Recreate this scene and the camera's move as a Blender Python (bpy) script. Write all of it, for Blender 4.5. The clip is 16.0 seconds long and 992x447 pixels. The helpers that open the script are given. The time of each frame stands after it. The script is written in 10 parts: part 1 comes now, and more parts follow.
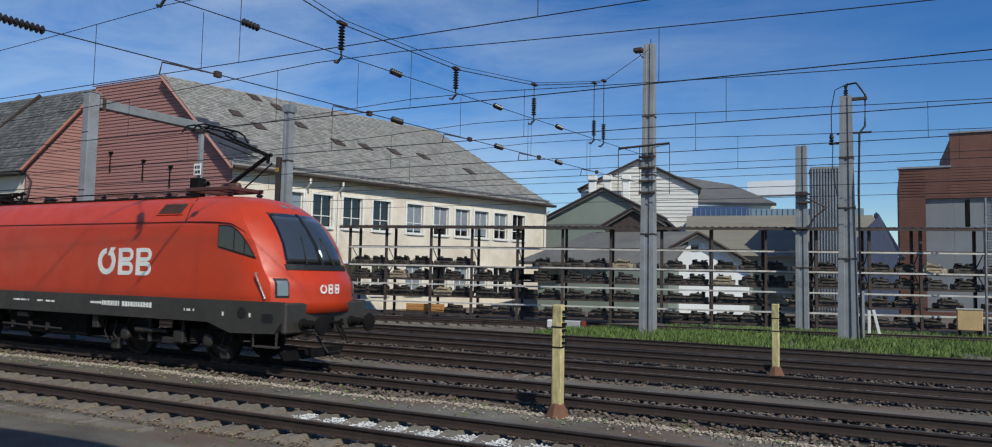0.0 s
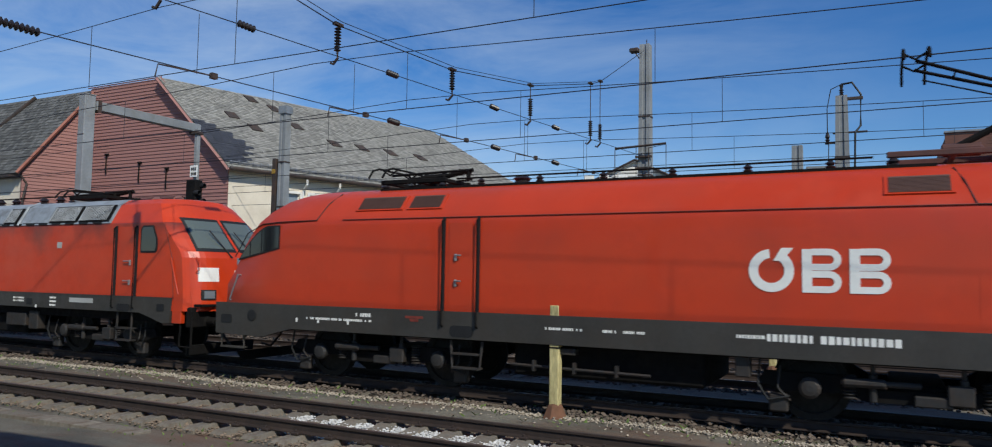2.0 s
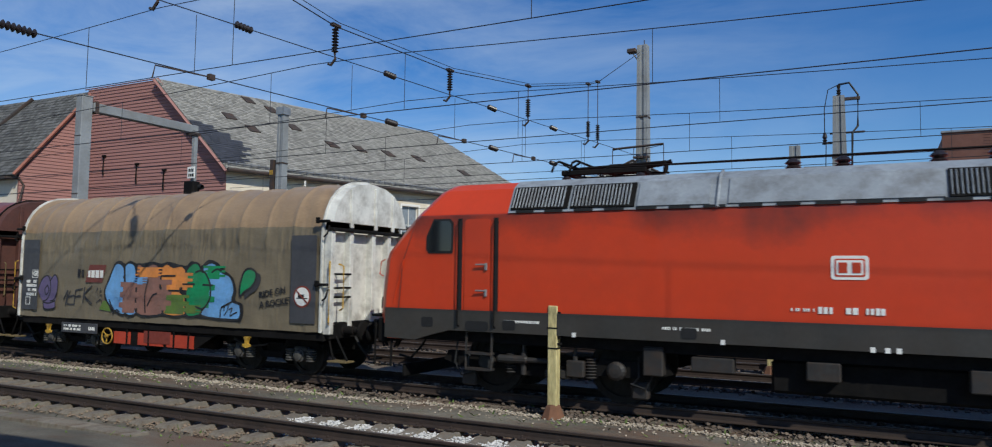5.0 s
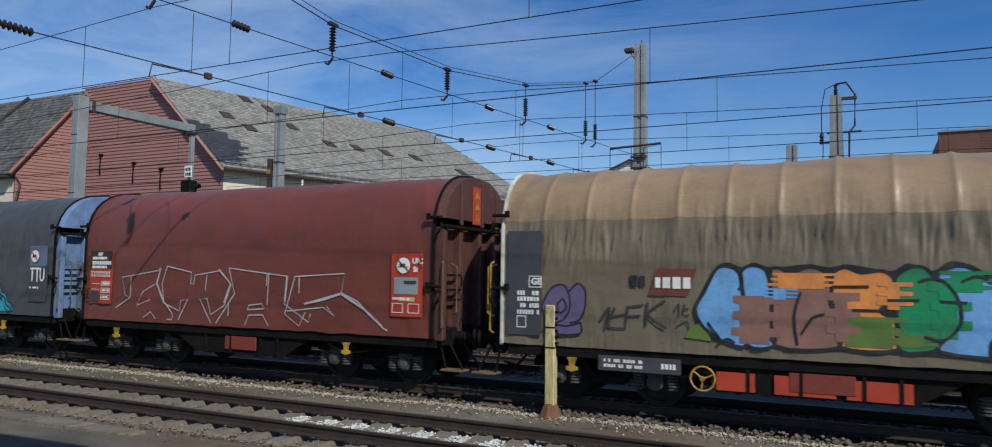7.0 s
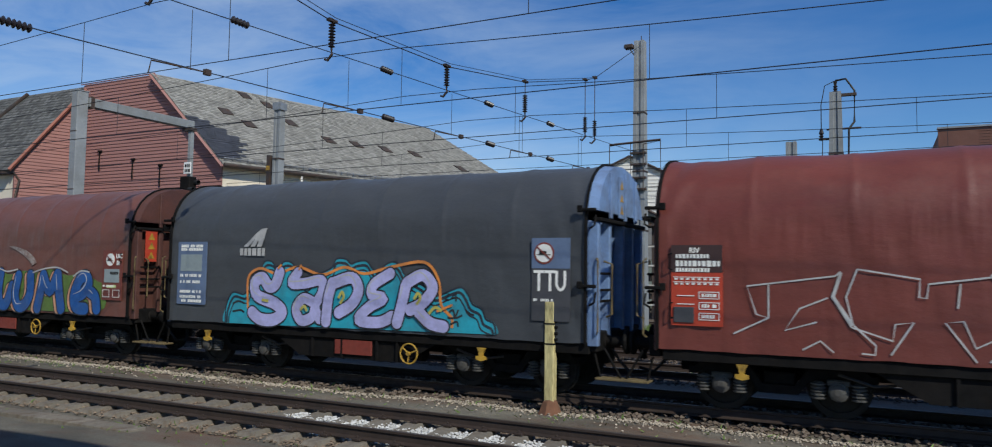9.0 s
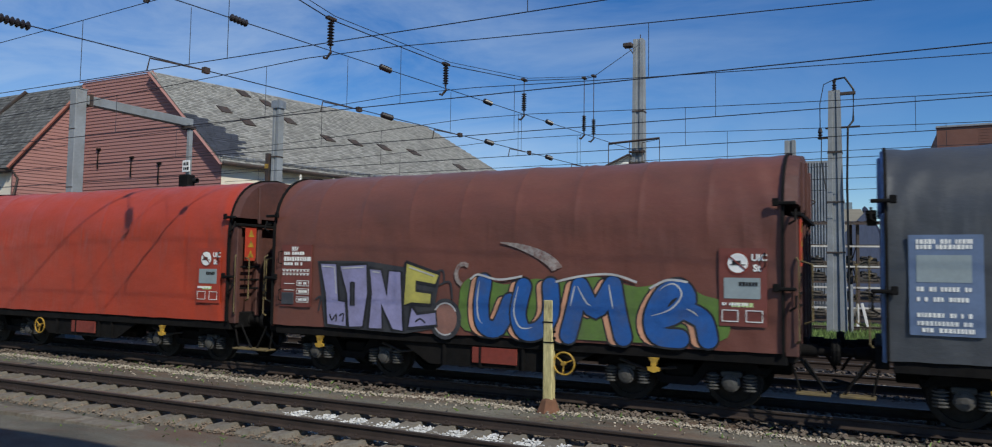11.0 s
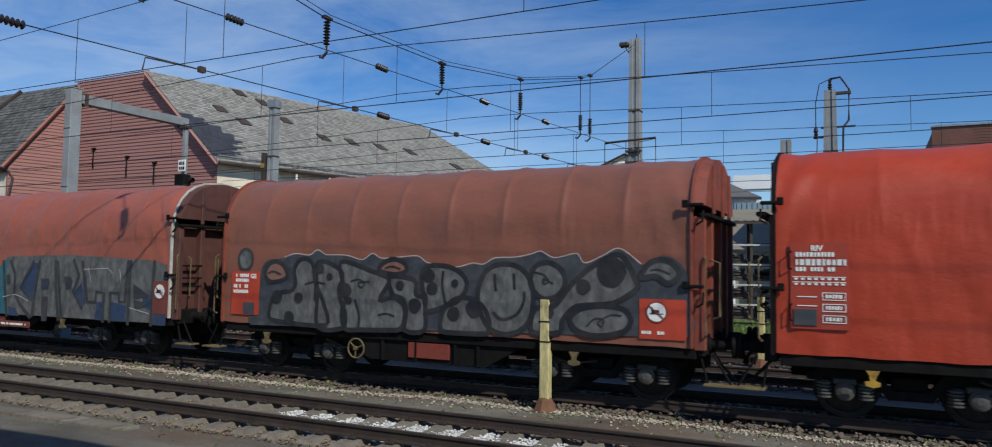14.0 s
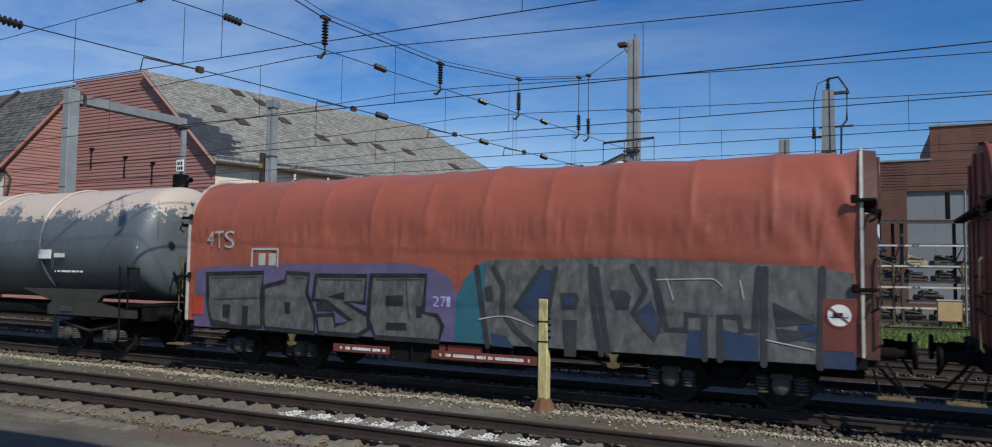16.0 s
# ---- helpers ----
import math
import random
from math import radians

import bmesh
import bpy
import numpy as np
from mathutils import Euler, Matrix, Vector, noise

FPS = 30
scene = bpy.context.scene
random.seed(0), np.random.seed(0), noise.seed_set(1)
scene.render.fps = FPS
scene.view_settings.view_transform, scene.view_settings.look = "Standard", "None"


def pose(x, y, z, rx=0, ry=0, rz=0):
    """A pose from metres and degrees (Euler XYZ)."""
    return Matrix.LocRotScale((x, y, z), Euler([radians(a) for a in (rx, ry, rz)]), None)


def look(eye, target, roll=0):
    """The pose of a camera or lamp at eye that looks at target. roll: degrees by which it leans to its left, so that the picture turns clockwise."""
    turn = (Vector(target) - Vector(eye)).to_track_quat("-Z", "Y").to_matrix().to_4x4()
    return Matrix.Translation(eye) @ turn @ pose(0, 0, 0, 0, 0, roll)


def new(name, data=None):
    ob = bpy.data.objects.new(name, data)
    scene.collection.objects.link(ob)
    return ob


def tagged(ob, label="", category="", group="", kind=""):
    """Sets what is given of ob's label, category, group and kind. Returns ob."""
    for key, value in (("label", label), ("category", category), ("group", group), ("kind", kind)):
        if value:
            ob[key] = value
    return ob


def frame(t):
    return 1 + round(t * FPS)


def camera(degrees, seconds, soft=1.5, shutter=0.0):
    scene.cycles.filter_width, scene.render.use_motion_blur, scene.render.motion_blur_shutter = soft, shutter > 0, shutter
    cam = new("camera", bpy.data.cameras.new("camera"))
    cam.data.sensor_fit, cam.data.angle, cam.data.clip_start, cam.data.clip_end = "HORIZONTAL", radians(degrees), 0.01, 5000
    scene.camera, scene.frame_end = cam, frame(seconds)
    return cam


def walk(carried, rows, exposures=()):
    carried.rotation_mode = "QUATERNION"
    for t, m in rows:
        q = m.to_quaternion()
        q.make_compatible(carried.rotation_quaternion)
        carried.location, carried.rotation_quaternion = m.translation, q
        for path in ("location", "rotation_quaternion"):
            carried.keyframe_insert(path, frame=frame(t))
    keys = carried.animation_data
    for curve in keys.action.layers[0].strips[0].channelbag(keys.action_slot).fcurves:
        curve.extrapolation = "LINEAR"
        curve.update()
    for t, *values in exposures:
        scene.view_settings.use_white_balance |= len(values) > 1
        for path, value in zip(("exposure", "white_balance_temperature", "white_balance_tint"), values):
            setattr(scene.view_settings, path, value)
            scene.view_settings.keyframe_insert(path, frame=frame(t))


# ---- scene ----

# ---------- camera: held in the hand on the spot, turning slightly ----------
EYE = (0.0, 0.0, 2.287)
CAM = (
    (0.0, 27.434, 3.861, 1.131),
    (0.5, 27.371, 3.824, 0.981),
    (1.0, 27.301, 3.854, 0.891),
    (1.5, 27.241, 3.865, 0.806),
    (2.0, 27.202, 3.919, 0.880),
    (2.5, 27.172, 3.931, 0.835),
    (3.0, 27.139, 3.950, 0.833),
    (3.5, 27.102, 3.975, 0.774),
    (4.0, 27.079, 4.013, 0.779),
    (6.5, 26.952, 3.918, 0.704),
    (7.0, 26.848, 3.926, 0.778),
    (7.5, 26.828, 3.881, 0.817),
    (8.0, 26.808, 3.806, 0.761),
    (8.5, 26.814, 3.733, 0.755),
    (9.0, 26.803, 3.657, 0.780),
    (11.5, 26.706, 3.500, 0.815),
    (12.0, 26.677, 3.455, 0.804),
    (12.5, 26.625, 3.439, 0.849),
    (13.0, 26.566, 3.445, 0.787),
    (13.5, 26.505, 3.501, 0.827),
    (14.0, 26.441, 3.500, 0.779),
    (14.5, 26.343, 3.484, 0.745),
    (15.0, 26.351, 3.516, 0.677),
    (15.5, 26.345, 3.529, 0.682),
    (16.0, 26.324, 3.497, 0.733),
)
RUN = (
    (0.0, 0.000), (0.5, 4.178), (1.0, 8.289), (1.5, 12.352), (2.0, 16.428), (2.5, 20.481),
    (3.0, 24.452), (3.5, 28.340), (4.0, 32.218), (6.5, 51.192), (7.0, 54.973), (7.5, 58.771),
    (8.0, 62.565), (8.5, 66.359), (9.0, 70.140), (11.5, 89.422), (12.0, 93.176), (12.5, 96.973),
    (13.0, 100.768), (13.5, 104.487), (14.0, 108.236), (14.5, 111.967), (15.0, 115.701), (15.5, 119.447),
    (16.0, 123.241),)
cam = camera(66.67, 16.0, soft=1.1, shutter=0.12)


def aim(yaw, pitch, roll):
    a, b = radians(yaw), radians(pitch)
    way = Vector((-math.sin(a) * math.cos(b), math.cos(a) * math.cos(b), math.sin(b)))
    return look(EYE, Vector(EYE) + way * 20.0, roll)


walk(cam, [(t, aim(y, p, r)) for t, y, p, r in CAM], [(0, 0.0, 6400, 4), (16, 0.0, 6400, 4)])

# ---------- world, sun, exposure ----------
SUN_EL, SUN_ROT = radians(41.0), radians(124.8)
world = bpy.data.worlds.new("sky")
scene.world = world
world.use_nodes = True
wn, wl = world.node_tree.nodes, world.node_tree.links
wn.clear()
w_out = wn.new("ShaderNodeOutputWorld")
w_bg = wn.new("ShaderNodeBackground")
w_sky = wn.new("ShaderNodeTexSky")
w_sky.sky_type = "NISHITA"
w_sky.sun_disc = False
w_sky.sun_elevation, w_sky.sun_rotation = SUN_EL, SUN_ROT
w_sky.altitude, w_sky.air_density, w_sky.dust_density, w_sky.ozone_density = 300.0, 1.0, 0.1, 4.0
w_co = wn.new("ShaderNodeTexCoord")
w_map = wn.new("ShaderNodeMapping")
w_map.inputs["Scale"].default_value = (1.6, 2.6, 7.0)
w_map.inputs["Rotation"].default_value = (0.2, 0.35, 0.5)
w_noise = wn.new("ShaderNodeTexNoise")
w_noise.inputs["Scale"].default_value = 1.5
w_noise.inputs["Detail"].default_value = 7.0
w_noise.inputs["Roughness"].default_value = 0.62
w_noise.inputs["Distortion"].default_value = 0.6
w_ramp = wn.new("ShaderNodeValToRGB")
w_ramp.color_ramp.elements[0].position, w_ramp.color_ramp.elements[1].position = 0.28, 0.8
w_ramp.color_ramp.elements[0].color = (0, 0, 0, 1)
w_ramp.color_ramp.elements[1].color = (0.4, 0.4, 0.4, 1)
w_mix = wn.new("ShaderNodeMixRGB")
w_mix.inputs[2].default_value = (6.0, 6.8, 8.0, 1)
wl.new(w_co.outputs["Generated"], w_map.inputs["Vector"])
wl.new(w_map.outputs["Vector"], w_noise.inputs["Vector"])
wl.new(w_noise.outputs["Fac"], w_ramp.inputs["Fac"])
w_sep = wn.new("ShaderNodeSeparateXYZ")
wl.new(w_co.outputs["Generated"], w_sep.inputs[0])
w_side = wn.new("ShaderNodeMapRange")
w_side.inputs["From Min"].default_value, w_side.inputs["From Max"].default_value = 0.05, -0.6
w_side.inputs["To Min"].default_value, w_side.inputs["To Max"].default_value = 0.15, 1.55
wl.new(w_sep.outputs["X"], w_side.inputs["Value"])
w_haze = wn.new("ShaderNodeMath")
w_haze.operation = "MULTIPLY"
wl.new(w_ramp.outputs["Color"], w_haze.inputs[0])
wl.new(w_side.outputs["Result"], w_haze.inputs[1])
wl.new(w_haze.outputs[0], w_mix.inputs[0])
w_hsv = wn.new("ShaderNodeHueSaturation")
w_hsv.inputs["Saturation"].default_value = 1.33
w_hsv.inputs["Hue"].default_value = 0.512
wl.new(w_sky.outputs["Color"], w_hsv.inputs["Color"])
wl.new(w_hsv.outputs["Color"], w_mix.inputs[1])
wl.new(w_mix.outputs["Color"], w_bg.inputs["Color"])
wl.new(w_bg.outputs["Background"], w_out.inputs["Surface"])
w_bg.inputs["Strength"].default_value = 0.103

sun_data = bpy.data.lights.new("sun", "SUN")
sun_data.energy, sun_data.angle, sun_data.color = 3.6, radians(0.7), (1.0, 0.95, 0.87)
sun = new("sun", sun_data)
sun_way = Vector((math.sin(SUN_ROT) * math.cos(SUN_EL), math.cos(SUN_ROT) * math.cos(SUN_EL), math.sin(SUN_EL)))
sun.matrix_world = look(sun_way * 60, (0, 0, 0))


# ---------- materials ----------
def lin(r, g, b):
    return tuple(((c / 255 + 0.055) / 1.055) ** 2.4 if c > 10 else c / 255 / 12.92 for c in (r, g, b))


def pbr(name, base, rough=0.6, metal=0.0, vary=0.25, size=1.0, fine=14.0, bump=0.0, bump_size=40.0, dirt=None, dirt_amount=0.0,
        dirt_size=0.7, stretch=(1, 1, 1), island=0.0, objects=0.0, coat=0.0, spec=0.5, rough_vary=0.12, sheen=0.0):
    """A node material: base colour varied at a coarse and a fine scale, with optional dirt in uneven patches and fine relief."""
    m = bpy.data.materials.new(name)
    m.use_nodes = True
    n, l = m.node_tree.nodes, m.node_tree.links
    bsdf = n["Principled BSDF"]
    co = n.new("ShaderNodeTexCoord")
    mp = n.new("ShaderNodeMapping")
    mp.inputs["Scale"].default_value = stretch
    l.new(co.outputs["Object"], mp.inputs["Vector"])

    def noise_at(scale, detail=4.0, rough_=0.55):
        t = n.new("ShaderNodeTexNoise")
        t.inputs["Scale"].default_value, t.inputs["Detail"].default_value, t.inputs["Roughness"].default_value = scale, detail, rough_
        l.new(mp.outputs["Vector"], t.inputs["Vector"])
        return t.outputs["Fac"]

    def ramp(fac, lo, hi, a, b):
        r = n.new("ShaderNodeMapRange")
        r.inputs["From Min"].default_value, r.inputs["From Max"].default_value = lo, hi
        r.inputs["To Min"].default_value, r.inputs["To Max"].default_value = a, b
        l.new(fac, r.inputs["Value"])
        return r.outputs["Result"]

    def mult(a, b):
        q = n.new("ShaderNodeMath")
        q.operation = "MULTIPLY"
        l.new(a, q.inputs[0])
        l.new(b, q.inputs[1])
        return q.outputs[0]

    value = mult(ramp(noise_at(1.0 / size), 0.3, 0.7, 1 - vary, 1 + vary), ramp(noise_at(fine, 3.0), 0.3, 0.7, 1 - vary * 0.5, 1 + vary * 0.5))
    if island:
        g = n.new("ShaderNodeNewGeometry")
        value = mult(value, ramp(g.outputs["Random Per Island"], 0, 1, 1 - island, 1 + island))
    if objects:
        o = n.new("ShaderNodeObjectInfo")
        value = mult(value, ramp(o.outputs["Random"], 0, 1, 1 - objects, 1 + objects))
    hsv = n.new("ShaderNodeHueSaturation")
    hsv.inputs["Color"].default_value = (*base, 1)
    l.new(value, hsv.inputs["Value"])
    colour = hsv.outputs["Color"]
    if dirt:
        mix = n.new("ShaderNodeMixRGB")
        mix.inputs[2].default_value = (*dirt, 1)
        l.new(ramp(noise_at(1.0 / dirt_size, 6.0, 0.65), 0.45, 0.7, 0.0, dirt_amount), mix.inputs[0])
        l.new(colour, mix.inputs[1])
        colour = mix.outputs["Color"]
    l.new(colour, bsdf.inputs["Base Color"])
    l.new(ramp(noise_at(3.0 / size), 0.3, 0.7, max(0.02, rough - rough_vary), min(1.0, rough + rough_vary)), bsdf.inputs["Roughness"])
    bsdf.inputs["Metallic"].default_value = metal
    bsdf.inputs["Coat Weight"].default_value = coat
    bsdf.inputs["Specular IOR Level"].default_value = spec
    bsdf.inputs["Sheen Weight"].default_value = sheen
    if bump:
        b = n.new("ShaderNodeBump")
        b.inputs["Strength"].default_value, b.inputs["Distance"].default_value = min(1.0, bump), 0.02
        l.new(noise_at(bump_size, 5.0, 0.6), b.inputs["Height"])
        l.new(b.outputs["Normal"], bsdf.inputs["Normal"])
    return m


M_RED = pbr("traffic_red_paint", lin(194, 58, 22), 0.4, vary=0.07, size=1.6, fine=5, dirt=lin(120, 46, 30), dirt_amount=0.4, dirt_size=1.6, coat=0.12)
M_RED_SOOT = pbr("sooty_red_paint", lin(200, 60, 22), 0.42, vary=0.06, size=1.8, fine=5, dirt=lin(140, 50, 32), dirt_amount=0.3, dirt_size=1.9, coat=0.08)
def stain(m, colour, low, high, reach=(-0.22, 0.16), noises=((1.1, 0.65), (14.0, 0.35)), band=(0.52, 0.56), eave=None):
    """Patches of another colour with an edge of their own (flaked paint, soot), densest at height high."""
    n, l = m.node_tree.nodes, m.node_tree.links
    bsdf = n["Principled BSDF"]
    old = bsdf.inputs["Base Color"].links[0].from_socket
    co = n.new("ShaderNodeTexCoord")
    sep = n.new("ShaderNodeSeparateXYZ")
    l.new(co.outputs["Object"], sep.inputs[0])
    up_ = n.new("ShaderNodeMapRange")
    up_.inputs["From Min"].default_value, up_.inputs["From Max"].default_value = low, high
    up_.inputs["To Min"].default_value, up_.inputs["To Max"].default_value = reach
    l.new(sep.outputs["Z"], up_.inputs["Value"])
    total = up_.outputs["Result"]
    for scale, weight in noises:
        t_ = n.new("ShaderNodeTexNoise")
        t_.inputs["Scale"].default_value, t_.inputs["Detail"].default_value, t_.inputs["Roughness"].default_value = scale, 6.0, 0.6
        l.new(co.outputs["Object"], t_.inputs["Vector"])
        q = n.new("ShaderNodeMath")
        q.operation = "MULTIPLY_ADD"
        q.inputs[1].default_value = weight
        l.new(t_.outputs["Fac"], q.inputs[0])
        l.new(total, q.inputs[2])
        total = q.outputs[0]
    if eave:
        stop = n.new("ShaderNodeMapRange")
        stop.inputs["From Min"].default_value, stop.inputs["From Max"].default_value = eave - 0.02, eave + 0.02
        stop.inputs["To Min"].default_value, stop.inputs["To Max"].default_value = 0.0, -1.0
        l.new(sep.outputs["Z"], stop.inputs["Value"])
        q = n.new("ShaderNodeMath")
        l.new(stop.outputs["Result"], q.inputs[0])
        l.new(total, q.inputs[1])
        total = q.outputs[0]
    cut_ = n.new("ShaderNodeMapRange")
    cut_.inputs["From Min"].default_value, cut_.inputs["From Max"].default_value = band
    l.new(total, cut_.inputs["Value"])
    mix = n.new("ShaderNodeMixRGB")
    mix.inputs[2].default_value = (*colour, 1)
    l.new(cut_.outputs["Result"], mix.inputs[0])
    l.new(old, mix.inputs[1])
    l.new(mix.outputs["Color"], bsdf.inputs["Base Color"])


stain(M_RED_SOOT, lin(60, 38, 34), 1.9, 3.5, (-0.3, 0.2), ((0.6, 0.9), (5.0, 0.1)), (0.52, 0.86), 3.49)
M_VENT = pbr("brown_vent_slats", lin(96, 68, 60), 0.7, vary=0.12)
M_LOCO_GREY = pbr("umbra_grey_paint", lin(58, 55, 51), 0.5, vary=0.18, size=0.6, dirt=lin(60, 52, 44), dirt_amount=0.6)
M_ROOF_GREY = pbr("light_grey_roof_sheet", lin(140, 146, 152), 0.5, vary=0.15, size=0.6, dirt=lin(80, 76, 72), dirt_amount=0.6, dirt_size=0.4)
M_UNDER = pbr("dark_underframe", lin(20, 19, 19), 0.85, vary=0.3, size=0.4, dirt=lin(34, 29, 25), dirt_amount=0.5, dirt_size=0.3, spec=0.15)
M_IRON = pbr("worn_cast_iron", lin(48, 46, 45), 0.65, metal=0.2, vary=0.25, size=0.3, dirt=lin(70, 54, 42), dirt_amount=0.6, dirt_size=0.2)
M_SPRING = pbr("dusty_grey_bogie_steel", lin(76, 74, 71), 0.75, vary=0.25, size=0.2, dirt=lin(70, 62, 54), dirt_amount=0.6, dirt_size=0.15)
M_TYRE = pbr("wheel_steel", lin(30, 28, 26), 0.8, metal=0.2, vary=0.2, size=0.3)
M_BLACK = pbr("black_rubber", lin(24, 24, 25), 0.7, vary=0.15)
M_WHITE = pbr("white_lettering", lin(232, 230, 224), 0.5, vary=0.06, size=0.5)
M_YELLOW = pbr("yellow_safety_paint", lin(186, 146, 52), 0.6, vary=0.2, size=0.3, dirt=lin(70, 58, 36), dirt_amount=0.85, dirt_size=0.2)
M_STEP = pbr("worn_tan_step", lin(112, 96, 62), 0.75, vary=0.2, size=0.2, dirt=lin(60, 52, 44), dirt_amount=0.7, dirt_size=0.15)
M_CONCRETE = pbr("weathered_concrete", lin(136, 139, 141), 0.85, vary=0.14, size=0.8, bump=0.3, bump_size=30, dirt=lin(110, 106, 98), dirt_amount=0.5, dirt_size=0.9, objects=0.06)
M_GALV = pbr("galvanised_steel", lin(150, 152, 154), 0.5, metal=0.5, vary=0.15, size=0.4, dirt=lin(110, 100, 90), dirt_amount=0.4)
M_RAIL = pbr("rusty_rail_side", lin(58, 46, 40), 0.75, metal=0.2, vary=0.2, size=0.5, dirt=lin(40, 34, 30), dirt_amount=0.5, dirt_size=0.4)
M_RAILTOP = pbr("polished_rail_head", lin(96, 88, 82), 0.45, metal=0.5, vary=0.1, size=0.8)
M_SLEEPER = pbr("concrete_sleeper", lin(122, 114, 102), 0.95, vary=0.2, size=0.3, bump=0.5, dirt=lin(92, 76, 60), dirt_amount=0.85, dirt_size=0.25, objects=0.15)
M_STONE = pbr("crushed_stone", lin(156, 144, 128), 0.9, vary=0.12, size=0.3, island=0.35, bump=0.4)
M_DIRT = pbr("oily_gravel_ground", lin(104, 99, 88), 0.95, vary=0.42, size=0.9, fine=40, bump=1.0, bump_size=45, dirt=lin(108, 74, 54), dirt_amount=0.7, dirt_size=1.0, stretch=(0.45, 1, 1))
M_GRASS = pbr("grass_blades", lin(98, 118, 58), 0.85, vary=0.35, size=0.9, island=0.4)
M_WOOD = pbr("yellow_painted_wood", lin(200, 186, 132), 0.8, vary=0.2, size=0.3, bump=0.3, dirt=lin(110, 92, 56), dirt_amount=0.7, dirt_size=0.16, stretch=(3, 3, 0.6))
M_SIDING = pbr("red_painted_boards", lin(152, 108, 100), 0.8, vary=0.14, size=1.2, bump=0.2, dirt=lin(124, 86, 80), dirt_amount=0.5, dirt_size=1.2, objects=0.1, stretch=(0.4, 0.4, 2))
M_SLATE = pbr("grey_slate_shingles", lin(142, 139, 132), 0.8, vary=0.12, size=2.5, island=0.3, bump=0.3, dirt=lin(104, 102, 94), dirt_amount=0.35, dirt_size=2.5)
M_SLATE_OLD = pbr("dark_weathered_slate", lin(96, 95, 92), 0.85, vary=0.2, size=1.6, island=0.45, bump=0.4, dirt=lin(64, 62, 58), dirt_amount=0.6, dirt_size=1.2)
M_SLATE_NEW = pbr("dark_slate_patch", lin(62, 64, 72), 0.7, vary=0.12, size=0.6, island=0.2)
M_RENDER = pbr("cream_wall_render", lin(222, 210, 190), 0.9, vary=0.07, size=2.5, bump=0.5, bump_size=12, dirt=lin(176, 160, 138), dirt_amount=0.5, dirt_size=2.2)
M_TRIM = pbr("white_window_trim", lin(226, 222, 214), 0.7, vary=0.06)
M_BRICK = pbr("red_brown_brick", lin(104, 70, 60), 0.9, vary=0.14, size=2.0, fine=9, bump=0.3, objects=0.08)
M_GREYPANEL = pbr("grey_metal_cladding", lin(122, 124, 126), 0.6, vary=0.08, size=2.0)
M_STEELDARK = pbr("dark_rack_steel", lin(66, 58, 54), 0.7, metal=0.2, vary=0.2, size=0.5, dirt=lin(96, 66, 48), dirt_amount=0.5, dirt_size=0.4)
M_STEELPALE = pbr("pale_rack_beam", lin(190, 186, 178), 0.6, vary=0.12, size=0.6, dirt=lin(130, 112, 96), dirt_amount=0.5, dirt_size=0.5)
M_PARTS = pbr("greasy_machine_parts", lin(58, 56, 54), 0.65, metal=0.3, vary=0.35, size=0.3, dirt=lin(106, 88, 70), dirt_amount=0.6, dirt_size=0.3, objects=0.3)
M_WIRE = pbr("dark_copper_wire", lin(44, 46, 52), 0.6, metal=0.4, vary=0.1)
M_INSUL = pbr("brown_glazed_insulator", lin(40, 35, 36), 0.3, vary=0.15)
M_PLASTIC = pbr("grey_plastic_cable_box", lin(176, 176, 172), 0.6, vary=0.1)


def glass(name, tint, rough=0.06):
    m = bpy.data.materials.new(name)
    m.use_nodes = True
    b = m.node_tree.nodes["Principled BSDF"]
    b.inputs["Base Color"].default_value = (*tint, 1)
    b.inputs["Roughness"].default_value = rough
    b.inputs["Specular IOR Level"].default_value = 0.8
    b.inputs["Coat Weight"].default_value = 0.25
    return m


M_GLASS = glass("dark_window_glass", lin(20, 21, 25))
M_BLIND = pbr("pale_blind_behind_glass", lin(128, 134, 140), 0.3, vary=0.08, size=0.5, coat=0.5)
M_RUSTRED = pbr("red_painted_plate", lin(128, 54, 42), 0.65, vary=0.2, size=0.3, dirt=lin(70, 40, 34), dirt_amount=0.5, dirt_size=0.3)
M_LAMP = glass("clear_lamp_glass", lin(112, 120, 126), 0.12)
# windscreen panes: the grey and pale reflections are put into the base tint
M_CABGLASS = glass("cab_window_glass", lin(58, 64, 70), 0.05)
M_SCREEN = glass("pale_reflecting_screen", lin(96, 104, 98), 0.1)


# ---------- mesh helpers ----------
def part(name, bm, material, parent=None, label="", smooth=False):
    me = bpy.data.meshes.new(name)
    bm.to_mesh(me)
    bm.free()
    if smooth:
        me.shade_smooth()
    for q in material if isinstance(material, (list, tuple)) else (material,):
        me.materials.append(q)
    ob = new(name, me)
    if parent is not None:
        ob.parent = parent
    if label:
        ob["label"] = label
    if name in ("data_lettering", "small_print", "running_number", "sign_marks", "print", "highlight", "seam", "green_lettering", "operator_lettering"):
        tagged(ob, kind="stuff")
    return ob


def twin(ob, m, parent=None):
    """One more object on the same mesh."""
    c = bpy.data.objects.new(ob.name.split(".")[0], ob.data)
    scene.collection.objects.link(c)
    c.parent = parent if parent is not None else ob.parent
    c.matrix_basis = m
    if "label" in ob:
        c["label"] = ob["label"]
    return c


def thing(name, label, category, at=None, group="", kind=""):
    ob = new(name)
    if at is not None:
        ob.matrix_basis = at
    return tagged(ob, label, category, group, kind)


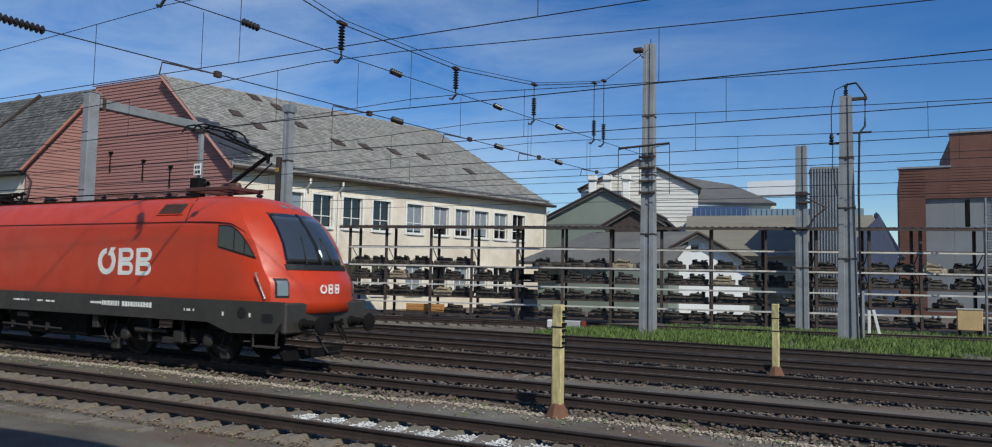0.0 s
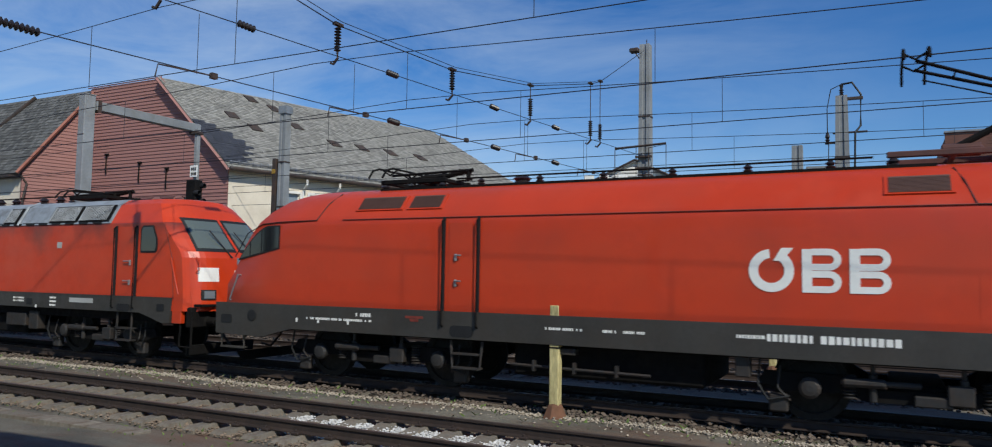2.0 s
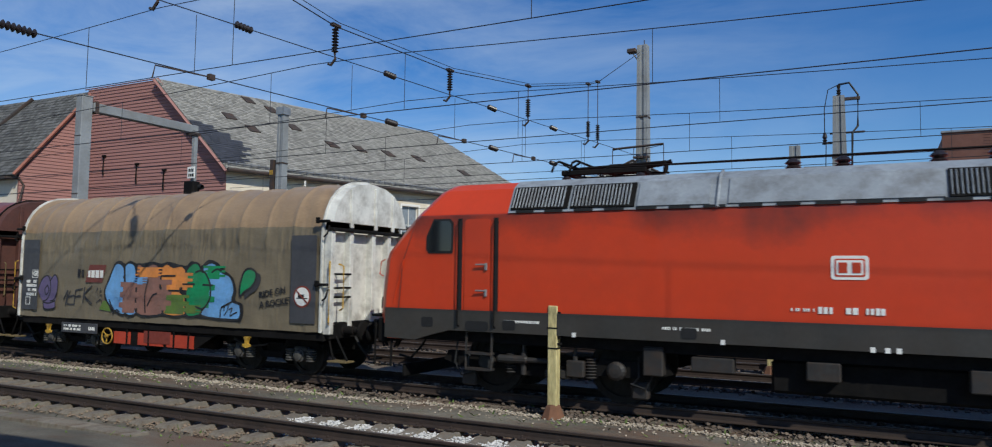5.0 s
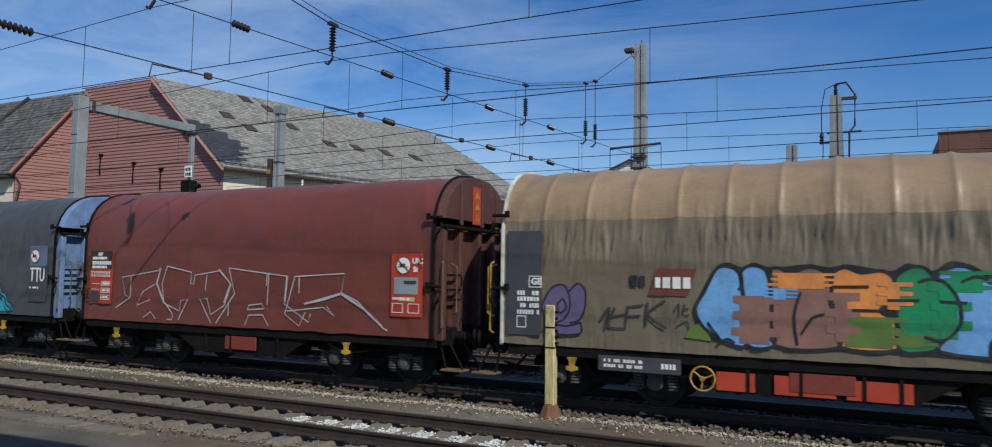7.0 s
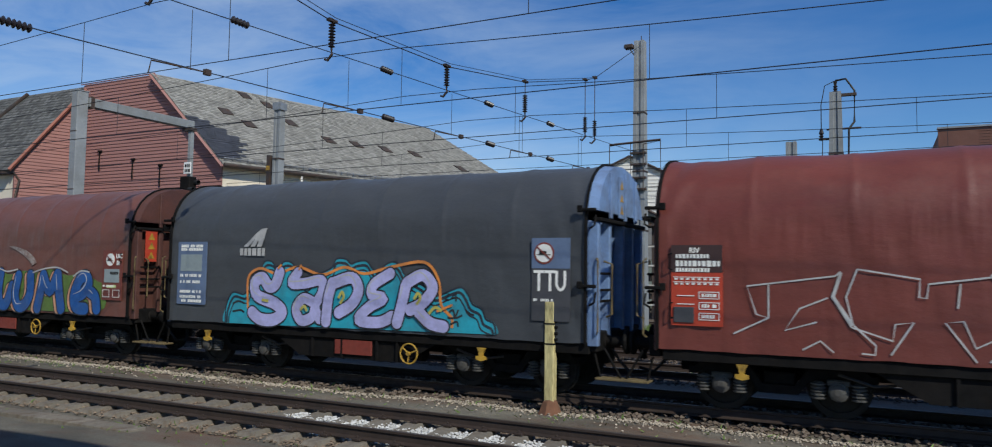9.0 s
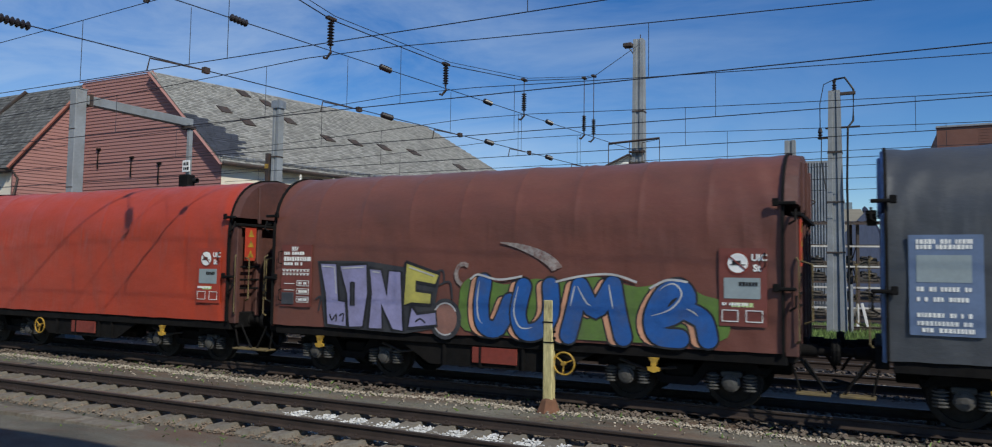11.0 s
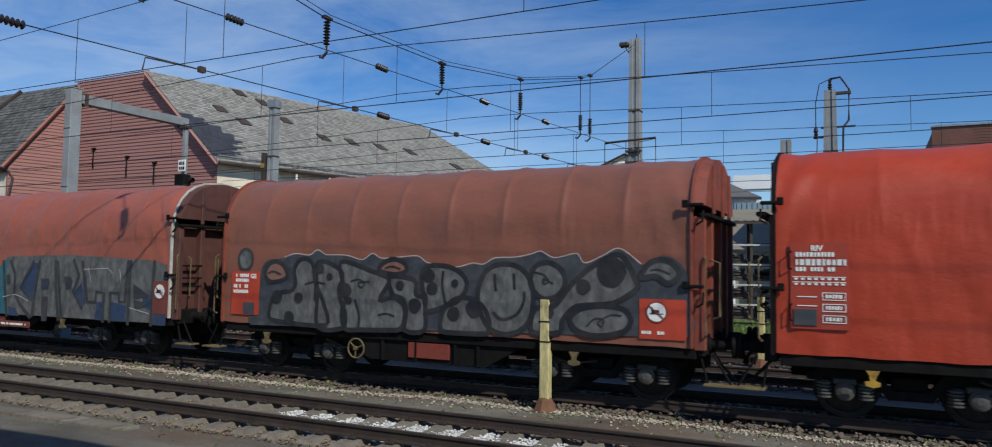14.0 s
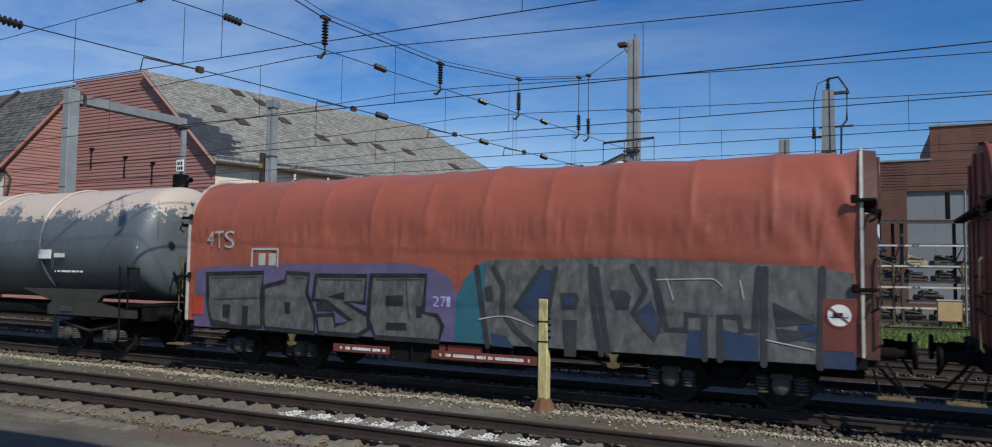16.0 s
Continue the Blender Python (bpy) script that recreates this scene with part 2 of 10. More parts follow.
def box(bm, c, s, bevel=0.0, turn=None, mat=0):
    """A box with centre c and size s, its edges bevelled."""
    m = Matrix.Translation(c) @ (turn or Matrix.Identity(4)) @ Matrix.Diagonal((*s, 1))
    r = bmesh.ops.create_cube(bm, size=1.0, matrix=m)
    vs = r["verts"]
    fs = list({f for v in vs for f in v.link_faces})
    if bevel:
        es = list({e for v in vs for e in v.link_edges})
        q = bmesh.ops.bevel(bm, geom=es, offset=bevel, segments=1, affect="EDGES", profile=0.5)
        fs = q["faces"] + [f for f in fs if f.is_valid]
    if mat:
        for f in fs:
            f.material_index = mat
    return bm


def B(*boxes, bevel=0.0):
    bm = bmesh.new()
    for c, s in boxes:
        box(bm, c, s, bevel)
    return bm


def tube(bm, pts, r, n=6, taper=None, close=False):
    """A round bar along points."""
    pts = [Vector(p) for p in pts]
    rings = []
    for i, p in enumerate(pts):
        a = pts[max(i - 1, 0)]
        b = pts[min(i + 1, len(pts) - 1)]
        d = (b - a).normalized()
        u = d.cross(Vector((0, 0, 1)))
        if u.length < 1e-3:
            u = d.cross(Vector((0, 1, 0)))
        u.normalize()
        v = u.cross(d)
        rr = r if taper is None else r + (taper - r) * i / (len(pts) - 1)
        rings.append([bm.verts.new(p + rr * (math.cos(k * math.tau / n) * u + math.sin(k * math.tau / n) * v)) for k in range(n)])
    for a, b in zip(rings, rings[1:]):
        for k in range(n):
            bm.faces.new((a[k], a[(k + 1) % n], b[(k + 1) % n], b[k]))
    bm.faces.new(rings[0][::-1])
    bm.faces.new(rings[-1])
    return bm


def T(*paths, r=0.03, n=6):
    bm = bmesh.new()
    for p in paths:
        tube(bm, p, r, n)
    return bm


def lathe(bm, prof, n=16, m=Matrix.Identity(4)):
    """Turn (radius, height) points round the z axis, closed at both ends."""
    rings = [[bm.verts.new(m @ Vector((r * math.cos(k * math.tau / n), r * math.sin(k * math.tau / n), h))) for k in range(n)] for r, h in prof]
    for a, b in zip(rings, rings[1:]):
        for k in range(n):
            bm.faces.new((a[k], a[(k + 1) % n], b[(k + 1) % n], b[k]))
    bm.faces.new(rings[0][::-1])
    bm.faces.new(rings[-1])
    return bm


def loft(bm, rings, caps=True, wrap=True, mat=0):
    """Skin closed (wrap) or open rows of points."""
    vs = [[bm.verts.new(p) for p in r] for r in rings]
    for a, b in zip(vs, vs[1:]):
        k = len(a)
        for i in range(k if wrap else k - 1):
            bm.faces.new((a[i], a[(i + 1) % k], b[(i + 1) % k], b[i])).material_index = mat
    if caps and wrap:
        bm.faces.new(vs[0][::-1]).material_index = mat
        bm.faces.new(vs[-1]).material_index = mat
    bmesh.ops.recalc_face_normals(bm, faces=bm.faces)
    return bm


def slab(bm, pts, depth, m=Matrix.Identity(4), mat=0):
    """A flat outline (x, y), thickened by depth along z, placed by m."""
    a = [bm.verts.new(m @ Vector((x, y, 0))) for x, y in pts]
    b = [bm.verts.new(m @ Vector((x, y, depth))) for x, y in pts]
    k = len(a)
    fs = [bm.faces.new(a[::-1]), bm.faces.new(b)]
    for i in range(k):
        fs.append(bm.faces.new((a[i], a[(i + 1) % k], b[(i + 1) % k], b[i])))
    for f in fs:
        f.material_index = mat
    bmesh.ops.recalc_face_normals(bm, faces=fs)
    return bm


# a flat drawing on a vehicle's near side: x along, z up, thickness towards the camera (-y)
SIDE = Matrix(((1, 0, 0, 0), (0, 0, -1, 0), (0, 1, 0, 0), (0, 0, 0, 1)))


def on_side(x, y, z):
    return Matrix.Translation((x, y, z)) @ SIDE


def words(bm, text, size, m, depth=0.004, offset=0.0, spacing=1.0, shear=0.0, mat=0, align="LEFT"):
    cu = bpy.data.curves.new("text", "FONT")
    cu.body, cu.size, cu.offset, cu.extrude = text, size, offset, depth
    cu.space_character, cu.shear, cu.align_x = spacing, shear, align
    cu.resolution_u = 3
    ob = bpy.data.objects.new("text", cu)
    scene.collection.objects.link(ob)
    me = bpy.data.meshes.new_from_object(ob)
    bpy.data.objects.remove(ob)
    bpy.data.curves.remove(cu)
    me.transform(m)
    k = len(bm.faces)
    bm.from_mesh(me)
    bpy.data.meshes.remove(me)
    if mat:
        bm.faces.ensure_lookup_table()
        for f in bm.faces[k:]:
            f.material_index = mat
    return bm


def bars(bm, x0, x1, z, h, y, seed, gap=0.35):
    """A row of plain bars that stands for small lettering."""
    g = random.Random(seed)
    x = x0
    while x < x1:
        w_ = h * g.uniform(0.35, 0.7)
        if g.random() > 0.16:
            box(bm, (min(x + w_ / 2, x1), y, z), (w_, 0.006, h * g.uniform(0.85, 1.0)))
        x += w_ + h * gap * 0.6
    return bm


rnd = random.Random(7)

# ---------- ground ----------
GROUND = -0.27


def ground_height(x, y):
    z = GROUND + 0.05 * (noise.noise(Vector((x * 0.35, y * 0.9, 0.0)))) + 0.02 * noise.noise(Vector((x * 2.1, y * 2.1, 3.0)))
    if y > 28.5 and x > -14:
        z += 0.12 * min(1.0, (y - 28.5) / 2.0) * min(1.0, (x + 14) / 3)
    return z


xs = [-600, -300, -150, -90] + [-60 + 0.5 * i for i in range(145)] + [20, 40, 90, 200, 600]
ys = [-300, -80, -20, 0] + [4 + 0.35 * i for i in range(110)] + [46, 60, 90, 160, 400, 1200]
bm = bmesh.new()
grid = [[bm.verts.new((x, y, ground_height(x, y) if -61 < x < 13 and 3 < y < 43 else GROUND)) for x in xs] for y in ys]
for a, b in zip(grid, grid[1:]):
    for i in range(len(xs) - 1):
        bm.faces.new((a[i], a[i + 1], b[i + 1], b[i]))
ground = part("ground", bm, M_DIRT, smooth=True)
tagged(ground, "grey-brown oily gravel ground between the railway tracks", "ground", kind="structure")


# ---------- railway tracks ----------
RAIL_PROFILE = [(-0.075, -0.172), (0.075, -0.172), (0.075, -0.16), (0.018, -0.135), (0.01, -0.05), (0.036, -0.035), (0.036, -0.006),
                (0.028, 0.0), (-0.028, 0.0), (-0.036, -0.006), (-0.036, -0.035), (-0.01, -0.05), (-0.018, -0.135), (-0.075, -0.16)]


def rail_mesh(length):
    bm = bmesh.new()
    loft(bm, [[(x, y, z) for y, z in RAIL_PROFILE] for x in (-length / 2, length / 2)])
    for f in bm.faces:
        if f.normal.z > 0.9 and f.calc_center_median().z > -0.01:
            f.material_index = 1
    return bm


def sleeper_mesh():
    bm = bmesh.new()
    rings = [[(-0.15, y, -0.42), (0.15, y, -0.42), (0.12, y, z), (-0.12, y, z)] for y, z in
             ((-1.29, -0.235), (-1.2, -0.19), (-0.5, -0.182), (-0.35, -0.215), (0.35, -0.215), (0.5, -0.182), (1.2, -0.19), (1.29, -0.235))]
    return loft(bm, rings)


def fastening_mesh():
    bm = bmesh.new()
    for s in (-1, 1):
        box(bm, (0, s * 0.12, -0.155), (0.14, 0.10, 0.04), 0.008)
        box(bm, (0, s * 0.13, -0.13), (0.035, 0.035, 0.06), 0.006)
    return bm


first_sleeper = first_fix = None
TRACKS = [(9.87, -34, 12, 1), (14.28, -70, 30, 1), (18.6, -48, 14, 2), (22.5, -48, 16, 2), (26.6, -48, 18, 3)]
for y, x0, x1, level in TRACKS:
    tr = thing("railway_track", "railway track of rusty steel rails on concrete sleepers", "railway track", pose((x0 + x1) / 2, y, 0), "parallel tracks", "structure")
    ln = (x1 - x0) + (120 if level > 1 else 60)
    r1 = part("rail", rail_mesh(ln), (M_RAIL, M_RAILTOP), tr, "brown rusty rail with a polished head")
    r1.matrix_basis = pose(0, -0.753, 0)
    twin(r1, pose(0, 0.753, 0))
    n = int((x1 - x0) / 0.62)
    for i in range(n):
        m = pose(-(x1 - x0) / 2 + 0.62 * i + rnd.uniform(-0.02, 0.02), 0, 0.0 if y < 12 else -0.075, 0, 0, rnd.uniform(-1, 1))
        if first_sleeper is None:
            first_sleeper = part("sleeper", sleeper_mesh(), M_SLEEPER, tr)
            first_sleeper.matrix_basis = m
        else:
            twin(first_sleeper, m, tr)
        if level == 1 and y < 12:
            for s in (-0.753, 0.753):
                q = m @ pose(0, s, 0)
                if first_fix is None:
                    first_fix = part("rail_fastening", fastening_mesh(), M_RAIL, tr)
                    first_fix.matrix_basis = q
                else:
                    twin(first_fix, q, tr)
far = thing("railway_track", "siding track of rusty rails beside the storage racks", "railway track", pose(-12, 34.6, 0, 0, 0, 11.2), "parallel tracks", "structure")
q = part("rail", rail_mesh(110), (M_RAIL, M_RAILTOP), far)
q.matrix_basis = pose(0, -0.753, 0)
twin(q, pose(0, 0.753, 0))
for i in range(100):
    twin(first_sleeper, pose(-32 + 0.65 * i, 0, 0), far)


# ---------- oily track beds between the rails, also coloured dark to deepen the train's shade ---
M_BED_SHADED = pbr("oily_track_bed", lin(50, 42, 36), 0.95, vary=0.35, size=0.8, fine=45, bump=1.0, bump_size=40, dirt=lin(78, 60, 46), dirt_amount=0.5, dirt_size=0.7)
for y0 in (14.28, 18.6, 22.5, 26.6):
    bm = bmesh.new()
    rows_ = []
    for x in [-60 + 0.5 * i for i in range(145)]:
        w_ = 1.02 + 0.1 * noise.noise(Vector((x * 0.8, y0, 2.0)))
        rows_.append([bm.verts.new((x, y0 + v * w_, ground_height(x, y0 + v * w_) + (0.02 if abs(v) < 0.99 else -0.03))) for v in (-1, -0.7, -0.35, 0, 0.35, 0.7, 1)])
    for a, b in zip(rows_, rows_[1:]):
        for i in range(6):
            bm.faces.new((a[i], b[i], b[i + 1], a[i + 1]))
    tagged(part("track_bed", bm, M_BED_SHADED, smooth=True), "oil-stained gravel bed between the rails, darkened to deepen the train's shade", "ground", kind="structure")

# ---------- crushed stone beside the sleepers ----------
def stones(name, label, spots, lo, hi, material):
    verts, faces = [], []
    for x, y, z in spots:
        r = rnd.uniform(lo, hi)
        k = len(verts)
        for c in ((1, 0, 0), (-1, 0, 0), (0, 1, 0), (0, -1, 0), (0, 0, 1), (0, 0, -1), (0.6, 0.6, 0.6), (-0.6, -0.5, 0.6)):
            verts.append((x + c[0] * r * rnd.uniform(0.7, 1.3), y + c[1] * r * rnd.uniform(0.7, 1.3), z + c[2] * r * rnd.uniform(0.5, 1.0)))
        for f in ((0, 2, 6), (2, 4, 6), (4, 0, 6), (2, 1, 4), (1, 3, 7), (3, 4, 7), (4, 1, 7), (3, 0, 4), (2, 0, 5), (1, 2, 5), (3, 1, 5), (0, 3, 5)):
            faces.append(tuple(k + i for i in f))
    me = bpy.data.meshes.new(name)
    me.from_pydata(verts, [], faces)
    me.materials.append(material)
    return tagged(new(name, me), label, "gravel", kind="stuff")


def strip(n, x0, x1, y, spread):
    out = []
    for i in range(n):
        x, yy = rnd.uniform(x0, x1), y + rnd.gauss(0, spread)
        out.append((x, yy, ground_height(x, yy) + rnd.uniform(-0.01, 0.035)))
    return out


stones("ballast_stones", "pale crushed stone along the edge of the track", strip(9500, -40, 8, 12.8, 0.075) + strip(900, -40, 8, 12.55, 0.25), 0.012, 0.03, M_STONE)
stones("ballast_stones", "pale crushed stone along the sleeper ends", strip(3500, -40, 8, 16.15, 0.16) + strip(2500, -40, 8, 20.3, 0.18), 0.025, 0.055, M_STONE)
stones("ballast_stones", "fresh white crushed stone between the rails", [(x, 9.87 + rnd.uniform(-0.62, 0.62), -0.27 + rnd.uniform(0, 0.05)) for x in
       [rnd.uniform(-9.2, -4.0) for _ in range(5200)]], 0.012, 0.03, pbr("white_limestone", lin(190, 188, 184), 0.9, vary=0.1, island=0.25))
stones("ballast_stones", "brown old ballast of the near track", [(rnd.uniform(-34, 6), 9.87 + rnd.choice((-1, 1)) * rnd.uniform(0.85, 1.35), -0.27 + rnd.uniform(0, 0.045)) for _ in range(9000)]
       + [(rnd.uniform(-34, -9.2), 9.87 + rnd.uniform(-0.6, 0.6), -0.29 + rnd.uniform(0, 0.04)) for _ in range(5500)], 0.012, 0.03, pbr("brown_ballast", lin(118, 102, 86), 0.95, vary=0.15, island=0.3))
stones("ballast_stones", "dark oily ballast between the rails", [(rnd.uniform(-40, 8), 14.28 + rnd.uniform(-1.3, 1.3), -0.26 + rnd.uniform(0, 0.05)) for _ in range(9000)]
       + [(rnd.uniform(-40, 8), rnd.choice((18.6, 22.5)) + rnd.uniform(-1.2, 1.2), -0.26 + rnd.uniform(0, 0.05)) for _ in range(7000)], 0.025, 0.055, pbr("dark_ballast", lin(92, 80, 70), 0.95, vary=0.15, island=0.35))

# ---------- buildings ----------
def place(o, ax):
    """A frame with origin o and x axis along ax in plan."""
    return Matrix.Translation(o) @ pose(0, 0, 0, 0, 0, math.degrees(math.atan2(ax[1], ax[0])))


# the large workshop: long rendered wall, boarded gable and slate roof
U = Vector((0.278, 0.9606, 0.0))
CORNER = Vector((-33.83, 31.68, 0.0))
EAVE, RIDGE = 8.3, 14.25
WLEN = 28.63
workshop = thing("workshop_building", "long cream workshop with red boarded gable and large grey slate roof", "building", kind="structure")
wall_m = place(CORNER, U)
WINDOWS = [(3.2, 4.75), (5.48, 6.95), (7.79, 9.31), (10.22, 11.69), (13.2, 14.7), (15.74, 17.2), (17.91, 19.38), (19.95, 21.45), (22.15, 23.67), (24.3, 25.8)]


def window_wall(length, height, thick, holes):
    """A wall along x from 0, its outer face at y = 0 and its body behind it (+y), with openings that go through."""
    bm = bmesh.new()
    gx = sorted({0.0, length, *[h[0] for h in holes], *[h[1] for h in holes]})
    gz = sorted({-0.4, height, *[h[2] for h in holes], *[h[3] for h in holes]})
    for a, b in zip(gx, gx[1:]):
        for c, e in zip(gz, gz[1:]):
            cx, cz = (a + b) / 2, (c + e) / 2
            if not any(h[0] < cx < h[1] and h[2] < cz < h[3] for h in holes):
                box(bm, (cx, thick / 2, cz), (b - a, thick, e - c))
    bmesh.ops.remove_doubles(bm, verts=bm.verts, dist=0.001)
    return bm


holes = [(a, b, 5.15, 7.15) for a, b in WINDOWS] + [(a, b, 0.8, 2.8) for a, b in WINDOWS[2:]]
w = part("wall", window_wall(WLEN, EAVE, 0.4, holes), M_RENDER, workshop, "cream rendered wall with two rows of windows")
w.matrix_basis = wall_m
for i, (a, b, c, e) in enumerate(holes):
    win = part("window", B(((a - 0.09, -0.02, (c + e) / 2), (0.16, 0.1, e - c + 0.34)), ((b + 0.09, -0.02, (c + e) / 2), (0.16, 0.1, e - c + 0.34)),
                           (((a + b) / 2, -0.02, e + 0.09), (b - a, 0.1, 0.16)), (((a + b) / 2, -0.05, c - 0.09), (b - a, 0.16, 0.16))), M_TRIM, workshop, "window with a wide white surround")
    win.matrix_basis = wall_m
    blind = i in (0, 4, 5, 6, 7, 8, 12, 14, 15)
    g = part("pane", B((((a + b) / 2, 0.2, (c + e) / 2), (b - a, 0.02, e - c))), M_GLASS, win)
    if blind:
        drop = (0.75, 0.8, 0.95, 0.6, 0.92)[i % 5]
        part("blind", B((((a + b) / 2, 0.17, e - (e - c) * drop / 2), (b - a - 0.06, 0.02, (e - c) * drop))), M_BLIND, win, "lowered pale grey blind")
    part("window_frame", B(((a + 0.03, 0.15, (c + e) / 2), (0.06, 0.07, e - c)), ((b - 0.03, 0.15, (c + e) / 2), (0.06, 0.07, e - c)),
                           (((a + b) / 2, 0.145, (c + e) / 2), (0.05, 0.06, e - c)), (((a + b) / 2, 0.145, c + (e - c) * 0.34), (b - a, 0.06, 0.05))), M_TRIM, win)


def shingled(bm, corners, cols, rows, lift=0.03, mat=0, keep=None):
    """Overlapping shingles over a quad: corners are bottom left, bottom right, top right, top left."""
    p0, p1, p2, p3 = [Vector(c) for c in corners]
    nrm = (p1 - p0).cross(p3 - p0).normalized()

    def at(s, t):
        return (p0 * (1 - s) + p1 * s) * (1 - t) + (p3 * (1 - s) + p2 * s) * t
    for r in range(rows):
        for c in range(cols):
            off = 0.5 * (r % 2)
            s0, s1 = max(0, (c + off - 0.5) / cols), min(1, (c + 0.94 + off - 0.5) / cols)
            if s1 <= s0:
                continue
            t0, t1 = r / rows, min(1.0, (r + 1.15) / rows)
            k = rnd.uniform(0.6, 1.25)
            lo = nrm * lift * k
            jit = rnd.uniform(-0.12, 0.0) / rows
            v = [bm.verts.new(q) for q in (at(s0, t0 + jit) + lo, at(s1, t0 + jit) + lo, at(s1, t1), at(s0, t1), at(s0, t0 + jit), at(s1, t0 + jit))]
            f1 = bm.faces.new(v[:4])
            f2 = bm.faces.new((v[4], v[5], v[1], v[0]))
            f1.material_index = f2.material_index = mat
    return bm


def outline_roof(bm, corners, thick=0.18, mat=0):
    p = [Vector(c) for c in corners]
    nrm = (p[1] - p[0]).cross(p[-1] - p[0]).normalized()
    a = [bm.verts.new(q) for q in p]
    b = [bm.verts.new(q - nrm * thick) for q in p]
    fs = [bm.faces.new(a), bm.faces.new(b[::-1])]
    for i in range(len(p)):
        fs.append(bm.faces.new((a[i], b[i], b[(i + 1) % len(p)], a[(i + 1) % len(p)])))
    for f in fs:
        f.material_index = mat
    return bm


N_OUT = Vector((U.y, -U.x, 0))
eave_a = CORNER + N_OUT * 0.55 - U * 0.25 + Vector((0, 0, EAVE - 0.1))
eave_b = CORNER + U * (WLEN + 0.5) + N_OUT * 0.55 + Vector((0, 0, EAVE - 0.1))
rid_a = Vector((-39.95, 31.4, RIDGE))
rid_b = Vector((-33.6, 53.5, RIDGE))
back_a, back_b = rid_a * 2 - eave_a, rid_b * 2 - eave_b
back_a.z = back_b.z = EAVE - 0.1
bm = bmesh.new()
outline_roof(bm, [eave_a, eave_b, rid_b, rid_a])
outline_roof(bm, [rid_a + U * 1.5, rid_b, back_b + U * 6, back_a + U * 1.5])
outline_roof(bm, [eave_b, back_b + U * 6, rid_b])
part("roof", bm, M_SLATE, workshop, "large grey slate roof")
bm = bmesh.new()
shingled(bm, [eave_a + Vector((0, 0, 0.02)), eave_b + Vector((0, 0, 0.02)), rid_b + Vector((0, 0, 0.02)), rid_a + Vector((0, 0, 0.02))], 92, 46)
tagged(part("shingle_rows", bm, M_SLATE, workshop, "rows of overlapping grey slates"), kind="stuff")
# dark patch of newer slates along the verge
bm = bmesh.new()


def on_roof(s, t, up=0.06):
    q = (eave_a * (1 - s) + eave_b * s) * (1 - t) + (rid_a * (1 - s) + rid_b * s) * t
    return q + (eave_b - eave_a).cross(rid_a - eave_a).normalized() * up


for r in range(19):
    t0, t1 = 0.06 + 0.024 * r, 0.06 + 0.024 * (r + 1.15)
    wide = 0.012 + (0.075 if r < 16 else 0.05) * (1 - abs(r - 9) / 14) + 0.01 * (r % 3)
    for c in range(5):
        s0, s1 = wide * c / 5, wide * (c + 0.95) / 5
        vs = [bm.verts.new(p) for p in (on_roof(s0, t0, 0.085), on_roof(s1, t0, 0.085), on_roof(s1, t1, 0.055), on_roof(s0, t1, 0.055))]
        bm.faces.new(vs)
part("slate_patch", bm, M_SLATE_NEW, workshop, "patch of darker newer slates")
# roof windows
for s, t in ((0.115, 0.62), (0.15, 0.5), (0.3, 0.62), (0.37, 0.46), (0.46, 0.46), (0.56, 0.46), (0.67, 0.46), (0.8, 0.34), (0.24, 0.9), (0.29, 0.82)):
    a, b, c, e = on_roof(s, t, 0.1), on_roof(s + 0.028, t, 0.1), on_roof(s + 0.028, t + 0.07, 0.1), on_roof(s, t + 0.07, 0.1)
    bm = bmesh.new()
    outline_roof(bm, [a, b, c, e], 0.14)
    part("roof_hatch", bm, M_STEELDARK, workshop, "small dark roof hatch")
bm = bmesh.new()
tube(bm, [rid_a - U * 0.06 + Vector((0, 0, -0.12)), eave_a - U * 0.06 + Vector((0, 0, -0.12))], 0.1, 4)
part("verge_board", bm, M_SIDING, workshop, "faded red verge board along the roof edge")
# snow guards, gutter, downpipes
bm = bmesh.new()
for i in range(60):
    s = 0.01 + i / 61
    for t in (0.045,):
        p = on_roof(s, t, 0.05)
        box(bm, p + Vector((0, 0, 0.1)), (0.05, 0.05, 0.26))
tube(bm, [on_roof(0.005, 0.045, 0.22), on_roof(0.995, 0.045, 0.22)], 0.03)
tube(bm, [on_roof(0.005, 0.045, 0.13), on_roof(0.995, 0.045, 0.13)], 0.025)
part("snow_guard", bm, M_GALV, workshop, "long galvanised snow guard rail")
gut = part("gutter", T([eave_a + N_OUT * 0.08, eave_b + N_OUT * 0.08], r=0.11, n=8), M_STEELDARK, workshop, "dark gutter along the eave")
for s in (7.35, 28.3, 4.9):
    p = CORNER + U * s + N_OUT * 0.12
    e = CORNER + U * s + N_OUT * 0.6
    part("downpipe", T([e + Vector((0, 0, EAVE - 0.25)), e + Vector((0, 0, EAVE - 0.55)), p + Vector((0, 0, EAVE - 0.95)), p + Vector((0, 0, -0.2))], r=0.07, n=8), M_TRIM, workshop, "pale downpipe")


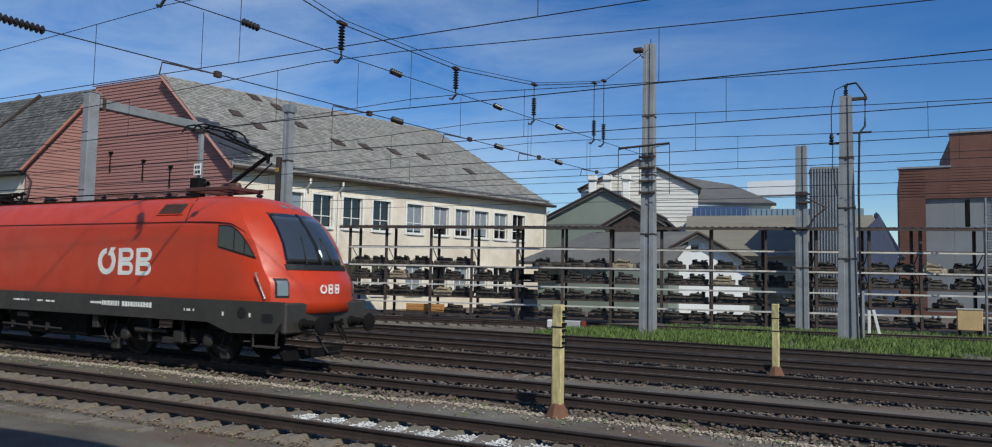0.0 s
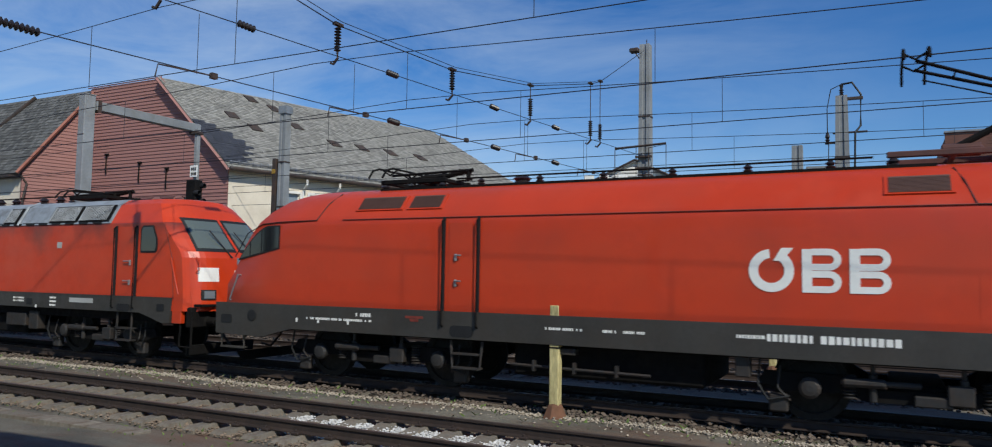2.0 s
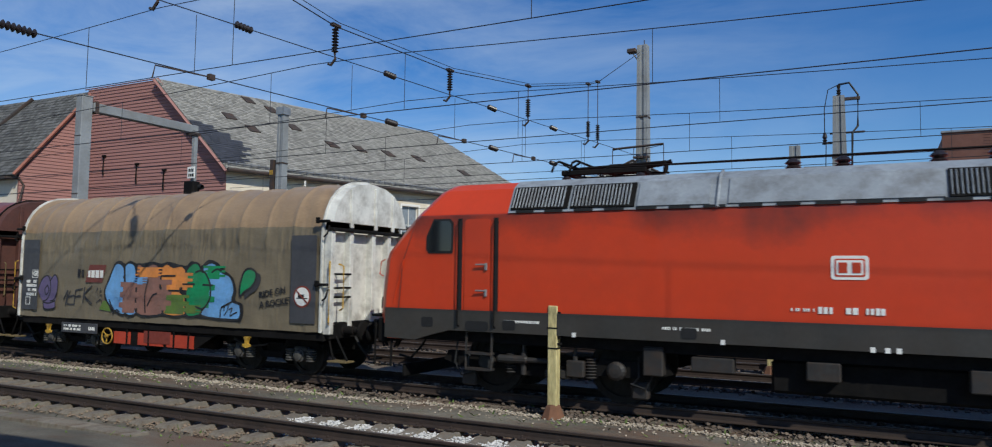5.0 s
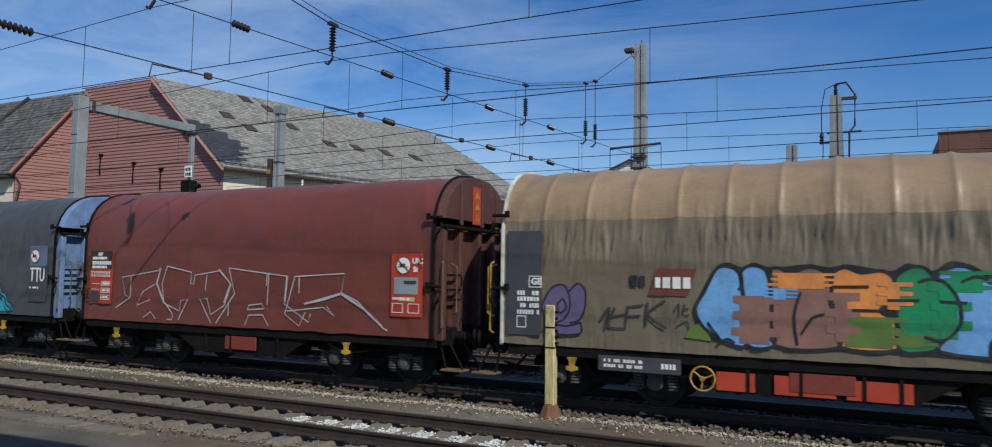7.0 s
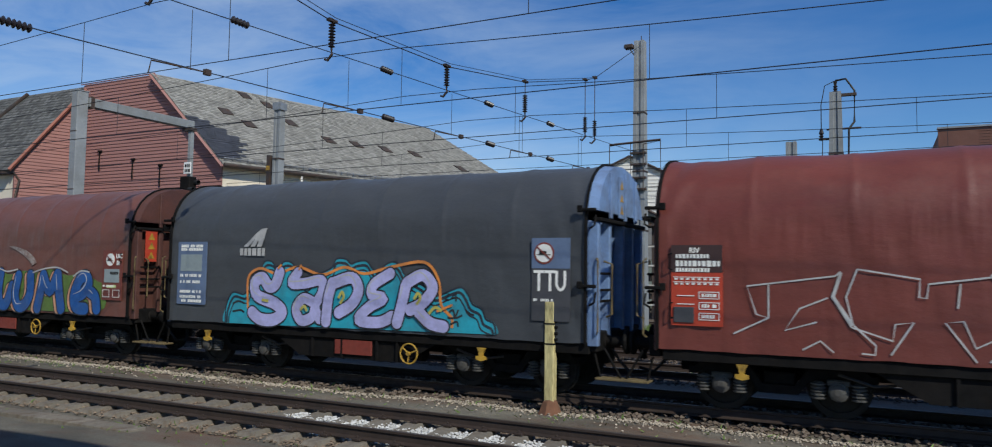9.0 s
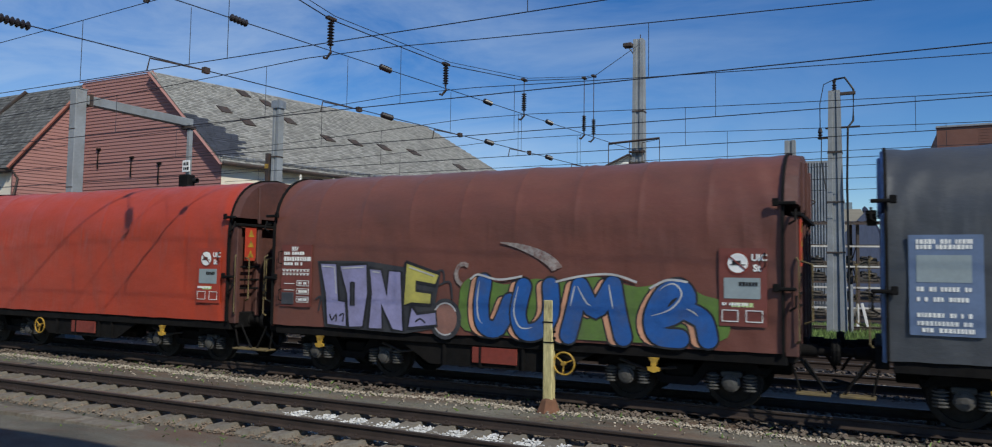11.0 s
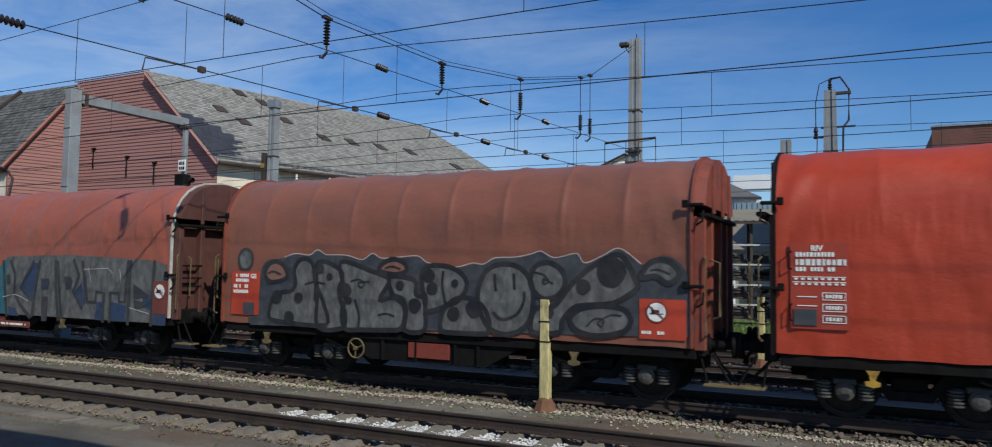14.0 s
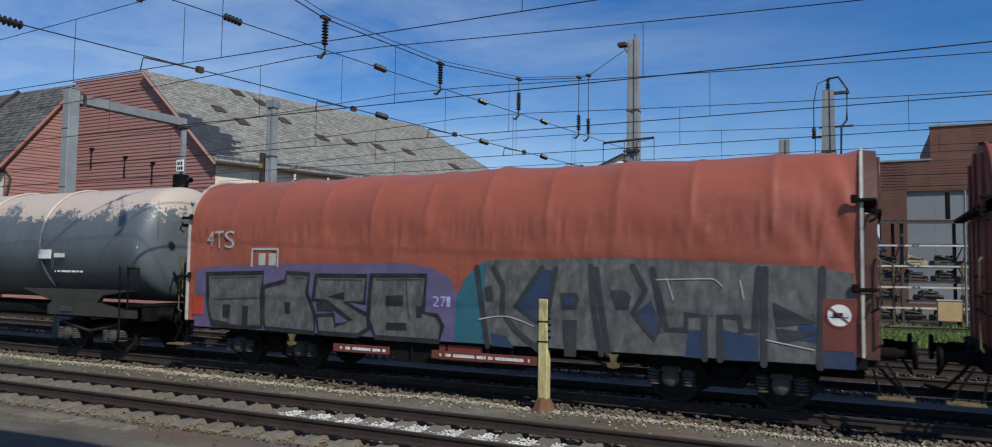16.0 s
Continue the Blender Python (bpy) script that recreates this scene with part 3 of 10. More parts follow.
# boarded walls
def boards(m, outline_at, z0, z1, step=0.215, skip=()):
    """Horizontal boards between the x limits that outline_at gives for a height."""
    z, bms = z0, bmesh.new()
    while z < z1:
        lim = outline_at(z + step / 2)
        if lim and lim[1] - lim[0] > 0.15:
            spans = [lim]
            for a, b, c, e in skip:
                if c < z + step / 2 < e:
                    spans = [q for s in spans for q in ((s[0], min(a, s[1])), (max(b, s[0]), s[1])) if q[1] - q[0] > 0.05]
            for x0, x1 in spans:
                vs = [bms.verts.new(p) for p in ((x0, -0.065, z), (x1, -0.065, z), (x1, -0.02, z + step), (x0, -0.02, z + step), (x0, 0.02, z), (x1, 0.02, z))]
                bms.faces.new(vs[:4])
                bms.faces.new((vs[4], vs[5], vs[1], vs[0]))
        z += step
    return bms


GW = 12.88
gable_m = place((-46.71, 31.68, 0), (1, 0))


def gable_lim(z):
    if z < EAVE:
        return (0.0, GW)
    if z > RIDGE:
        return None
    return (0.0, GW - (z - EAVE) / (RIDGE - EAVE) * (GW - 6.76))


gwin = [(x, x + 1.15, 5.2, 6.75) for x in (0.5, 2.9, 5.4, 7.3, 9.2)]
bm = bmesh.new()
slab(bm, [(0, -0.4), (GW, -0.4), (GW, EAVE), (6.76, RIDGE), (0, RIDGE)], -0.3, Matrix(((1, 0, 0, 0), (0, 0, -1, 0.0), (0, 1, 0, 0), (0, 0, 0, 1))))
q = part("gable_wall", bm, M_SIDING, workshop, "red boarded gable wall")
q.matrix_basis = gable_m
q = part("boards", boards(gable_m, gable_lim, 0.0, RIDGE, skip=gwin), M_SIDING, workshop, "weathered red horizontal boards")
q.matrix_basis = gable_m
tagged(q, kind="stuff")
for a, b, c, e in gwin:
    q = part("window", B((((a + b) / 2, -0.012, (c + e) / 2), (b - a, 0.02, e - c))), M_GLASS, workshop, "dark window in the boarding")
    q.matrix_basis = gable_m
    q2 = part("window_frame", B(((a, -0.05, (c + e) / 2), (0.09, 0.09, e - c)), ((b, -0.05, (c + e) / 2), (0.09, 0.09, e - c)), (((a + b) / 2, -0.05, e), (b - a + 0.09, 0.09, 0.09))), M_SIDING, q)
bm = bmesh.new()
tube(bm, [(GW + 0.05, -0.1, EAVE - 0.3), (6.76, -0.1, RIDGE + 0.05)], 0.08, 4)
tube(bm, [(6.9, -0.1, RIDGE + 0.05), (-0.2, -0.1, RIDGE + 0.02)], 0.04, 4)
q = part("verge_board", bm, M_SIDING, workshop, "red verge board under the slates")
q.matrix_basis = gable_m

# shadows of the head-span insulators on the gable, modelled as dark solid shapes
for x, z in ((2.0, 9.2), (5.2, 8.5), (7.7, 8.0)):
    bm = T([(x, -0.1, z + 0.5), (x, -0.12, z - 0.5), (x + 0.05, -0.12, z - 0.75)], r=0.05)
    box(bm, (x + 0.05, -0.12, z + 0.5), (0.35, 0.12, 0.12), 0.02)
    part("wall_cable", bm, M_UNDER, workshop, "dark shape modelled as an insulator's shadow on the boards").matrix_basis = gable_m

# the wing: its gable looks along the tracks, its roof slopes to the tracks
LW = 4.2
wing_m = place(Vector((-46.71, 31.68, 0)) - U * LW, U)


def wing_lim(z):
    lo = 0.45 if z < EAVE else 0.45 + (z - EAVE) / (13.6 - EAVE) * (LW - 0.45)
    return (lo, LW) if z < 13.6 else None


bm = bmesh.new()
slab(bm, [(0.45, -0.4), (LW, -0.4), (LW, 13.6), (0.45, EAVE)], -0.3, Matrix(((1, 0, 0, 0), (0, 0, -1, 0.0), (0, 1, 0, 0), (0, 0, 0, 1))))
q = part("gable_wall", bm, M_SIDING, workshop, "red boarded gable of the wing")
q.matrix_basis = wing_m
q = part("boards", boards(wing_m, wing_lim, 0.0, 13.6), M_SIDING, workshop, "weathered red horizontal boards")
q.matrix_basis = wing_m
tagged(q, kind="stuff")
p_top = Vector((-46.5, 31.9, 14.2))
p_low = Vector((-47.7, 27.7, 8.15))
bm = bmesh.new()
outline_roof(bm, [p_low + Vector((-40, 0, 0)), p_low, p_top, p_top + Vector((-40, 0, 0))], 0.2)
outline_roof(bm, [p_top + Vector((-40, 0, 0)), p_top, p_top + Vector((0, 8, -7)), p_top + Vector((-40, 8, -7))], 0.2)
part("roof", bm, M_SLATE_OLD, workshop, "dark weathered slate roof of the wing")
bm = bmesh.new()
up = Vector((0, 0, 0.02))
shingled(bm, [p_low + Vector((-26, 0, 0)) + up, p_low + up, p_top + up, p_top + Vector((-26, 0, 0)) + up], 84, 26)
tagged(part("shingle_rows", bm, M_SLATE_OLD, workshop, "rows of overlapping grey slates"), kind="stuff")
bm = bmesh.new()
tube(bm, [p_low + Vector((0.1, -0.05, 0)), p_top + Vector((0.1, 0, 0.05))], 0.11, 4)
part("verge_board", bm, pbr("orange_red_verge", lin(150, 96, 80), 0.8, vary=0.12), workshop, "orange-red verge board")
wb = B(((-67.0, 28.3, 3.9), (38, 0.3, 8.3)))
part("wall", wb, M_RENDER, workshop, "pale wall of the wing under the eave")
part("eave_soffit", B(((-67.0, 27.9, 8.0), (38, 0.9, 0.12))), M_STEELDARK, workshop)
part("ridge_cap", T([p_top + Vector((-6.5, -0.1, 0.1)), p_low + Vector((-9.5, 0.2, 0.15))], r=0.12), M_STEELDARK, workshop, "dark valley flashing")
bm = bmesh.new()
tube(bm, [p_low + Vector((-0.05, 0.3, -0.1)), p_low + Vector((0.1, 0.6, -0.6)), Vector((-47.45, 28.0, 6.5)), Vector((-47.45, 28.0, 0))], 0.07, 8)
part("downpipe", bm, M_STEELDARK, workshop)
# closing walls behind
part("rear_wall", B(((-50, 50, 4), (30, 0.4, 8.4))), M_RENDER, workshop)


# ---------- houses behind the racks ----------
def gabled(name, label, o, ax, width, depth, eave, ridge, wall_mat, roof_mat, over=0.35, base=-0.4):
    """A house: gable front along ax from o, the ridge running back; roof of two slabs over walls."""
    h = thing(name, label, "building", place((o[0], o[1], 0), ax), kind="structure")
    bm = bmesh.new()
    up = Matrix(((1, 0, 0, 0), (0, 0, -1, 0.0), (0, 1, 0, 0), (0, 0, 0, 1)))
    slab(bm, [(0, base), (width, base), (width, eave), (width / 2, ridge), (0, eave)], -depth, up)
    part("wall", bm, wall_mat, h)
    bm = bmesh.new()
    lift = 0.12
    sl = (ridge - eave) / (width / 2)
    a0, a1 = (-over, -over, eave - over * sl + lift), (-over, depth + over, eave - over * sl + lift)
    r0, r1 = (width / 2, -over, ridge + lift), (width / 2, depth + over, ridge + lift)
    b0, b1 = (width + over, -over, a0[2]), (width + over, depth + over, a0[2])
    outline_roof(bm, [a1, a0, r0, r1], 0.2)
    outline_roof(bm, [r1, r0, b0, b1], 0.2)
    part("roof", bm, roof_mat, h, "pitched roof")
    bm = bmesh.new()
    tube(bm, [a0, r0], 0.12, 4)
    tube(bm, [r0, b0], 0.12, 4)
    part("verge_board", bm, M_STEELDARK, h)
    return h


M_TIN = pbr("grey_profiled_roof", lin(104, 102, 98), 0.75, vary=0.1, size=2.0, fine=6, dirt=lin(80, 78, 72), dirt_amount=0.5, dirt_size=1.5)
M_GREENWALL = pbr("grey_green_wall", lin(124, 132, 122), 0.85, vary=0.08, size=2)
M_WHITEWALL = pbr("white_house_wall", lin(232, 232, 230), 0.85, vary=0.05, size=2)
M_BOARDWHITE = pbr("white_board_wall", lin(216, 212, 204), 0.85, vary=0.06, size=2, stretch=(1, 1, 6))
M_NAVYBOARD = pbr("dark_blue_boards", lin(66, 74, 96), 0.75, vary=0.1, size=1.0, stretch=(4, 4, 1))
M_TEAL = pbr("pale_teal_cladding", lin(122, 140, 152), 0.6, vary=0.06, size=3)
M_BLUEWALL = pbr("blue_cladding", lin(58, 82, 122), 0.6, vary=0.06, size=3)

tall = gabled("tall_hall", "tall white boarded hall with a grey roof", (-29.2, 76.0), (0.97, 0.24), 12.2, 30, 11.6, 14.6, M_BOARDWHITE, M_TIN)
for x in (1.4, 3.0, 4.9):
    bm = B(((x, -1.6, 11.2), (0.8, 0.8, 2.6)), ((x, -1.7, 12.6), (1.0, 1.05, 0.6)), bevel=0.08)
    part("vent_shaft", bm, M_TRIM, tall, "white roof vent shaft")
bm = bmesh.new()
for k in range(16):
    box(bm, (6.1, -0.03, 8.2 + 0.4 * k), (12.2 if 8.2 + 0.4 * k < 11.6 else max(0.5, 12.2 * (1 - (8.2 + 0.4 * k - 11.6) / 3.0)), 0.05, 0.03))
tagged(part("board_joints", bm, M_STEELPALE, tall), kind="stuff")
bm = bmesh.new()
outline_roof(bm, [(-20.0, 80.0, 10.4), (-9.8, 80.0, 10.0), (-15.5, 88.0, 13.0), (-22.0, 88.0, 14.3)], 0.3)
annex = thing("hall_annex", "long low roof of the hall's annex", "building", kind="structure")
part("roof", bm, M_TIN, annex)
part("wall", B(((-14.9, 81.0, 4.9), (9.6, 0.4, 10.2))), M_BOARDWHITE, annex)
part("white_attic", B(((-11.0, 90.0, 12.6), (6.0, 2.0, 1.6))), M_WHITEWALL, annex, "white rooftop attic")
lower = gabled("green_gable_house", "grey-green gabled shed with a tiled roof", (-27.2, 62.0), (0.985, 0.17), 10.4, 16, 7.3, 9.9, M_GREENWALL, M_TIN)
part("gable_panel", slab(bmesh.new(), [(0.9, 6.9), (9.5, 6.9), (5.2, 9.1)], 0.06, Matrix(((1, 0, 0, 0), (0, 0, -1, -0.02), (0, 1, 0, 0), (0, 0, 0, 1)))), M_GREENWALL, lower)
part("eave_band", B(((5.2, -0.1, 6.75), (10.6, 0.2, 0.24))), M_TIN, lower)
porch = gabled("porch_house", "low shed with a small dark gable", (-19.8, 57.0), (0.985, 0.17), 4.4, 8, 6.3, 7.6, M_STEELDARK, M_TIN)
dark = gabled("white_walled_house", "white walled house under a broad dark roof", (-15.8, 55.0), (0.97, 0.24), 7.2, 14, 3.4, 5.5, M_WHITEWALL, M_TIN, 0.6)
part("gable_window", B(((3.4, -0.02, 4.5), (0.5, 0.06, 0.5))), M_GLASS, dark)
bm = bmesh.new()
outline_roof(bm, [(-24.5, 50.5, 3.3), (-13.6, 53.2, 3.3), (-12.6, 57.0, 5.8), (-21.0, 57.0, 5.8)], 0.25)
shed = thing("low_shed", "low shed under a wide dark felt roof", "building", kind="structure")
part("roof", bm, M_TIN, shed)
part("wall", B(((-18.6, 54.8, 1.4), (10.0, 4.5, 3.7))), M_GREENWALL, shed)
broad = thing("broad_roof_house", "long house with a broad grey-brown roof and dark blue gable", "building", place((-14.0, 63.0, 0), (0.985, 0.17)), kind="structure")
bm = bmesh.new()
outline_roof(bm, [(-1, 0, 4.2), (15.4, 0, 4.2), (13.9, 4.2, 7.8), (-1, 4.2, 7.8)], 0.25)
outline_roof(bm, [(-1, 4.2, 7.8), (13.9, 4.2, 7.8), (15.4, 8.4, 4.2), (-1, 8.4, 4.2)], 0.25)
part("roof", bm, pbr("brown_grey_tiles", lin(122, 116, 104), 0.85, vary=0.1, size=1.5, fine=8, stretch=(0.5, 1, 5)), broad, "broad grey-brown tiled roof")
bm = bmesh.new()
slab(bm, [(0, -0.4), (7.6, -0.4), (7.6, 4.3), (3.8, 7.5), (0, 4.3)], 0.3, pose(14.1, 0.4, 0, 90, 0, 90))
part("gable_wall", bm, M_NAVYBOARD, broad, "dark blue boarded gable wall")
part("wall", B(((6.0, 0.6, 1.9), (12.0, 0.3, 4.7))), M_GREENWALL, broad)
part("gable_wall", slab(bmesh.new(), [(12.05, -0.4), (14.95, -0.4), (14.95, 4.4), (13.7, 7.4), (12.05, 5.6)], 0.3, pose(0, 0.1, 0, 90, 0, 0)), M_NAVYBOARD, broad, "dark blue boarded gable wall")
part("verge_board", T([(15.3, -0.1, 4.1), (14.2, 4.2, 7.85), (15.3, 8.5, 4.1)], r=0.2, n=4), pbr("dark_blue_verge", lin(52, 58, 78), 0.7, vary=0.1), broad)
hall = thing("flat_hall", "long flat hall with blue and teal cladding", "building", place((-16.8, 74.0, 0), (0.985, 0.17)), kind="structure")
part("blue_wall", B(((2.6, 5, 4.4), (5.2, 10, 9.6))), M_BLUEWALL, hall, "blue cladding")
part("teal_wall", B(((10.2, 5.02, 4.3), (10, 10, 9.4))), M_TEAL, hall, "pale teal cladding")
bm = bmesh.new()
for k in range(32):
    box(bm, (0.3 + 0.47 * k, -0.03, 4.4), (0.06, 0.06, 9.2))
tagged(part("cladding_ribs", bm, M_TEAL, hall), kind="stuff")
for x in (7.5, 11.5):
    part("strip_window", B(((x, -0.06, 8.0), (2.2, 0.06, 0.35))), M_GLASS, hall)
part("roof_drum", lathe(bmesh.new(), [(0.8, 0), (0.8, 0.5), (0.5, 0.9)], 14, pose(14.2, 3, 9.0)), M_GALV, hall, "round roof ventilator")
tower = thing("ribbed_silo_tower", "tall narrow tower clad in ribbed pale metal", "building", place((-5.0, 61.0, 0), (0.99, 0.12)), kind="structure")
part("body", B(((1.1, 1.5, 5.2), (2.2, 3, 11.0)), bevel=0.03), M_GREYPANEL, tower)
for k in range(11):
    part("rib", B(((0.1 + 0.2 * k, -0.06, 5.4), (0.09, 0.12, 10.6))), M_GALV, tower, "upright cladding rib")
part("cap", B(((1.1, 1.5, 10.75), (2.3, 3.1, 0.16))), M_GREYPANEL, tower)
brick = thing("brick_building", "red-brown brick building with a stepped roofline", "building", place((0.95, 70.0, 0), (1, 0)), kind="structure")
part("wall", window_wall(3.66, 11.6, 0.5, [(1.9, 3.66, 0.0, 9.1)]), M_BRICK, brick, "brick wall, lower part")
part("wall", window_wall(14.0, 14.3, 0.5, [(0.0, 6.2, 0.0, 9.1)]), M_BRICK, brick, "brick wall, higher part").matrix_basis = pose(3.66, 0.01, 0)
part("body", B(((1.85, 8, 5.6), (3.6, 14, 11.6)), ((10.7, 8, 7.0), (13.9, 14, 14.2))), M_BRICK, brick)
part("parapet_cap", B(((1.8, 0.25, 11.66), (3.8, 0.7, 0.14)), ((10.7, 0.25, 14.36), (14.2, 0.7, 0.14))), M_GALV, brick, "metal parapet capping")
for k in range(4):
    part("grey_panel", B(((2.89 + 1.96 * k, 0.32, 4.5), (1.95, 0.1, 9.2))), M_GREYPANEL, brick, "grey metal cladding")
bm = bmesh.new()
for k in range(60):
    for seg in ((0.0, 1.9), (6.5, 12.0)):
        if k * 0.235 < 11.4 or seg[0] > 5:
            box(bm, ((seg[0] + seg[1]) / 2, -0.005, 0.1 + 0.235 * k), (seg[1] - seg[0], 0.02, 0.03))
    if 9.2 < 0.1 + 0.235 * k < 11.4:
        box(bm, (3.3, -0.005, 0.1 + 0.235 * k), (6.4, 0.02, 0.03))
tagged(part("brick_joints", bm, pbr("pale_mortar", lin(112, 82, 72), 0.95, vary=0.1), brick), kind="stuff")

# ---------- storage racks with machine parts ----------
RACK = place((-28.27, 35.74, -0.25), (0.971, 0.2393))
rack = thing("storage_rack", "long open steel rack under a corrugated canopy, full of machine parts", "rack", RACK)
UPR = [0.0, 2.3, 5.05, 7.5, 10.15, 12.7, 15.35, 18.05, 20.65, 23.35, 25.8, 28.3, 30.65, 33.55, 36.2, 38.8, 41.0]
up_ob = part("upright", B(((0, 0, 2.6), (0.14, 0.14, 5.2)), bevel=0.01), M_STEELDARK, rack, "dark steel upright")
back_ob = twin(up_ob, pose(0, 1.5, 0))
brace_ob = part("brace", T([(0, 0.05, 4.2), (0, 1.45, 3.2)], [(0, 0.05, 2.2), (0, 1.45, 3.2)], r=0.03, n=4), M_STEELDARK, rack)
for x in UPR[1:]:
    twin(up_ob, pose(x, 0, 0))
    twin(up_ob, pose(x, 1.5, 0))
    twin(brace_ob, pose(x, 0, 0))
for a, b in zip(UPR, UPR[1:]):
    for z in (4.0, 2.97, 1.91, 0.88):
        part("beam", B((((a + b) / 2, -0.09, z), (b - a, 0.06, 0.09)), bevel=0.008), M_STEELPALE, rack, "pale horizontal beam")
    for z in (4.12, 3.0, 2.24, 1.28, 0.28):
        part("shelf_beam", B((((a + b) / 2, 0.35, z - 0.06), (b - a, 0.08, 0.1)), (((a + b) / 2, 1.2, z - 0.06), (b - a, 0.08, 0.1))), M_STEELDARK, rack)
bm = bmesh.new()
rows_ = []
for i in range(420):
    x = -0.5 + 41.6 * i / 419
    z = 5.28 + 0.035 * math.sin(i * math.pi / 2)
    rows_.append([(x, -0.5, z - 0.04), (x, 2.1, z + 0.1), (x, 2.1, z + 0.08), (x, -0.5, z - 0.06)])
loft(bm, rows_)
part("canopy", bm, M_STEELDARK, rack, "dark corrugated canopy sheet")
part("canopy_edge", B(((20.3, -0.45, 5.15), (41.6, 0.08, 0.12))), M_STEELDARK, rack)


def machine_part(kind):
    g = random.Random(kind)
    bm = bmesh.new()
    box(bm, (0, 0, 0.08), (1.15, 0.8, 0.14), 0.03)
    box(bm, (0, 0, 0.3), (0.8, 0.6, 0.32), 0.06)
    for s in (-1, 1):
        lathe(bm, [(0.1, -0.42), (0.14, -0.4), (0.14, 0.4), (0.1, 0.42)], 10, pose(s * g.uniform(0.36, 0.46), 0, 0.12, 90, 0, 0))
        box(bm, (s * 0.5, 0, 0.2), (0.16, 0.7, 0.16), 0.03)
    for k in range(g.randint(3, 6)):
        box(bm, (g.uniform(-0.35, 0.35), g.uniform(-0.25, 0.0), 0.48 + g.uniform(-0.05, 0.05)), (g.uniform(0.06, 0.2), 0.2, g.uniform(0.06, 0.16)), 0.015)
    tube(bm, [(-0.5, -0.3, 0.3), (-0.2, -0.36, 0.42), (0.3, -0.34, 0.36)], 0.025)
    return bm


KINDS = [part("machine_part", machine_part(k), M_PARTS) for k in range(5)]
KINDS.append(part("machine_part", machine_part(9), pbr("pale_worn_casting", lin(150, 136, 112), 0.7, vary=0.2, size=0.3)))
used = set()
g = random.Random(4)
for a, b in zip(UPR, UPR[1:]):
    for z in (3.0, 2.24, 1.28, 0.28):
        if a < 2.5 and z < 1.0 or (6 < a < 8.5 and z > 2.9):
            continue
        n = g.choice((1, 2, 2, 2)) if b - a > 2 else 1
        if a > 11 and g.random() < 0.75:
            n = 2
        for i in range(n):
            k = g.choice((0, 1, 2, 3, 4, 0, 1, 2, 5))
            m = RACK @ pose(a + (b - a) * (i + 0.5) / n + g.uniform(-0.1, 0.1), 0.75, z - 0.01, 0, 0, g.uniform(-6, 6))
            if k not in used:
                used.add(k)
                ob = KINDS[k]
                ob.matrix_basis = m
            else:
                ob = new("machine_part", KINDS[k].data)
                ob.matrix_basis = m
            tagged(ob, "pale worn casting stored on the rack" if k == 5 else "dark greasy machine frame stored on the rack", "machine part", "parts on the rack")
for z, x0, x1 in ((2.55, 9.2, 12.4), (1.5, 9.2, 12.6), (1.55, 14.9, 20.0), (0.6, 15.0, 20.0), (1.55, 20.6, 25.6), (0.6, 20.6, 25.6)):
    q = new("steel_girder", bpy.data.meshes.new("steel_girder"))
    bm = B(((0, 0, 0), (x1 - x0, 0.5, 0.34)), bevel=0.03)
    bm.to_mesh(q.data)
    bm.free()
    q.data.materials.append(M_UNDER)
    q.matrix_basis = RACK @ pose((x0 + x1) / 2, 0.75, z - 0.12)
    tagged(q, "long black steel girder lying on the rack", "girder", "parts on the rack")
pile = thing("timber_stack", "stack of orange-brown timber beams on the rack", "timber", RACK @ pose(4.6, 0.7, 0.22))
for k in range(7):
    part("beam", B(((0, (k % 3) * 0.2 - 0.2, 0.12 + 0.17 * (k // 3)), (2.3, 0.17, 0.15)), bevel=0.01), pbr("orange_timber", lin(178, 128, 72), 0.8, vary=0.2, size=0.4) if k == 0 else bpy.data.materials["orange_timber"], pile).matrix_basis = pose(0, 0, 0, 0, 0, g.uniform(-3, 3))

# ---------- masts ----------
def mast(name, label, x, y, top, w0, w1, base=-0.4, flange=True):
    m = thing(name, label, "mast", pose(x, y, 0))
    bm = bmesh.new()
    rings = []
    for z in (base, top):
        w_ = w0 if z == base else w1
        rings.append([(sx * w_ / 2, sy * w_ / 2, z) for sx, sy in ((-1, -1), (-0.35, -1), (-0.3, -0.8), (0.3, -0.8), (0.35, -1), (1, -1), (1, 1), (-1, 1))])
    loft(bm, rings)
    part("shaft", bm, M_CONCRETE, m, "tapered concrete shaft")
    for f in (0.35, 0.55, 0.75):
        ww = w0 + (w1 - w0) * f + 0.04
        part("clamp_band", B(((0, 0, base + (top - base) * f), (ww, ww, 0.06))), M_STEELDARK, m)
    return m


mm = mast("catenary_mast", "tall grey concrete mast with floodlight and wire cage", -9.33, 32.6, 12.7, 0.64, 0.44)
bm = B(((-0.45, -0.2, 12.45), (0.42, 0.34, 0.2)), bevel=0.04)
part("floodlight", bm, M_STEELDARK, mm, "dark floodlight at the top")
part("lamp_arm", T([(-0.2, -0.1, 12.0), (-0.45, -0.2, 12.4)], r=0.03), M_GALV, mm)
part("top_pin", T([(0.05, 0, 12.6), (0.05, 0, 12.95)], r=0.02), M_STEELDARK, mm)
cage = bmesh.new()
for x0, x1 in ((-1.25, -0.28), (0.28, 1.05)):
    tube(cage, [(x0, -0.5, 7.95), (x1, -0.5, 8.05), (x1, -0.5, 5.9), (x0, -0.5, 5.9), (x0, -0.5, 7.95)], 0.02, 4)
tube(cage, [(-1.25, -0.5, 8.0), (1.05, -0.5, 8.1)], 0.05, 4)
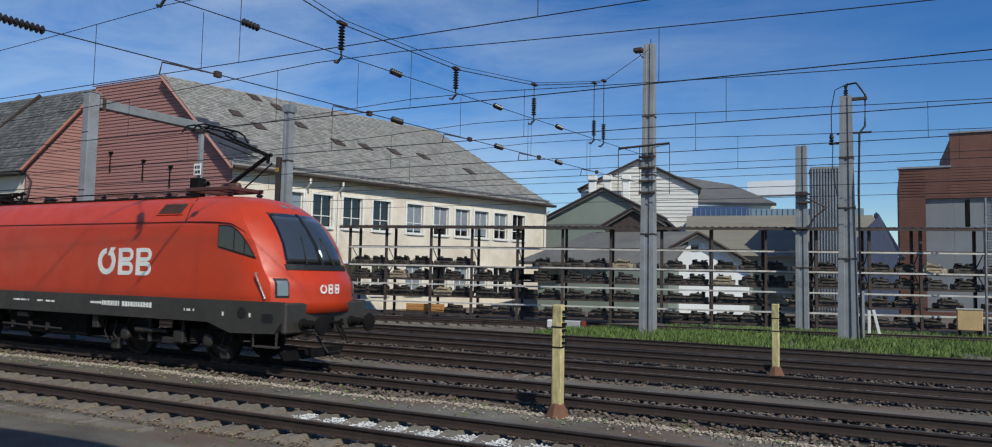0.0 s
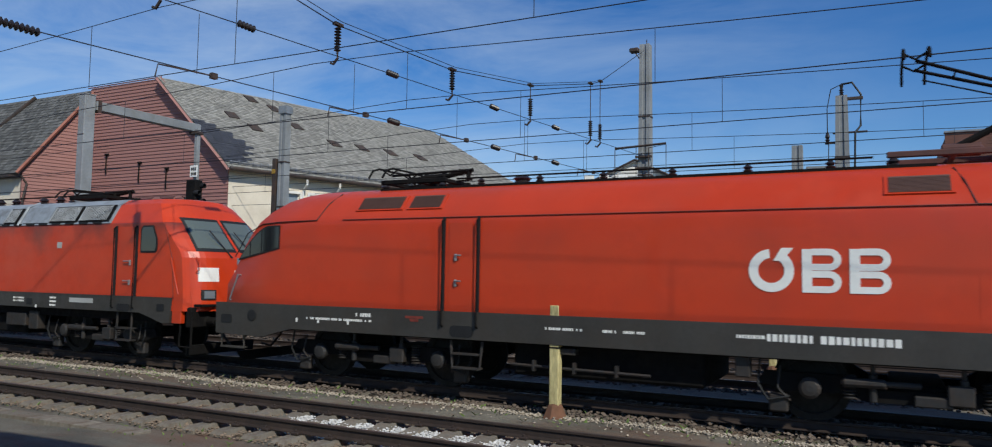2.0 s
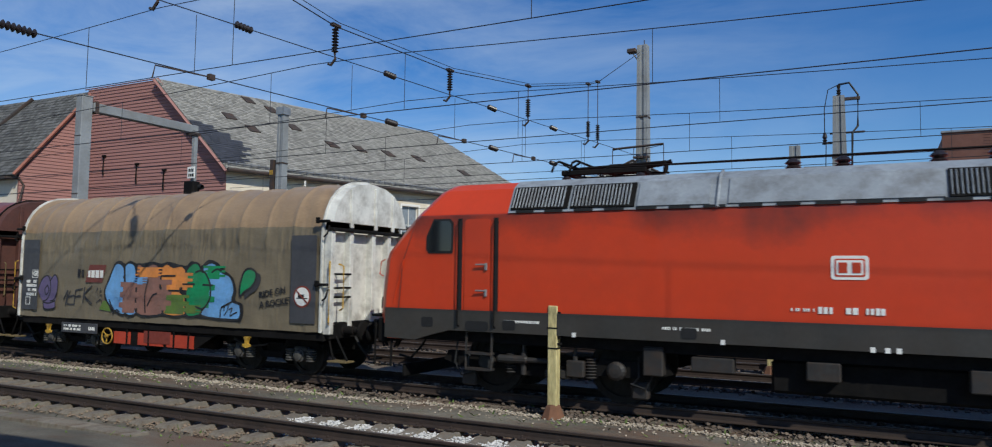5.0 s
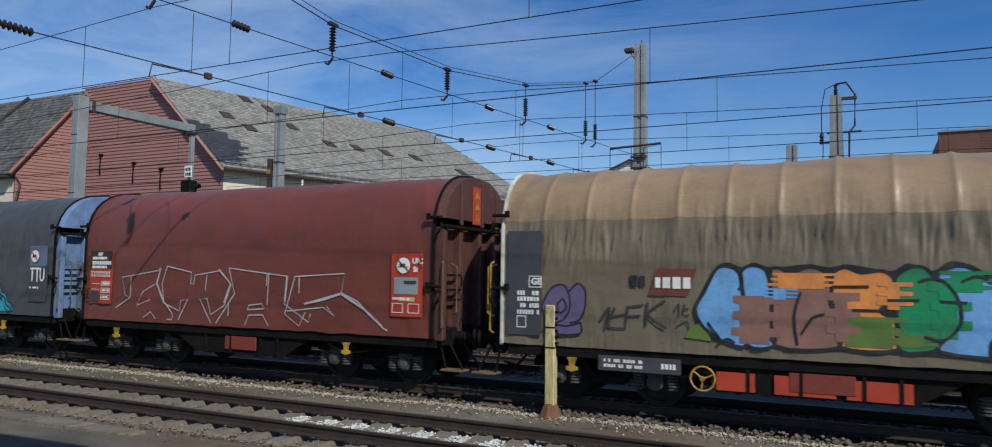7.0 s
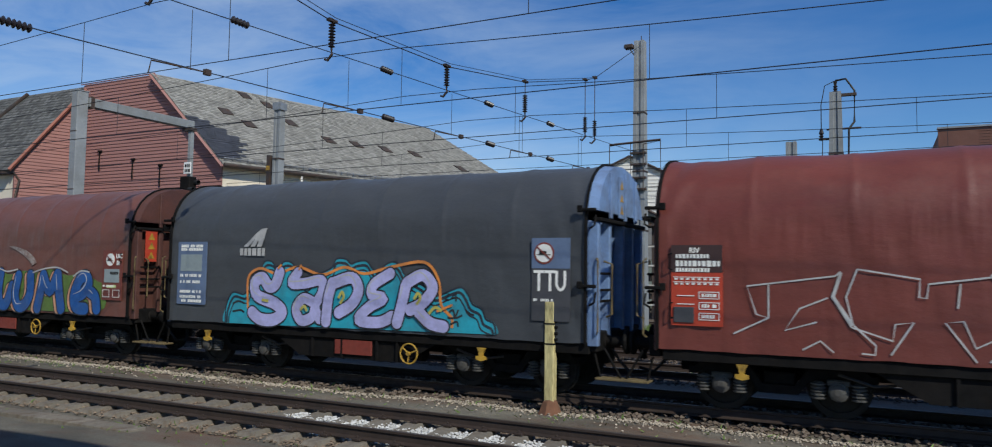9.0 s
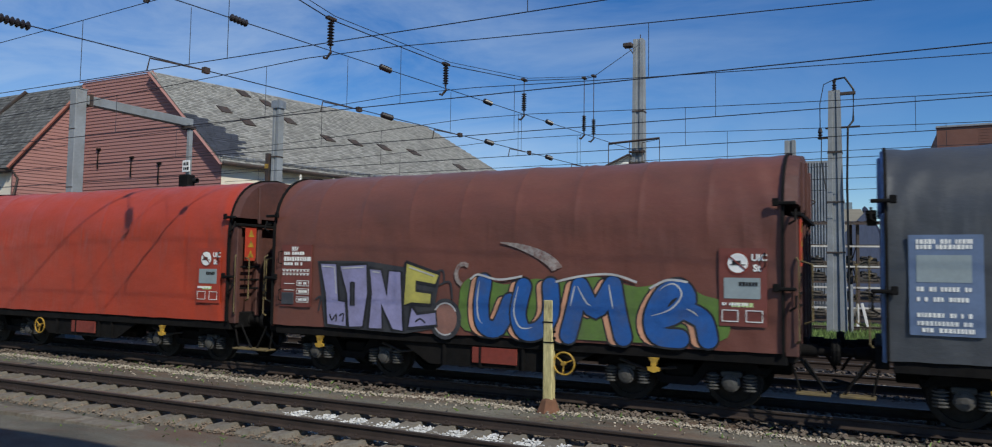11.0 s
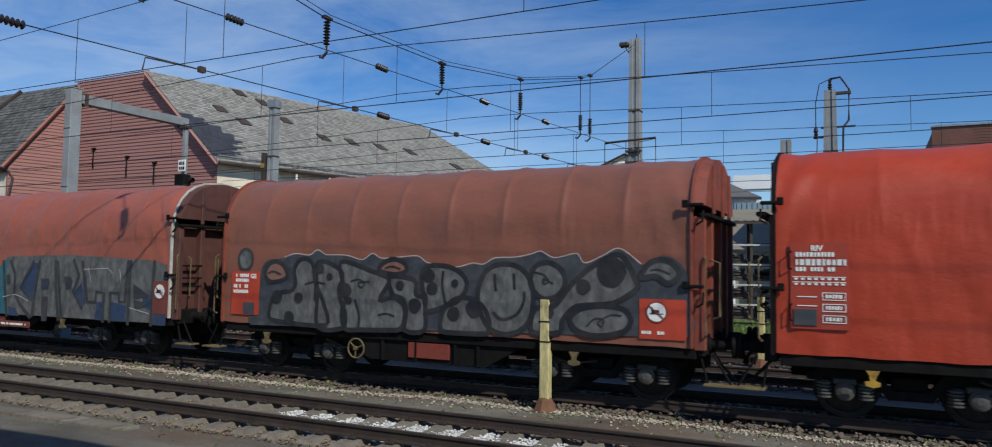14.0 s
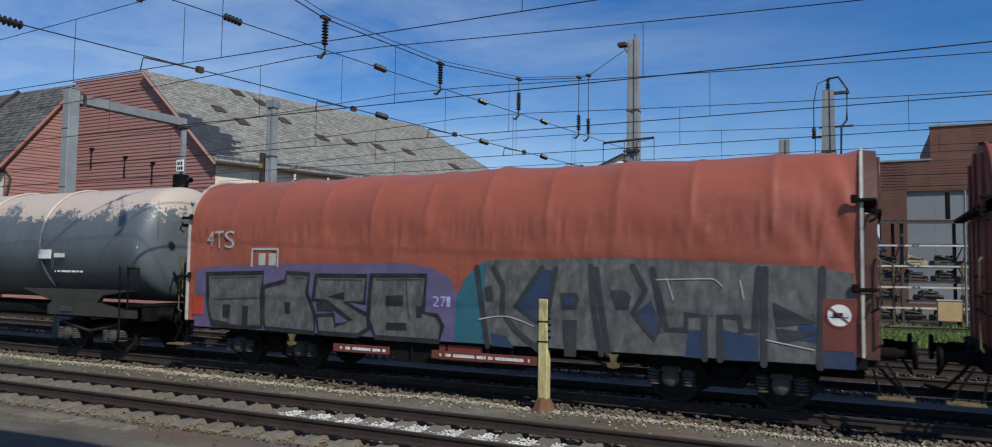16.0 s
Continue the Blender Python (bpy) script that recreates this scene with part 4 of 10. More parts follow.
part("guard_cage", cage, M_STEELDARK, mm, "thin steel guard frame")
for z in (7.6, 7.1, 6.5, 6.0):
    part("bracket", B(((0.0, -0.3, z), (0.72, 0.18, 0.09)), bevel=0.01), M_STEELDARK, mm)
mr = mast("cable_mast", "grey concrete mast with insulators and hanging cable", -1.42, 33.9, 9.9, 0.78, 0.44)
bm = bmesh.new()
lathe(bm, [(0.05, 0), (0.1, 0.05), (0.05, 0.1), (0.1, 0.15), (0.05, 0.2), (0.1, 0.25), (0.05, 0.3), (0.08, 0.45), (0.03, 0.5)], 10, pose(0, 0, 9.9))
part("insulator", bm, M_INSUL, mr, "dark ribbed insulator")
bm = bmesh.new()
lathe(bm, [(0.05, 0), (0.1, 0.06), (0.05, 0.12), (0.1, 0.18), (0.05, 0.24), (0.1, 0.3), (0.05, 0.5)], 10, pose(-0.55, -0.1, 7.9))
part("insulator", bm, M_INSUL, mr)
for c, q in (((0.35, -0.1, 9.75), (0.9, 0.14, 0.12)), ((0.3, -0.1, 8.35), (1.3, 0.1, 0.07)), ((-0.2, -0.1, 7.95), (0.9, 0.1, 0.07))):
    part("bracket", B((c, q), bevel=0.01), M_STEELDARK, mr)
part("cable", T([(0, 0, 10.4), (0.4, -0.1, 10.42), (0.72, -0.1, 9.9), (0.7, -0.12, 8.6), (0.5, -0.3, 8.3), (0.45, -0.42, 6.0), (0.48, -0.45, 0.0)], r=0.045), M_BLACK, mr, "black cable down the mast")
part("cable", T([(0, 0, 10.4), (-0.4, -0.1, 10.2), (-0.55, -0.1, 9.4), (-0.55, -0.1, 8.4)], r=0.02), M_BLACK, mr)
part("cable", T([(-0.5, -0.15, 7.9), (-0.52, -0.2, 7.0), (-0.35, -0.4, 5.8)], r=0.02), M_BLACK, mr)
mf = mast("catenary_mast", "grey concrete mast with a fork bracket before the racks", -3.8, 40.9, 9.1, 0.6, 0.5)
for z in (6.6, 6.2, 4.9):
    part("bracket", B(((0.1, -0.35, z), (0.7, 0.2, 0.1))), M_STEELDARK, mf)
part("fork", T([(0.3, -0.4, 4.9), (0.7, -0.5, 5.5), (1.2, -0.5, 5.9)], [(0.3, -0.4, 6.4), (0.8, -0.5, 6.1), (1.2, -0.5, 5.9)], r=0.04), M_STEELDARK, mf)
mb = mast("concrete_mast", "slender grey mast before the workshop wall", -24.5, 26.2, 9.9, 0.42, 0.34)
part("cap", B(((0, 0, 9.75), (0.46, 0.46, 0.35))), M_GALV, mb)
part("side_channel", B(((-0.42, -0.1, 6.2), (0.2, 0.2, 2.6))), M_STEELDARK, mb, "dark channel beside the shaft")
part("yellow_tag", B(((-0.42, -0.22, 6.9), (0.2, 0.02, 0.2))), M_YELLOW, mb)

ml = thing("portal_mast", "square pale grey mast with a cross arm and drop post", "mast", pose(-24.45, 16.45, 0))
part("shaft", B(((0, 0, 4.05), (0.34, 0.4, 8.5)), bevel=0.02), M_CONCRETE, ml, "square steel shaft")
part("seam", B(((0.0, -0.202, 6.9), (0.34, 0.012, 0.03)), ((0.0, -0.202, 4.9), (0.34, 0.012, 0.03))), M_STEELDARK, ml)
part("cap", B(((0, 0, 8.31), (0.38, 0.44, 0.03))), M_CONCRETE, ml)
part("cross_arm", B(((0.1, 2.45, 7.95), (0.3, 4.5, 0.32)), bevel=0.02), M_CONCRETE, ml, "long hollow cross arm")
part("arm_seat", B(((0.1, 0.3, 7.95), (0.36, 0.12, 0.42))), M_STEELDARK, ml)
part("drop_post", B(((0.35, 4.45, 6.3), (0.16, 0.16, 3.2)), bevel=0.01), M_CONCRETE, ml, "vertical drop post")
part("post_bracket", B(((0.25, 4.45, 7.72), (0.5, 0.3, 0.12)), bevel=0.01), M_STEELDARK, ml)
sig = thing("railway_signal", "dark signal box with hooded lamps on the drop post", "signal", pose(-24.0, 20.75, 5.3))
part("housing", B(((0, 0, 0), (0.55, 0.36, 1.05)), bevel=0.04), M_UNDER, sig, "dark signal housing")
for dx, dz in ((0.12, 0.3), (-0.12, 0.0), (0.12, -0.3)):
    bm = lathe(bmesh.new(), [(0.09, 0), (0.11, 0.02), (0.1, 0.24), (0.09, 0.24), (0.08, 0.05)], 12, pose(0.2, dx, dz, 0, 90, 0))
    part("lamp_hood", bm, M_BLACK, sig, "black lamp hood")
part("sign_plate", B(((0.05, -0.1, 0.86), (0.4, 0.03, 0.46)), bevel=0.01), M_WHITE, sig, "white sign plate")
bm = bmesh.new()
bars(bm, -0.08, 0.18, 0.95, 0.13, -0.118, 2)
bars(bm, -0.08, 0.18, 0.76, 0.13, -0.118, 3)
part("sign_marks", bm, M_BLACK, sig)
lm = thing("lattice_mast", "grey ladder-like lattice mast with signal arms", "mast", pose(4.25, 41.6, 0))
part("stile", T([(-0.2, 0, -0.3), (-0.14, 0, 6.3)], r=0.05, n=4), M_GALV, lm)
part("stile", T([(0.2, 0, -0.3), (0.14, 0, 6.3)], r=0.05, n=4), M_GALV, lm)
for k in range(15):
    part("rung", B(((0, 0, 0.1 + 0.42 * k), (0.34, 0.05, 0.05))), M_GALV, lm)
part("arm", B(((0.6, 0, 5.7), (1.0, 0.06, 0.06)), ((-0.55, 0, 5.0), (0.8, 0.08, 0.1))), M_GALV, lm)
part("signal_lamp", B(((-0.85, 0, 5.6), (0.2, 0.2, 1.3)), bevel=0.03), M_UNDER, lm, "dark upright signal head")
cab = thing("trackside_cabinet", "ochre trackside cabinet on short feet", "cabinet", pose(3.35, 41.2, 0.0))
part("body", B(((0, 0, 0.62), (1.0, 0.5, 0.95)), bevel=0.02), pbr("ochre_cabinet_paint", lin(190, 160, 112), 0.7, vary=0.1, size=0.5), cab, "ochre sheet-metal body")
part("lid", B(((0, 0, 1.12), (1.06, 0.56, 0.05))), M_STEELPALE, cab)
for s in (-0.4, 0.4):
    part("foot", B(((s, 0, 0.0), (0.1, 0.3, 0.5))), M_UNDER, cab)
bx = thing("cable_box", "pale grey low cable box with a rust-red end", "box", pose(-13.1, 33.0, -0.2))
part("body", B(((0, 0, 0.2), (1.1, 0.5, 0.42)), bevel=0.03), M_PLASTIC, bx)
part("end_plate", B(((0.62, 0, 0.2), (0.1, 0.5, 0.44))), M_RUSTRED, bx)
part("white_cap", B(((-0.95, 0, 0.22), (0.4, 0.4, 0.4)), bevel=0.05), M_TRIM, bx, "white concrete marker beside it")
for x, y, h, lean in ((-0.75, 38.2, 1.35, 0), (-0.3, 38.2, 1.4, -12)):
    s = new("marker_stake", bpy.data.meshes.new("marker_stake"))
    bm = B(((0, 0, h / 2 - 0.1), (0.12, 0.1, h)), bevel=0.01)
    bm.to_mesh(s.data)
    bm.free()
    s.data.materials.append(M_TRIM)
    s.matrix_basis = pose(x, y, -0.25, 0, lean, 0)
    tagged(s, "thin white wooden marker stake in the grass", "stake", "white stakes")
tp = thing("steel_post", "grey steel post beside the cable mast", "post", pose(-0.95, 35.6, -0.3))
part("tube", T([(0, 0, 0), (0, 0, 2.2)], r=0.09, n=8), M_GALV, tp)


def wood_post(x, y, top, label):
    p = thing("marker_post", label, "post", pose(x, y, GROUND))
    h = top - GROUND
    a = part("post", B(((0, 0, h / 2 - 0.1), (0.19, 0.17, h + 0.2)), bevel=0.018), M_WOOD, p, "square weathered timber")
    for f in (0.62, 0.8):
        part("strap", B(((0, 0, h * f), (0.205, 0.185, 0.025))), M_UNDER, p)
    for k in range(6):
        part("wedge", B(((0.12, -0.02, h * (0.66 + 0.055 * k)), (0.07, 0.1, 0.05)), bevel=0.01), M_UNDER, p, "small dark clamp")
    bm = bmesh.new()
    lathe(bm, [(0.26, 0), (0.2, 0.12), (0.14, 0.26), (0.1, 0.3)], 8, pose(0, 0, -0.05))
    part("foot", bm, pbr("rusty_mud", lin(110, 76, 56), 0.95, vary=0.2, size=0.2) if "rusty_mud" not in bpy.data.materials else bpy.data.materials["rusty_mud"], p, "rust-brown packed foot")
    return p


wood_post(-5.35, 12.87, 1.76, "square yellow-painted timber post beside the track")
wood_post(-2.69, 21.65, 1.64, "square yellow timber post between far tracks")

# ---------- overhead line ----------
def span_x(y):
    return -14.05 + 0.143 * y


def wire(name, label, pts, r):
    bm = T(pts, r=r, n=5)
    return tagged(part(name, bm, M_WIRE), label, "wire", "overhead wires")


def sag_z(x, top=7.5, s=0.75):
    d = min(30.0, abs(x + 11.5))
    return top - s * (d / 30) * (2 - d / 30)


CONTACT = 6.07
for y, drops in ((9.87, (-20.6, -14.65, -10.5, -4.5, 1.0)), (14.28, (-19.5, -13.8, -9.7, -3.9, 2.0)), (18.5, (-22, -15.5, -8.8, -3.4, 2.5)), (22.4, (-24, -16, -10.5, -5.0, 1.0)), (26.6, (-26, -18, -10, -4.5, 2))):
    wire("contact_wire", "taut dark contact wire along the track", [(-70, y, CONTACT), (-12.5, y, CONTACT), (30, y, CONTACT)], 0.009 if y < 12 else 0.012)
    wire("messenger_wire", "sagging dark messenger wire over the track", [(-70 + 2.5 * k, y, sag_z(-70 + 2.5 * k)) for k in range(41)], 0.008 if y < 12 else 0.011)
    for x in drops:
        wire("dropper_wire", "thin dropper between messenger and contact wire", [(x, y, sag_z(x)), (x, y, CONTACT)], 0.007)
for y, z in ((31.2, 6.1), (31.2, 7.2), (36.5, 6.2), (36.5, 7.3)):
    wire("contact_wire", "taut dark wire over the siding", [(-70, y, z), (30, y + 2, z)], 0.013)
# cross-span from the tall mast to beyond the near tracks
top_pts = [(32.3, 12.3), (28.4, 10.1), (27.6, 9.84), (23.3, 8.82), (19.04, 8.36), (14.53, 8.43), (9.9, 9.3), (4.0, 11.2)]
wire("span_wire", "heavy head-span wire hung from the mast", [(span_x(y), y, z) for y, z in top_pts], 0.015)
wire("span_wire", "second head-span wire beside the first", [(span_x(y) + 0.12, y, z + 0.07) for y, z in top_pts], 0.01)
wire("cross_wire", "upper cross-span wire over the tracks", [(span_x(y), y, 7.65) for y in (32.4, 20, 4.0)], 0.012)
wire("cross_wire", "lower cross-span wire over the tracks", [(span_x(y), y, 6.37) for y in (32.4, 20, 4.0)], 0.012)


def ribbed(n, r, h):
    prof = [(0.02, 0.0)]
    for k in range(n):
        prof += [(r * 0.45, h * (k + 0.1) / n), (r, h * (k + 0.45) / n), (r * 0.45, h * (k + 0.9) / n)]
    return lathe(bmesh.new(), prof + [(0.02, h)], 10)


for y, zt in ((9.9, 9.3), (14.53, 8.43), (19.04, 8.36), (23.3, 8.82), (27.6, 9.84), (28.4, 10.1)):
    ins = thing("hanging_insulator", "dark ribbed insulator hanging from the head-span", "insulator", pose(span_x(y), y, 0), "hanging insulators")
    lo = 7.62
    ln_ = 0.62
    q = part("rod", T([(0, 0, zt + 0.02), (0, 0, lo)], r=0.016), M_STEELDARK, ins)
    q = part("insulator_body", ribbed(8, 0.095, ln_), M_INSUL, ins, "brown glazed sheds")
    q.matrix_basis = pose(0, 0, lo + 0.14)
    part("hook", T([(0, 0, lo + 0.12), (0.02, 0, lo - 0.02), (-0.12, 0, lo - 0.16), (-0.2, 0, lo - 0.12)], r=0.035), M_STEELDARK, ins)
    part("saddle", B(((0, 0, zt + 0.02), (0.12, 0.3, 0.07))), M_STEELDARK, ins)
for y, z, ln_ in ((16.5, 7.65, 0.5), (21.2, 7.65, 0.5), (25.0, 7.65, 0.5), (16.6, 6.37, 0.5), (21.3, 6.37, 0.5), (25.0, 6.37, 0.5), (7.4, 6.37, 0.8), (11.9, 7.65, 0.5)):
    ins = thing("strain_insulator", "short dark insulator set into the cross wire", "insulator", pose(span_x(y), y, z), "strain insulators")
    q = part("insulator_body", ribbed(5 if ln_ < 0.6 else 9, 0.085, ln_), M_INSUL, ins)
    q.matrix_basis = pose(0, -ln_ / 2, 0, -90, 0, 0)
for y in (9.87, 14.28, 18.5, 22.4, 26.6):
    x = span_x(y)
    arm = thing("steady_arm", "thin steady arm holding the contact wire", "wire fitting", pose(x, y, 0), "steady arms")
    part("tube", T([(0.18, 1.28, 6.37), (0.02, 0.04, 6.33), (0.0, 0.0, CONTACT)], r=0.016), M_STEELDARK, arm)
    part("clamp", B(((0.18, 1.28, 6.37), (0.1, 0.14, 0.12))), M_STEELDARK, arm)
    wire("dropper_wire", "thin hanger between the cross wires", [(x, y + 1.0, 7.65), (x, y + 1.0, 6.37)], 0.007)


# ---------- grass ----------
def grass(name, label, spots, lo, hi):
    verts, faces = [], []
    for x, y, z in spots:
        h, a, w_ = rnd.uniform(lo, hi), rnd.uniform(0, math.tau), rnd.uniform(0.012, 0.03)
        dx, dy = math.cos(a) * w_, math.sin(a) * w_
        bx_, by_ = rnd.uniform(-0.12, 0.12), rnd.uniform(-0.12, 0.12)
        k = len(verts)
        verts.extend([(x - dx, y - dy, z), (x + dx, y + dy, z), (x + bx_ * 0.4 + dx * 0.6, y + by_ * 0.4, z + h * 0.6), (x + bx_, y + by_, z + h)])
        faces.extend([(k, k + 1, k + 2), (k, k + 2, k + 3)])
    me = bpy.data.meshes.new(name)
    me.from_pydata(verts, [], faces)
    me.materials.append(M_GRASS)
    return tagged(new(name, me), label, "grass", kind="stuff")


spots = []
while len(spots) < 34000:
    x, y = rnd.uniform(-13.5, 12), rnd.uniform(28.6, 35.2)
    d = noise.noise(Vector((x * 0.5, y * 0.9, 5)))
    lim = 28.9 + 0.35 * noise.noise(Vector((x * 0.7, 1, 1)))
    far_lim = 34.6 + 0.19 * (x + 12) - 1.3
    if lim < y < far_lim and rnd.random() < 0.5 + 1.2 * d:
        spots.append((x, y, ground_height(x, y)))
grass("grass_strip", "unmown green grass strip between the tracks", spots, 0.06, 0.3)
grass("grass_strip", "short grass before the racks", [(x, 37.6 + 0.235 * (x + 12) + rnd.uniform(-0.9, 1.6), -0.25) for x in [rnd.uniform(-10, 10) for _ in range(9000)]], 0.08, 0.25)
grass("dry_weeds", "sparse weeds beside the rails", strip(700, -30, 8, 12.5, 0.5) + strip(350, -30, 6, 8.3, 0.4) + strip(500, -20, 6, 20.3, 0.3), 0.03, 0.08)

# ---------- concrete strip, unseen canopy added behind the camera ------
for k in range(9):
    sl = new("paving_slab", bpy.data.meshes.new("paving_slab"))
    bm = B(((0, 0, 0), (1.2, 0.36, 0.1)), bevel=0.006)
    bm.to_mesh(sl.data)
    bm.free()
    sl.data.materials.append(M_SLEEPER)
    sl.matrix_basis = pose(-20.6 + 1.21 * k, 8.02 + 0.012 * k, GROUND - 0.012 + rnd.uniform(-0.006, 0.006), rnd.uniform(-1, 1), 0, rnd.uniform(0, 1.5))
    tagged(sl, "worn pale concrete slab laid along the track", "slab", "slabs along the track")
# added out of view, with columns and platform, to cast the shadow at lower left
can = thing("platform_canopy", "unseen canopy added behind the camera to shade the ground", "canopy", kind="structure")
part("roof", B(((-26, -2.2, 6.3), (48, 10.0, 0.3))), M_CONCRETE, can)
for x in (-8, -18, -28):
    part("column", B(((x, -3.5, 3.0), (0.4, 0.4, 6.4))), M_CONCRETE, can)
part("platform", B(((-20, -6, -0.1), (80, 8, 0.4))), M_CONCRETE, can)

# ---------- the train ----------
TRACK_Y = 14.28


def run_at(t):
    """How far the train has moved, from the keyed rows, smoothly."""
    for (t0, s0), (t1, s1) in zip(RUN, RUN[1:]):
        if t <= t1:
            return s0 + (s1 - s0) * (t - t0) / (t1 - t0)
    return RUN[-1][1]


MOVING = []   # (thing, x at the start)
WHEELS = []   # (wheelset, x on its vehicle, radius)


def vehicle(name, label, category, x0, group="train"):
    v = thing(name, label, category, pose(x0, TRACK_Y, 0), group)
    MOVING.append((v, x0))
    return v


def wheelset_mesh(r):
    bm = bmesh.new()
    turn = pose(0, 0, 0, 90, 0, 0)
    for s in (-1, 1):
        prof = [(0.1, -0.09), (r * 0.3, -0.08), (r * 0.78, -0.03), (r * 0.8, -0.07), (r, -0.06), (r + 0.002, 0.05), (r + 0.028, 0.055), (r + 0.026, 0.075), (r * 0.8, 0.07), (r * 0.76, 0.02), (0.1, 0.05)]
        lathe(bm, prof if s < 0 else prof, 20, pose(0, s * 0.76, 0) @ (turn if s > 0 else pose(0, 0, 0, -90, 0, 0)))
    lathe(bm, [(0.085, -1.05), (0.085, 1.05)], 10, turn)
    for k in range(6):
        a = k * math.tau / 6
        for s in (-1, 1):
            box(bm, (0.55 * r * math.cos(a), s * 0.80, 0.55 * r * math.sin(a)), (0.07, 0.03, 0.07))
    return bm


SETS = {}


def wheelset(parent, x, r):
    if r not in SETS:
        SETS[r] = part("wheelset", wheelset_mesh(r), (M_TYRE,), parent, "steel wheelset on the rails")
        ob = SETS[r]
    else:
        ob = twin(SETS[r], Matrix(), parent)
    ob.matrix_basis = pose(x, 0, r)
    WHEELS.append((ob, x, r))
    return ob


BOGIE = []


def freight_bogie(parent, x):
    """A two-axle freight bogie with axle boxes, coil springs and side frames."""
    for s in (-1.8 / 2, 1.8 / 2):
        wheelset(parent, x + s, 0.46)
    if not BOGIE:
        bm = bmesh.new()
        for s in (-1, 1):
            slab(bm, [(-1.45, 0.62), (-1.3, 0.78), (-0.45, 0.78), (-0.25, 0.5), (0.25, 0.5), (0.45, 0.78), (1.3, 0.78), (1.45, 0.62), (1.2, 0.66), (0.5, 0.62), (0.3, 0.36), (-0.3, 0.36), (-0.5, 0.62), (-1.2, 0.66)],
                 0.16, on_side(0, s * 0.95 + 0.08, 0))
        box(bm, (0, 0, 0.6), (0.5, 1.9, 0.2), 0.02)
        for sx in (-1.4, 1.4):
            box(bm, (sx, 0, 0.66), (0.14, 2.0, 0.14), 0.02)
        f = part("bogie_frame", bm, M_UNDER, parent, "dark cast bogie frame")
        BOGIE.append(f)
        for sx in (-0.9, 0.9):
            for sy in (-1.07, 1.07):
                bm = bmesh.new()
                lathe(bm, [(0.15, -0.14), (0.15, 0.06), (0.115, 0.07), (0.115, 0.11), (0.05, 0.13)], 14, pose(sx, sy, 0.46, 90 if sy < 0 else -90, 0, 0))
                box(bm, (sx, sy * 0.96, 0.6), (0.34, 0.14, 0.1), 0.02)
                BOGIE.append(part("axle_box", bm, M_SPRING, parent, "grey round axle box"))
                for dx in (-0.27, 0.27):
                    ring_s = [(0.06, 0.0)]
                    for k in range(5):
                        ring_s += [(0.07, 0.055 * k), (0.115, 0.055 * k + 0.012), (0.115, 0.055 * k + 0.034), (0.07, 0.055 * k + 0.046)]
                    bm = lathe(bmesh.new(), ring_s + [(0.06, 0.28)], 10, pose(sx + dx * 1.1, sy * 0.99, 0.33))
                    BOGIE.append(part("spring", bm, M_SPRING, parent, "coil spring beside the axle box"))
        for o in BOGIE:
            o.matrix_basis = pose(x, 0, 0)
    else:
        for o in BOGIE:
            twin(o, pose(x, 0, 0), parent)


BUFFER = []


def buffers(parent, x, way, z=1.05):
    """A pair of buffers and the coupling at an end; way is +1 towards the head of the train."""
    if not BUFFER:
        bm = lathe(bmesh.new(), [(0.13, 0), (0.13, 0.06), (0.1, 0.08), (0.1, 0.32), (0.075, 0.33), (0.075, 0.52), (0.2, 0.53), (0.225, 0.57), (0.21, 0.6), (0.05, 0.61)], 18, pose(0, 0, 0, 0, 90, 0))
        bm2 = bmesh.new()
        box(bm2, (0.06, 0, 0), (0.1, 0.3, 0.3), 0.02)
        tube(bm2, [(0.1, 0, 0), (0.35, 0, 0.02), (0.45, 0, 0.08), (0.47, 0, 0.02), (0.36, 0, -0.06)], 0.045, 8)
        tube(bm2, [(0.3, 0.06, 0), (0.45, 0.06, -0.2), (0.55, 0.06, -0.38)], 0.028, 6)
        tube(bm2, [(0.3, -0.06, 0), (0.45, -0.06, -0.2), (0.55, -0.06, -0.38)], 0.028, 6)
        bm3 = T([(0.0, -0.45, -0.15), (0.16, -0.45, -0.38), (0.42, -0.42, -0.66), (0.72, -0.4, -0.6)], r=0.03, n=8)
        a = part("buffer", bm, M_UNDER, parent, "round dark buffer")
        c = part("screw_coupling", bm2, M_UNDER, parent, "screw coupling and hook")
        e = part("brake_hose", bm3, M_BLACK, parent, "black brake hose")
        BUFFER.extend((a, c, e))
        a.matrix_basis = pose(x, -0.875, z, 0, 0, 0 if way > 0 else 180)
        twin(a, pose(x, 0.875, z, 0, 0, 0 if way > 0 else 180))
        c.matrix_basis = pose(x, 0, z, 0, 0, 0 if way > 0 else 180)
        e.matrix_basis = pose(x, 0, z, 0, 0, 0 if way > 0 else 180)
        return
    a, c, e = BUFFER
    turn = 0 if way > 0 else 180
    twin(a, pose(x, -0.875, z, 0, 0, turn), parent)
    twin(a, pose(x, 0.875, z, 0, 0, turn), parent)
    twin(c, pose(x, 0, z, 0, 0, turn), parent)
    twin(e, pose(x, 0, z, 0, 0, turn), parent)


# ----- sheeted coil wagons -----
HALF = 5.27      # half the length of the sheet
WIDE = 1.45


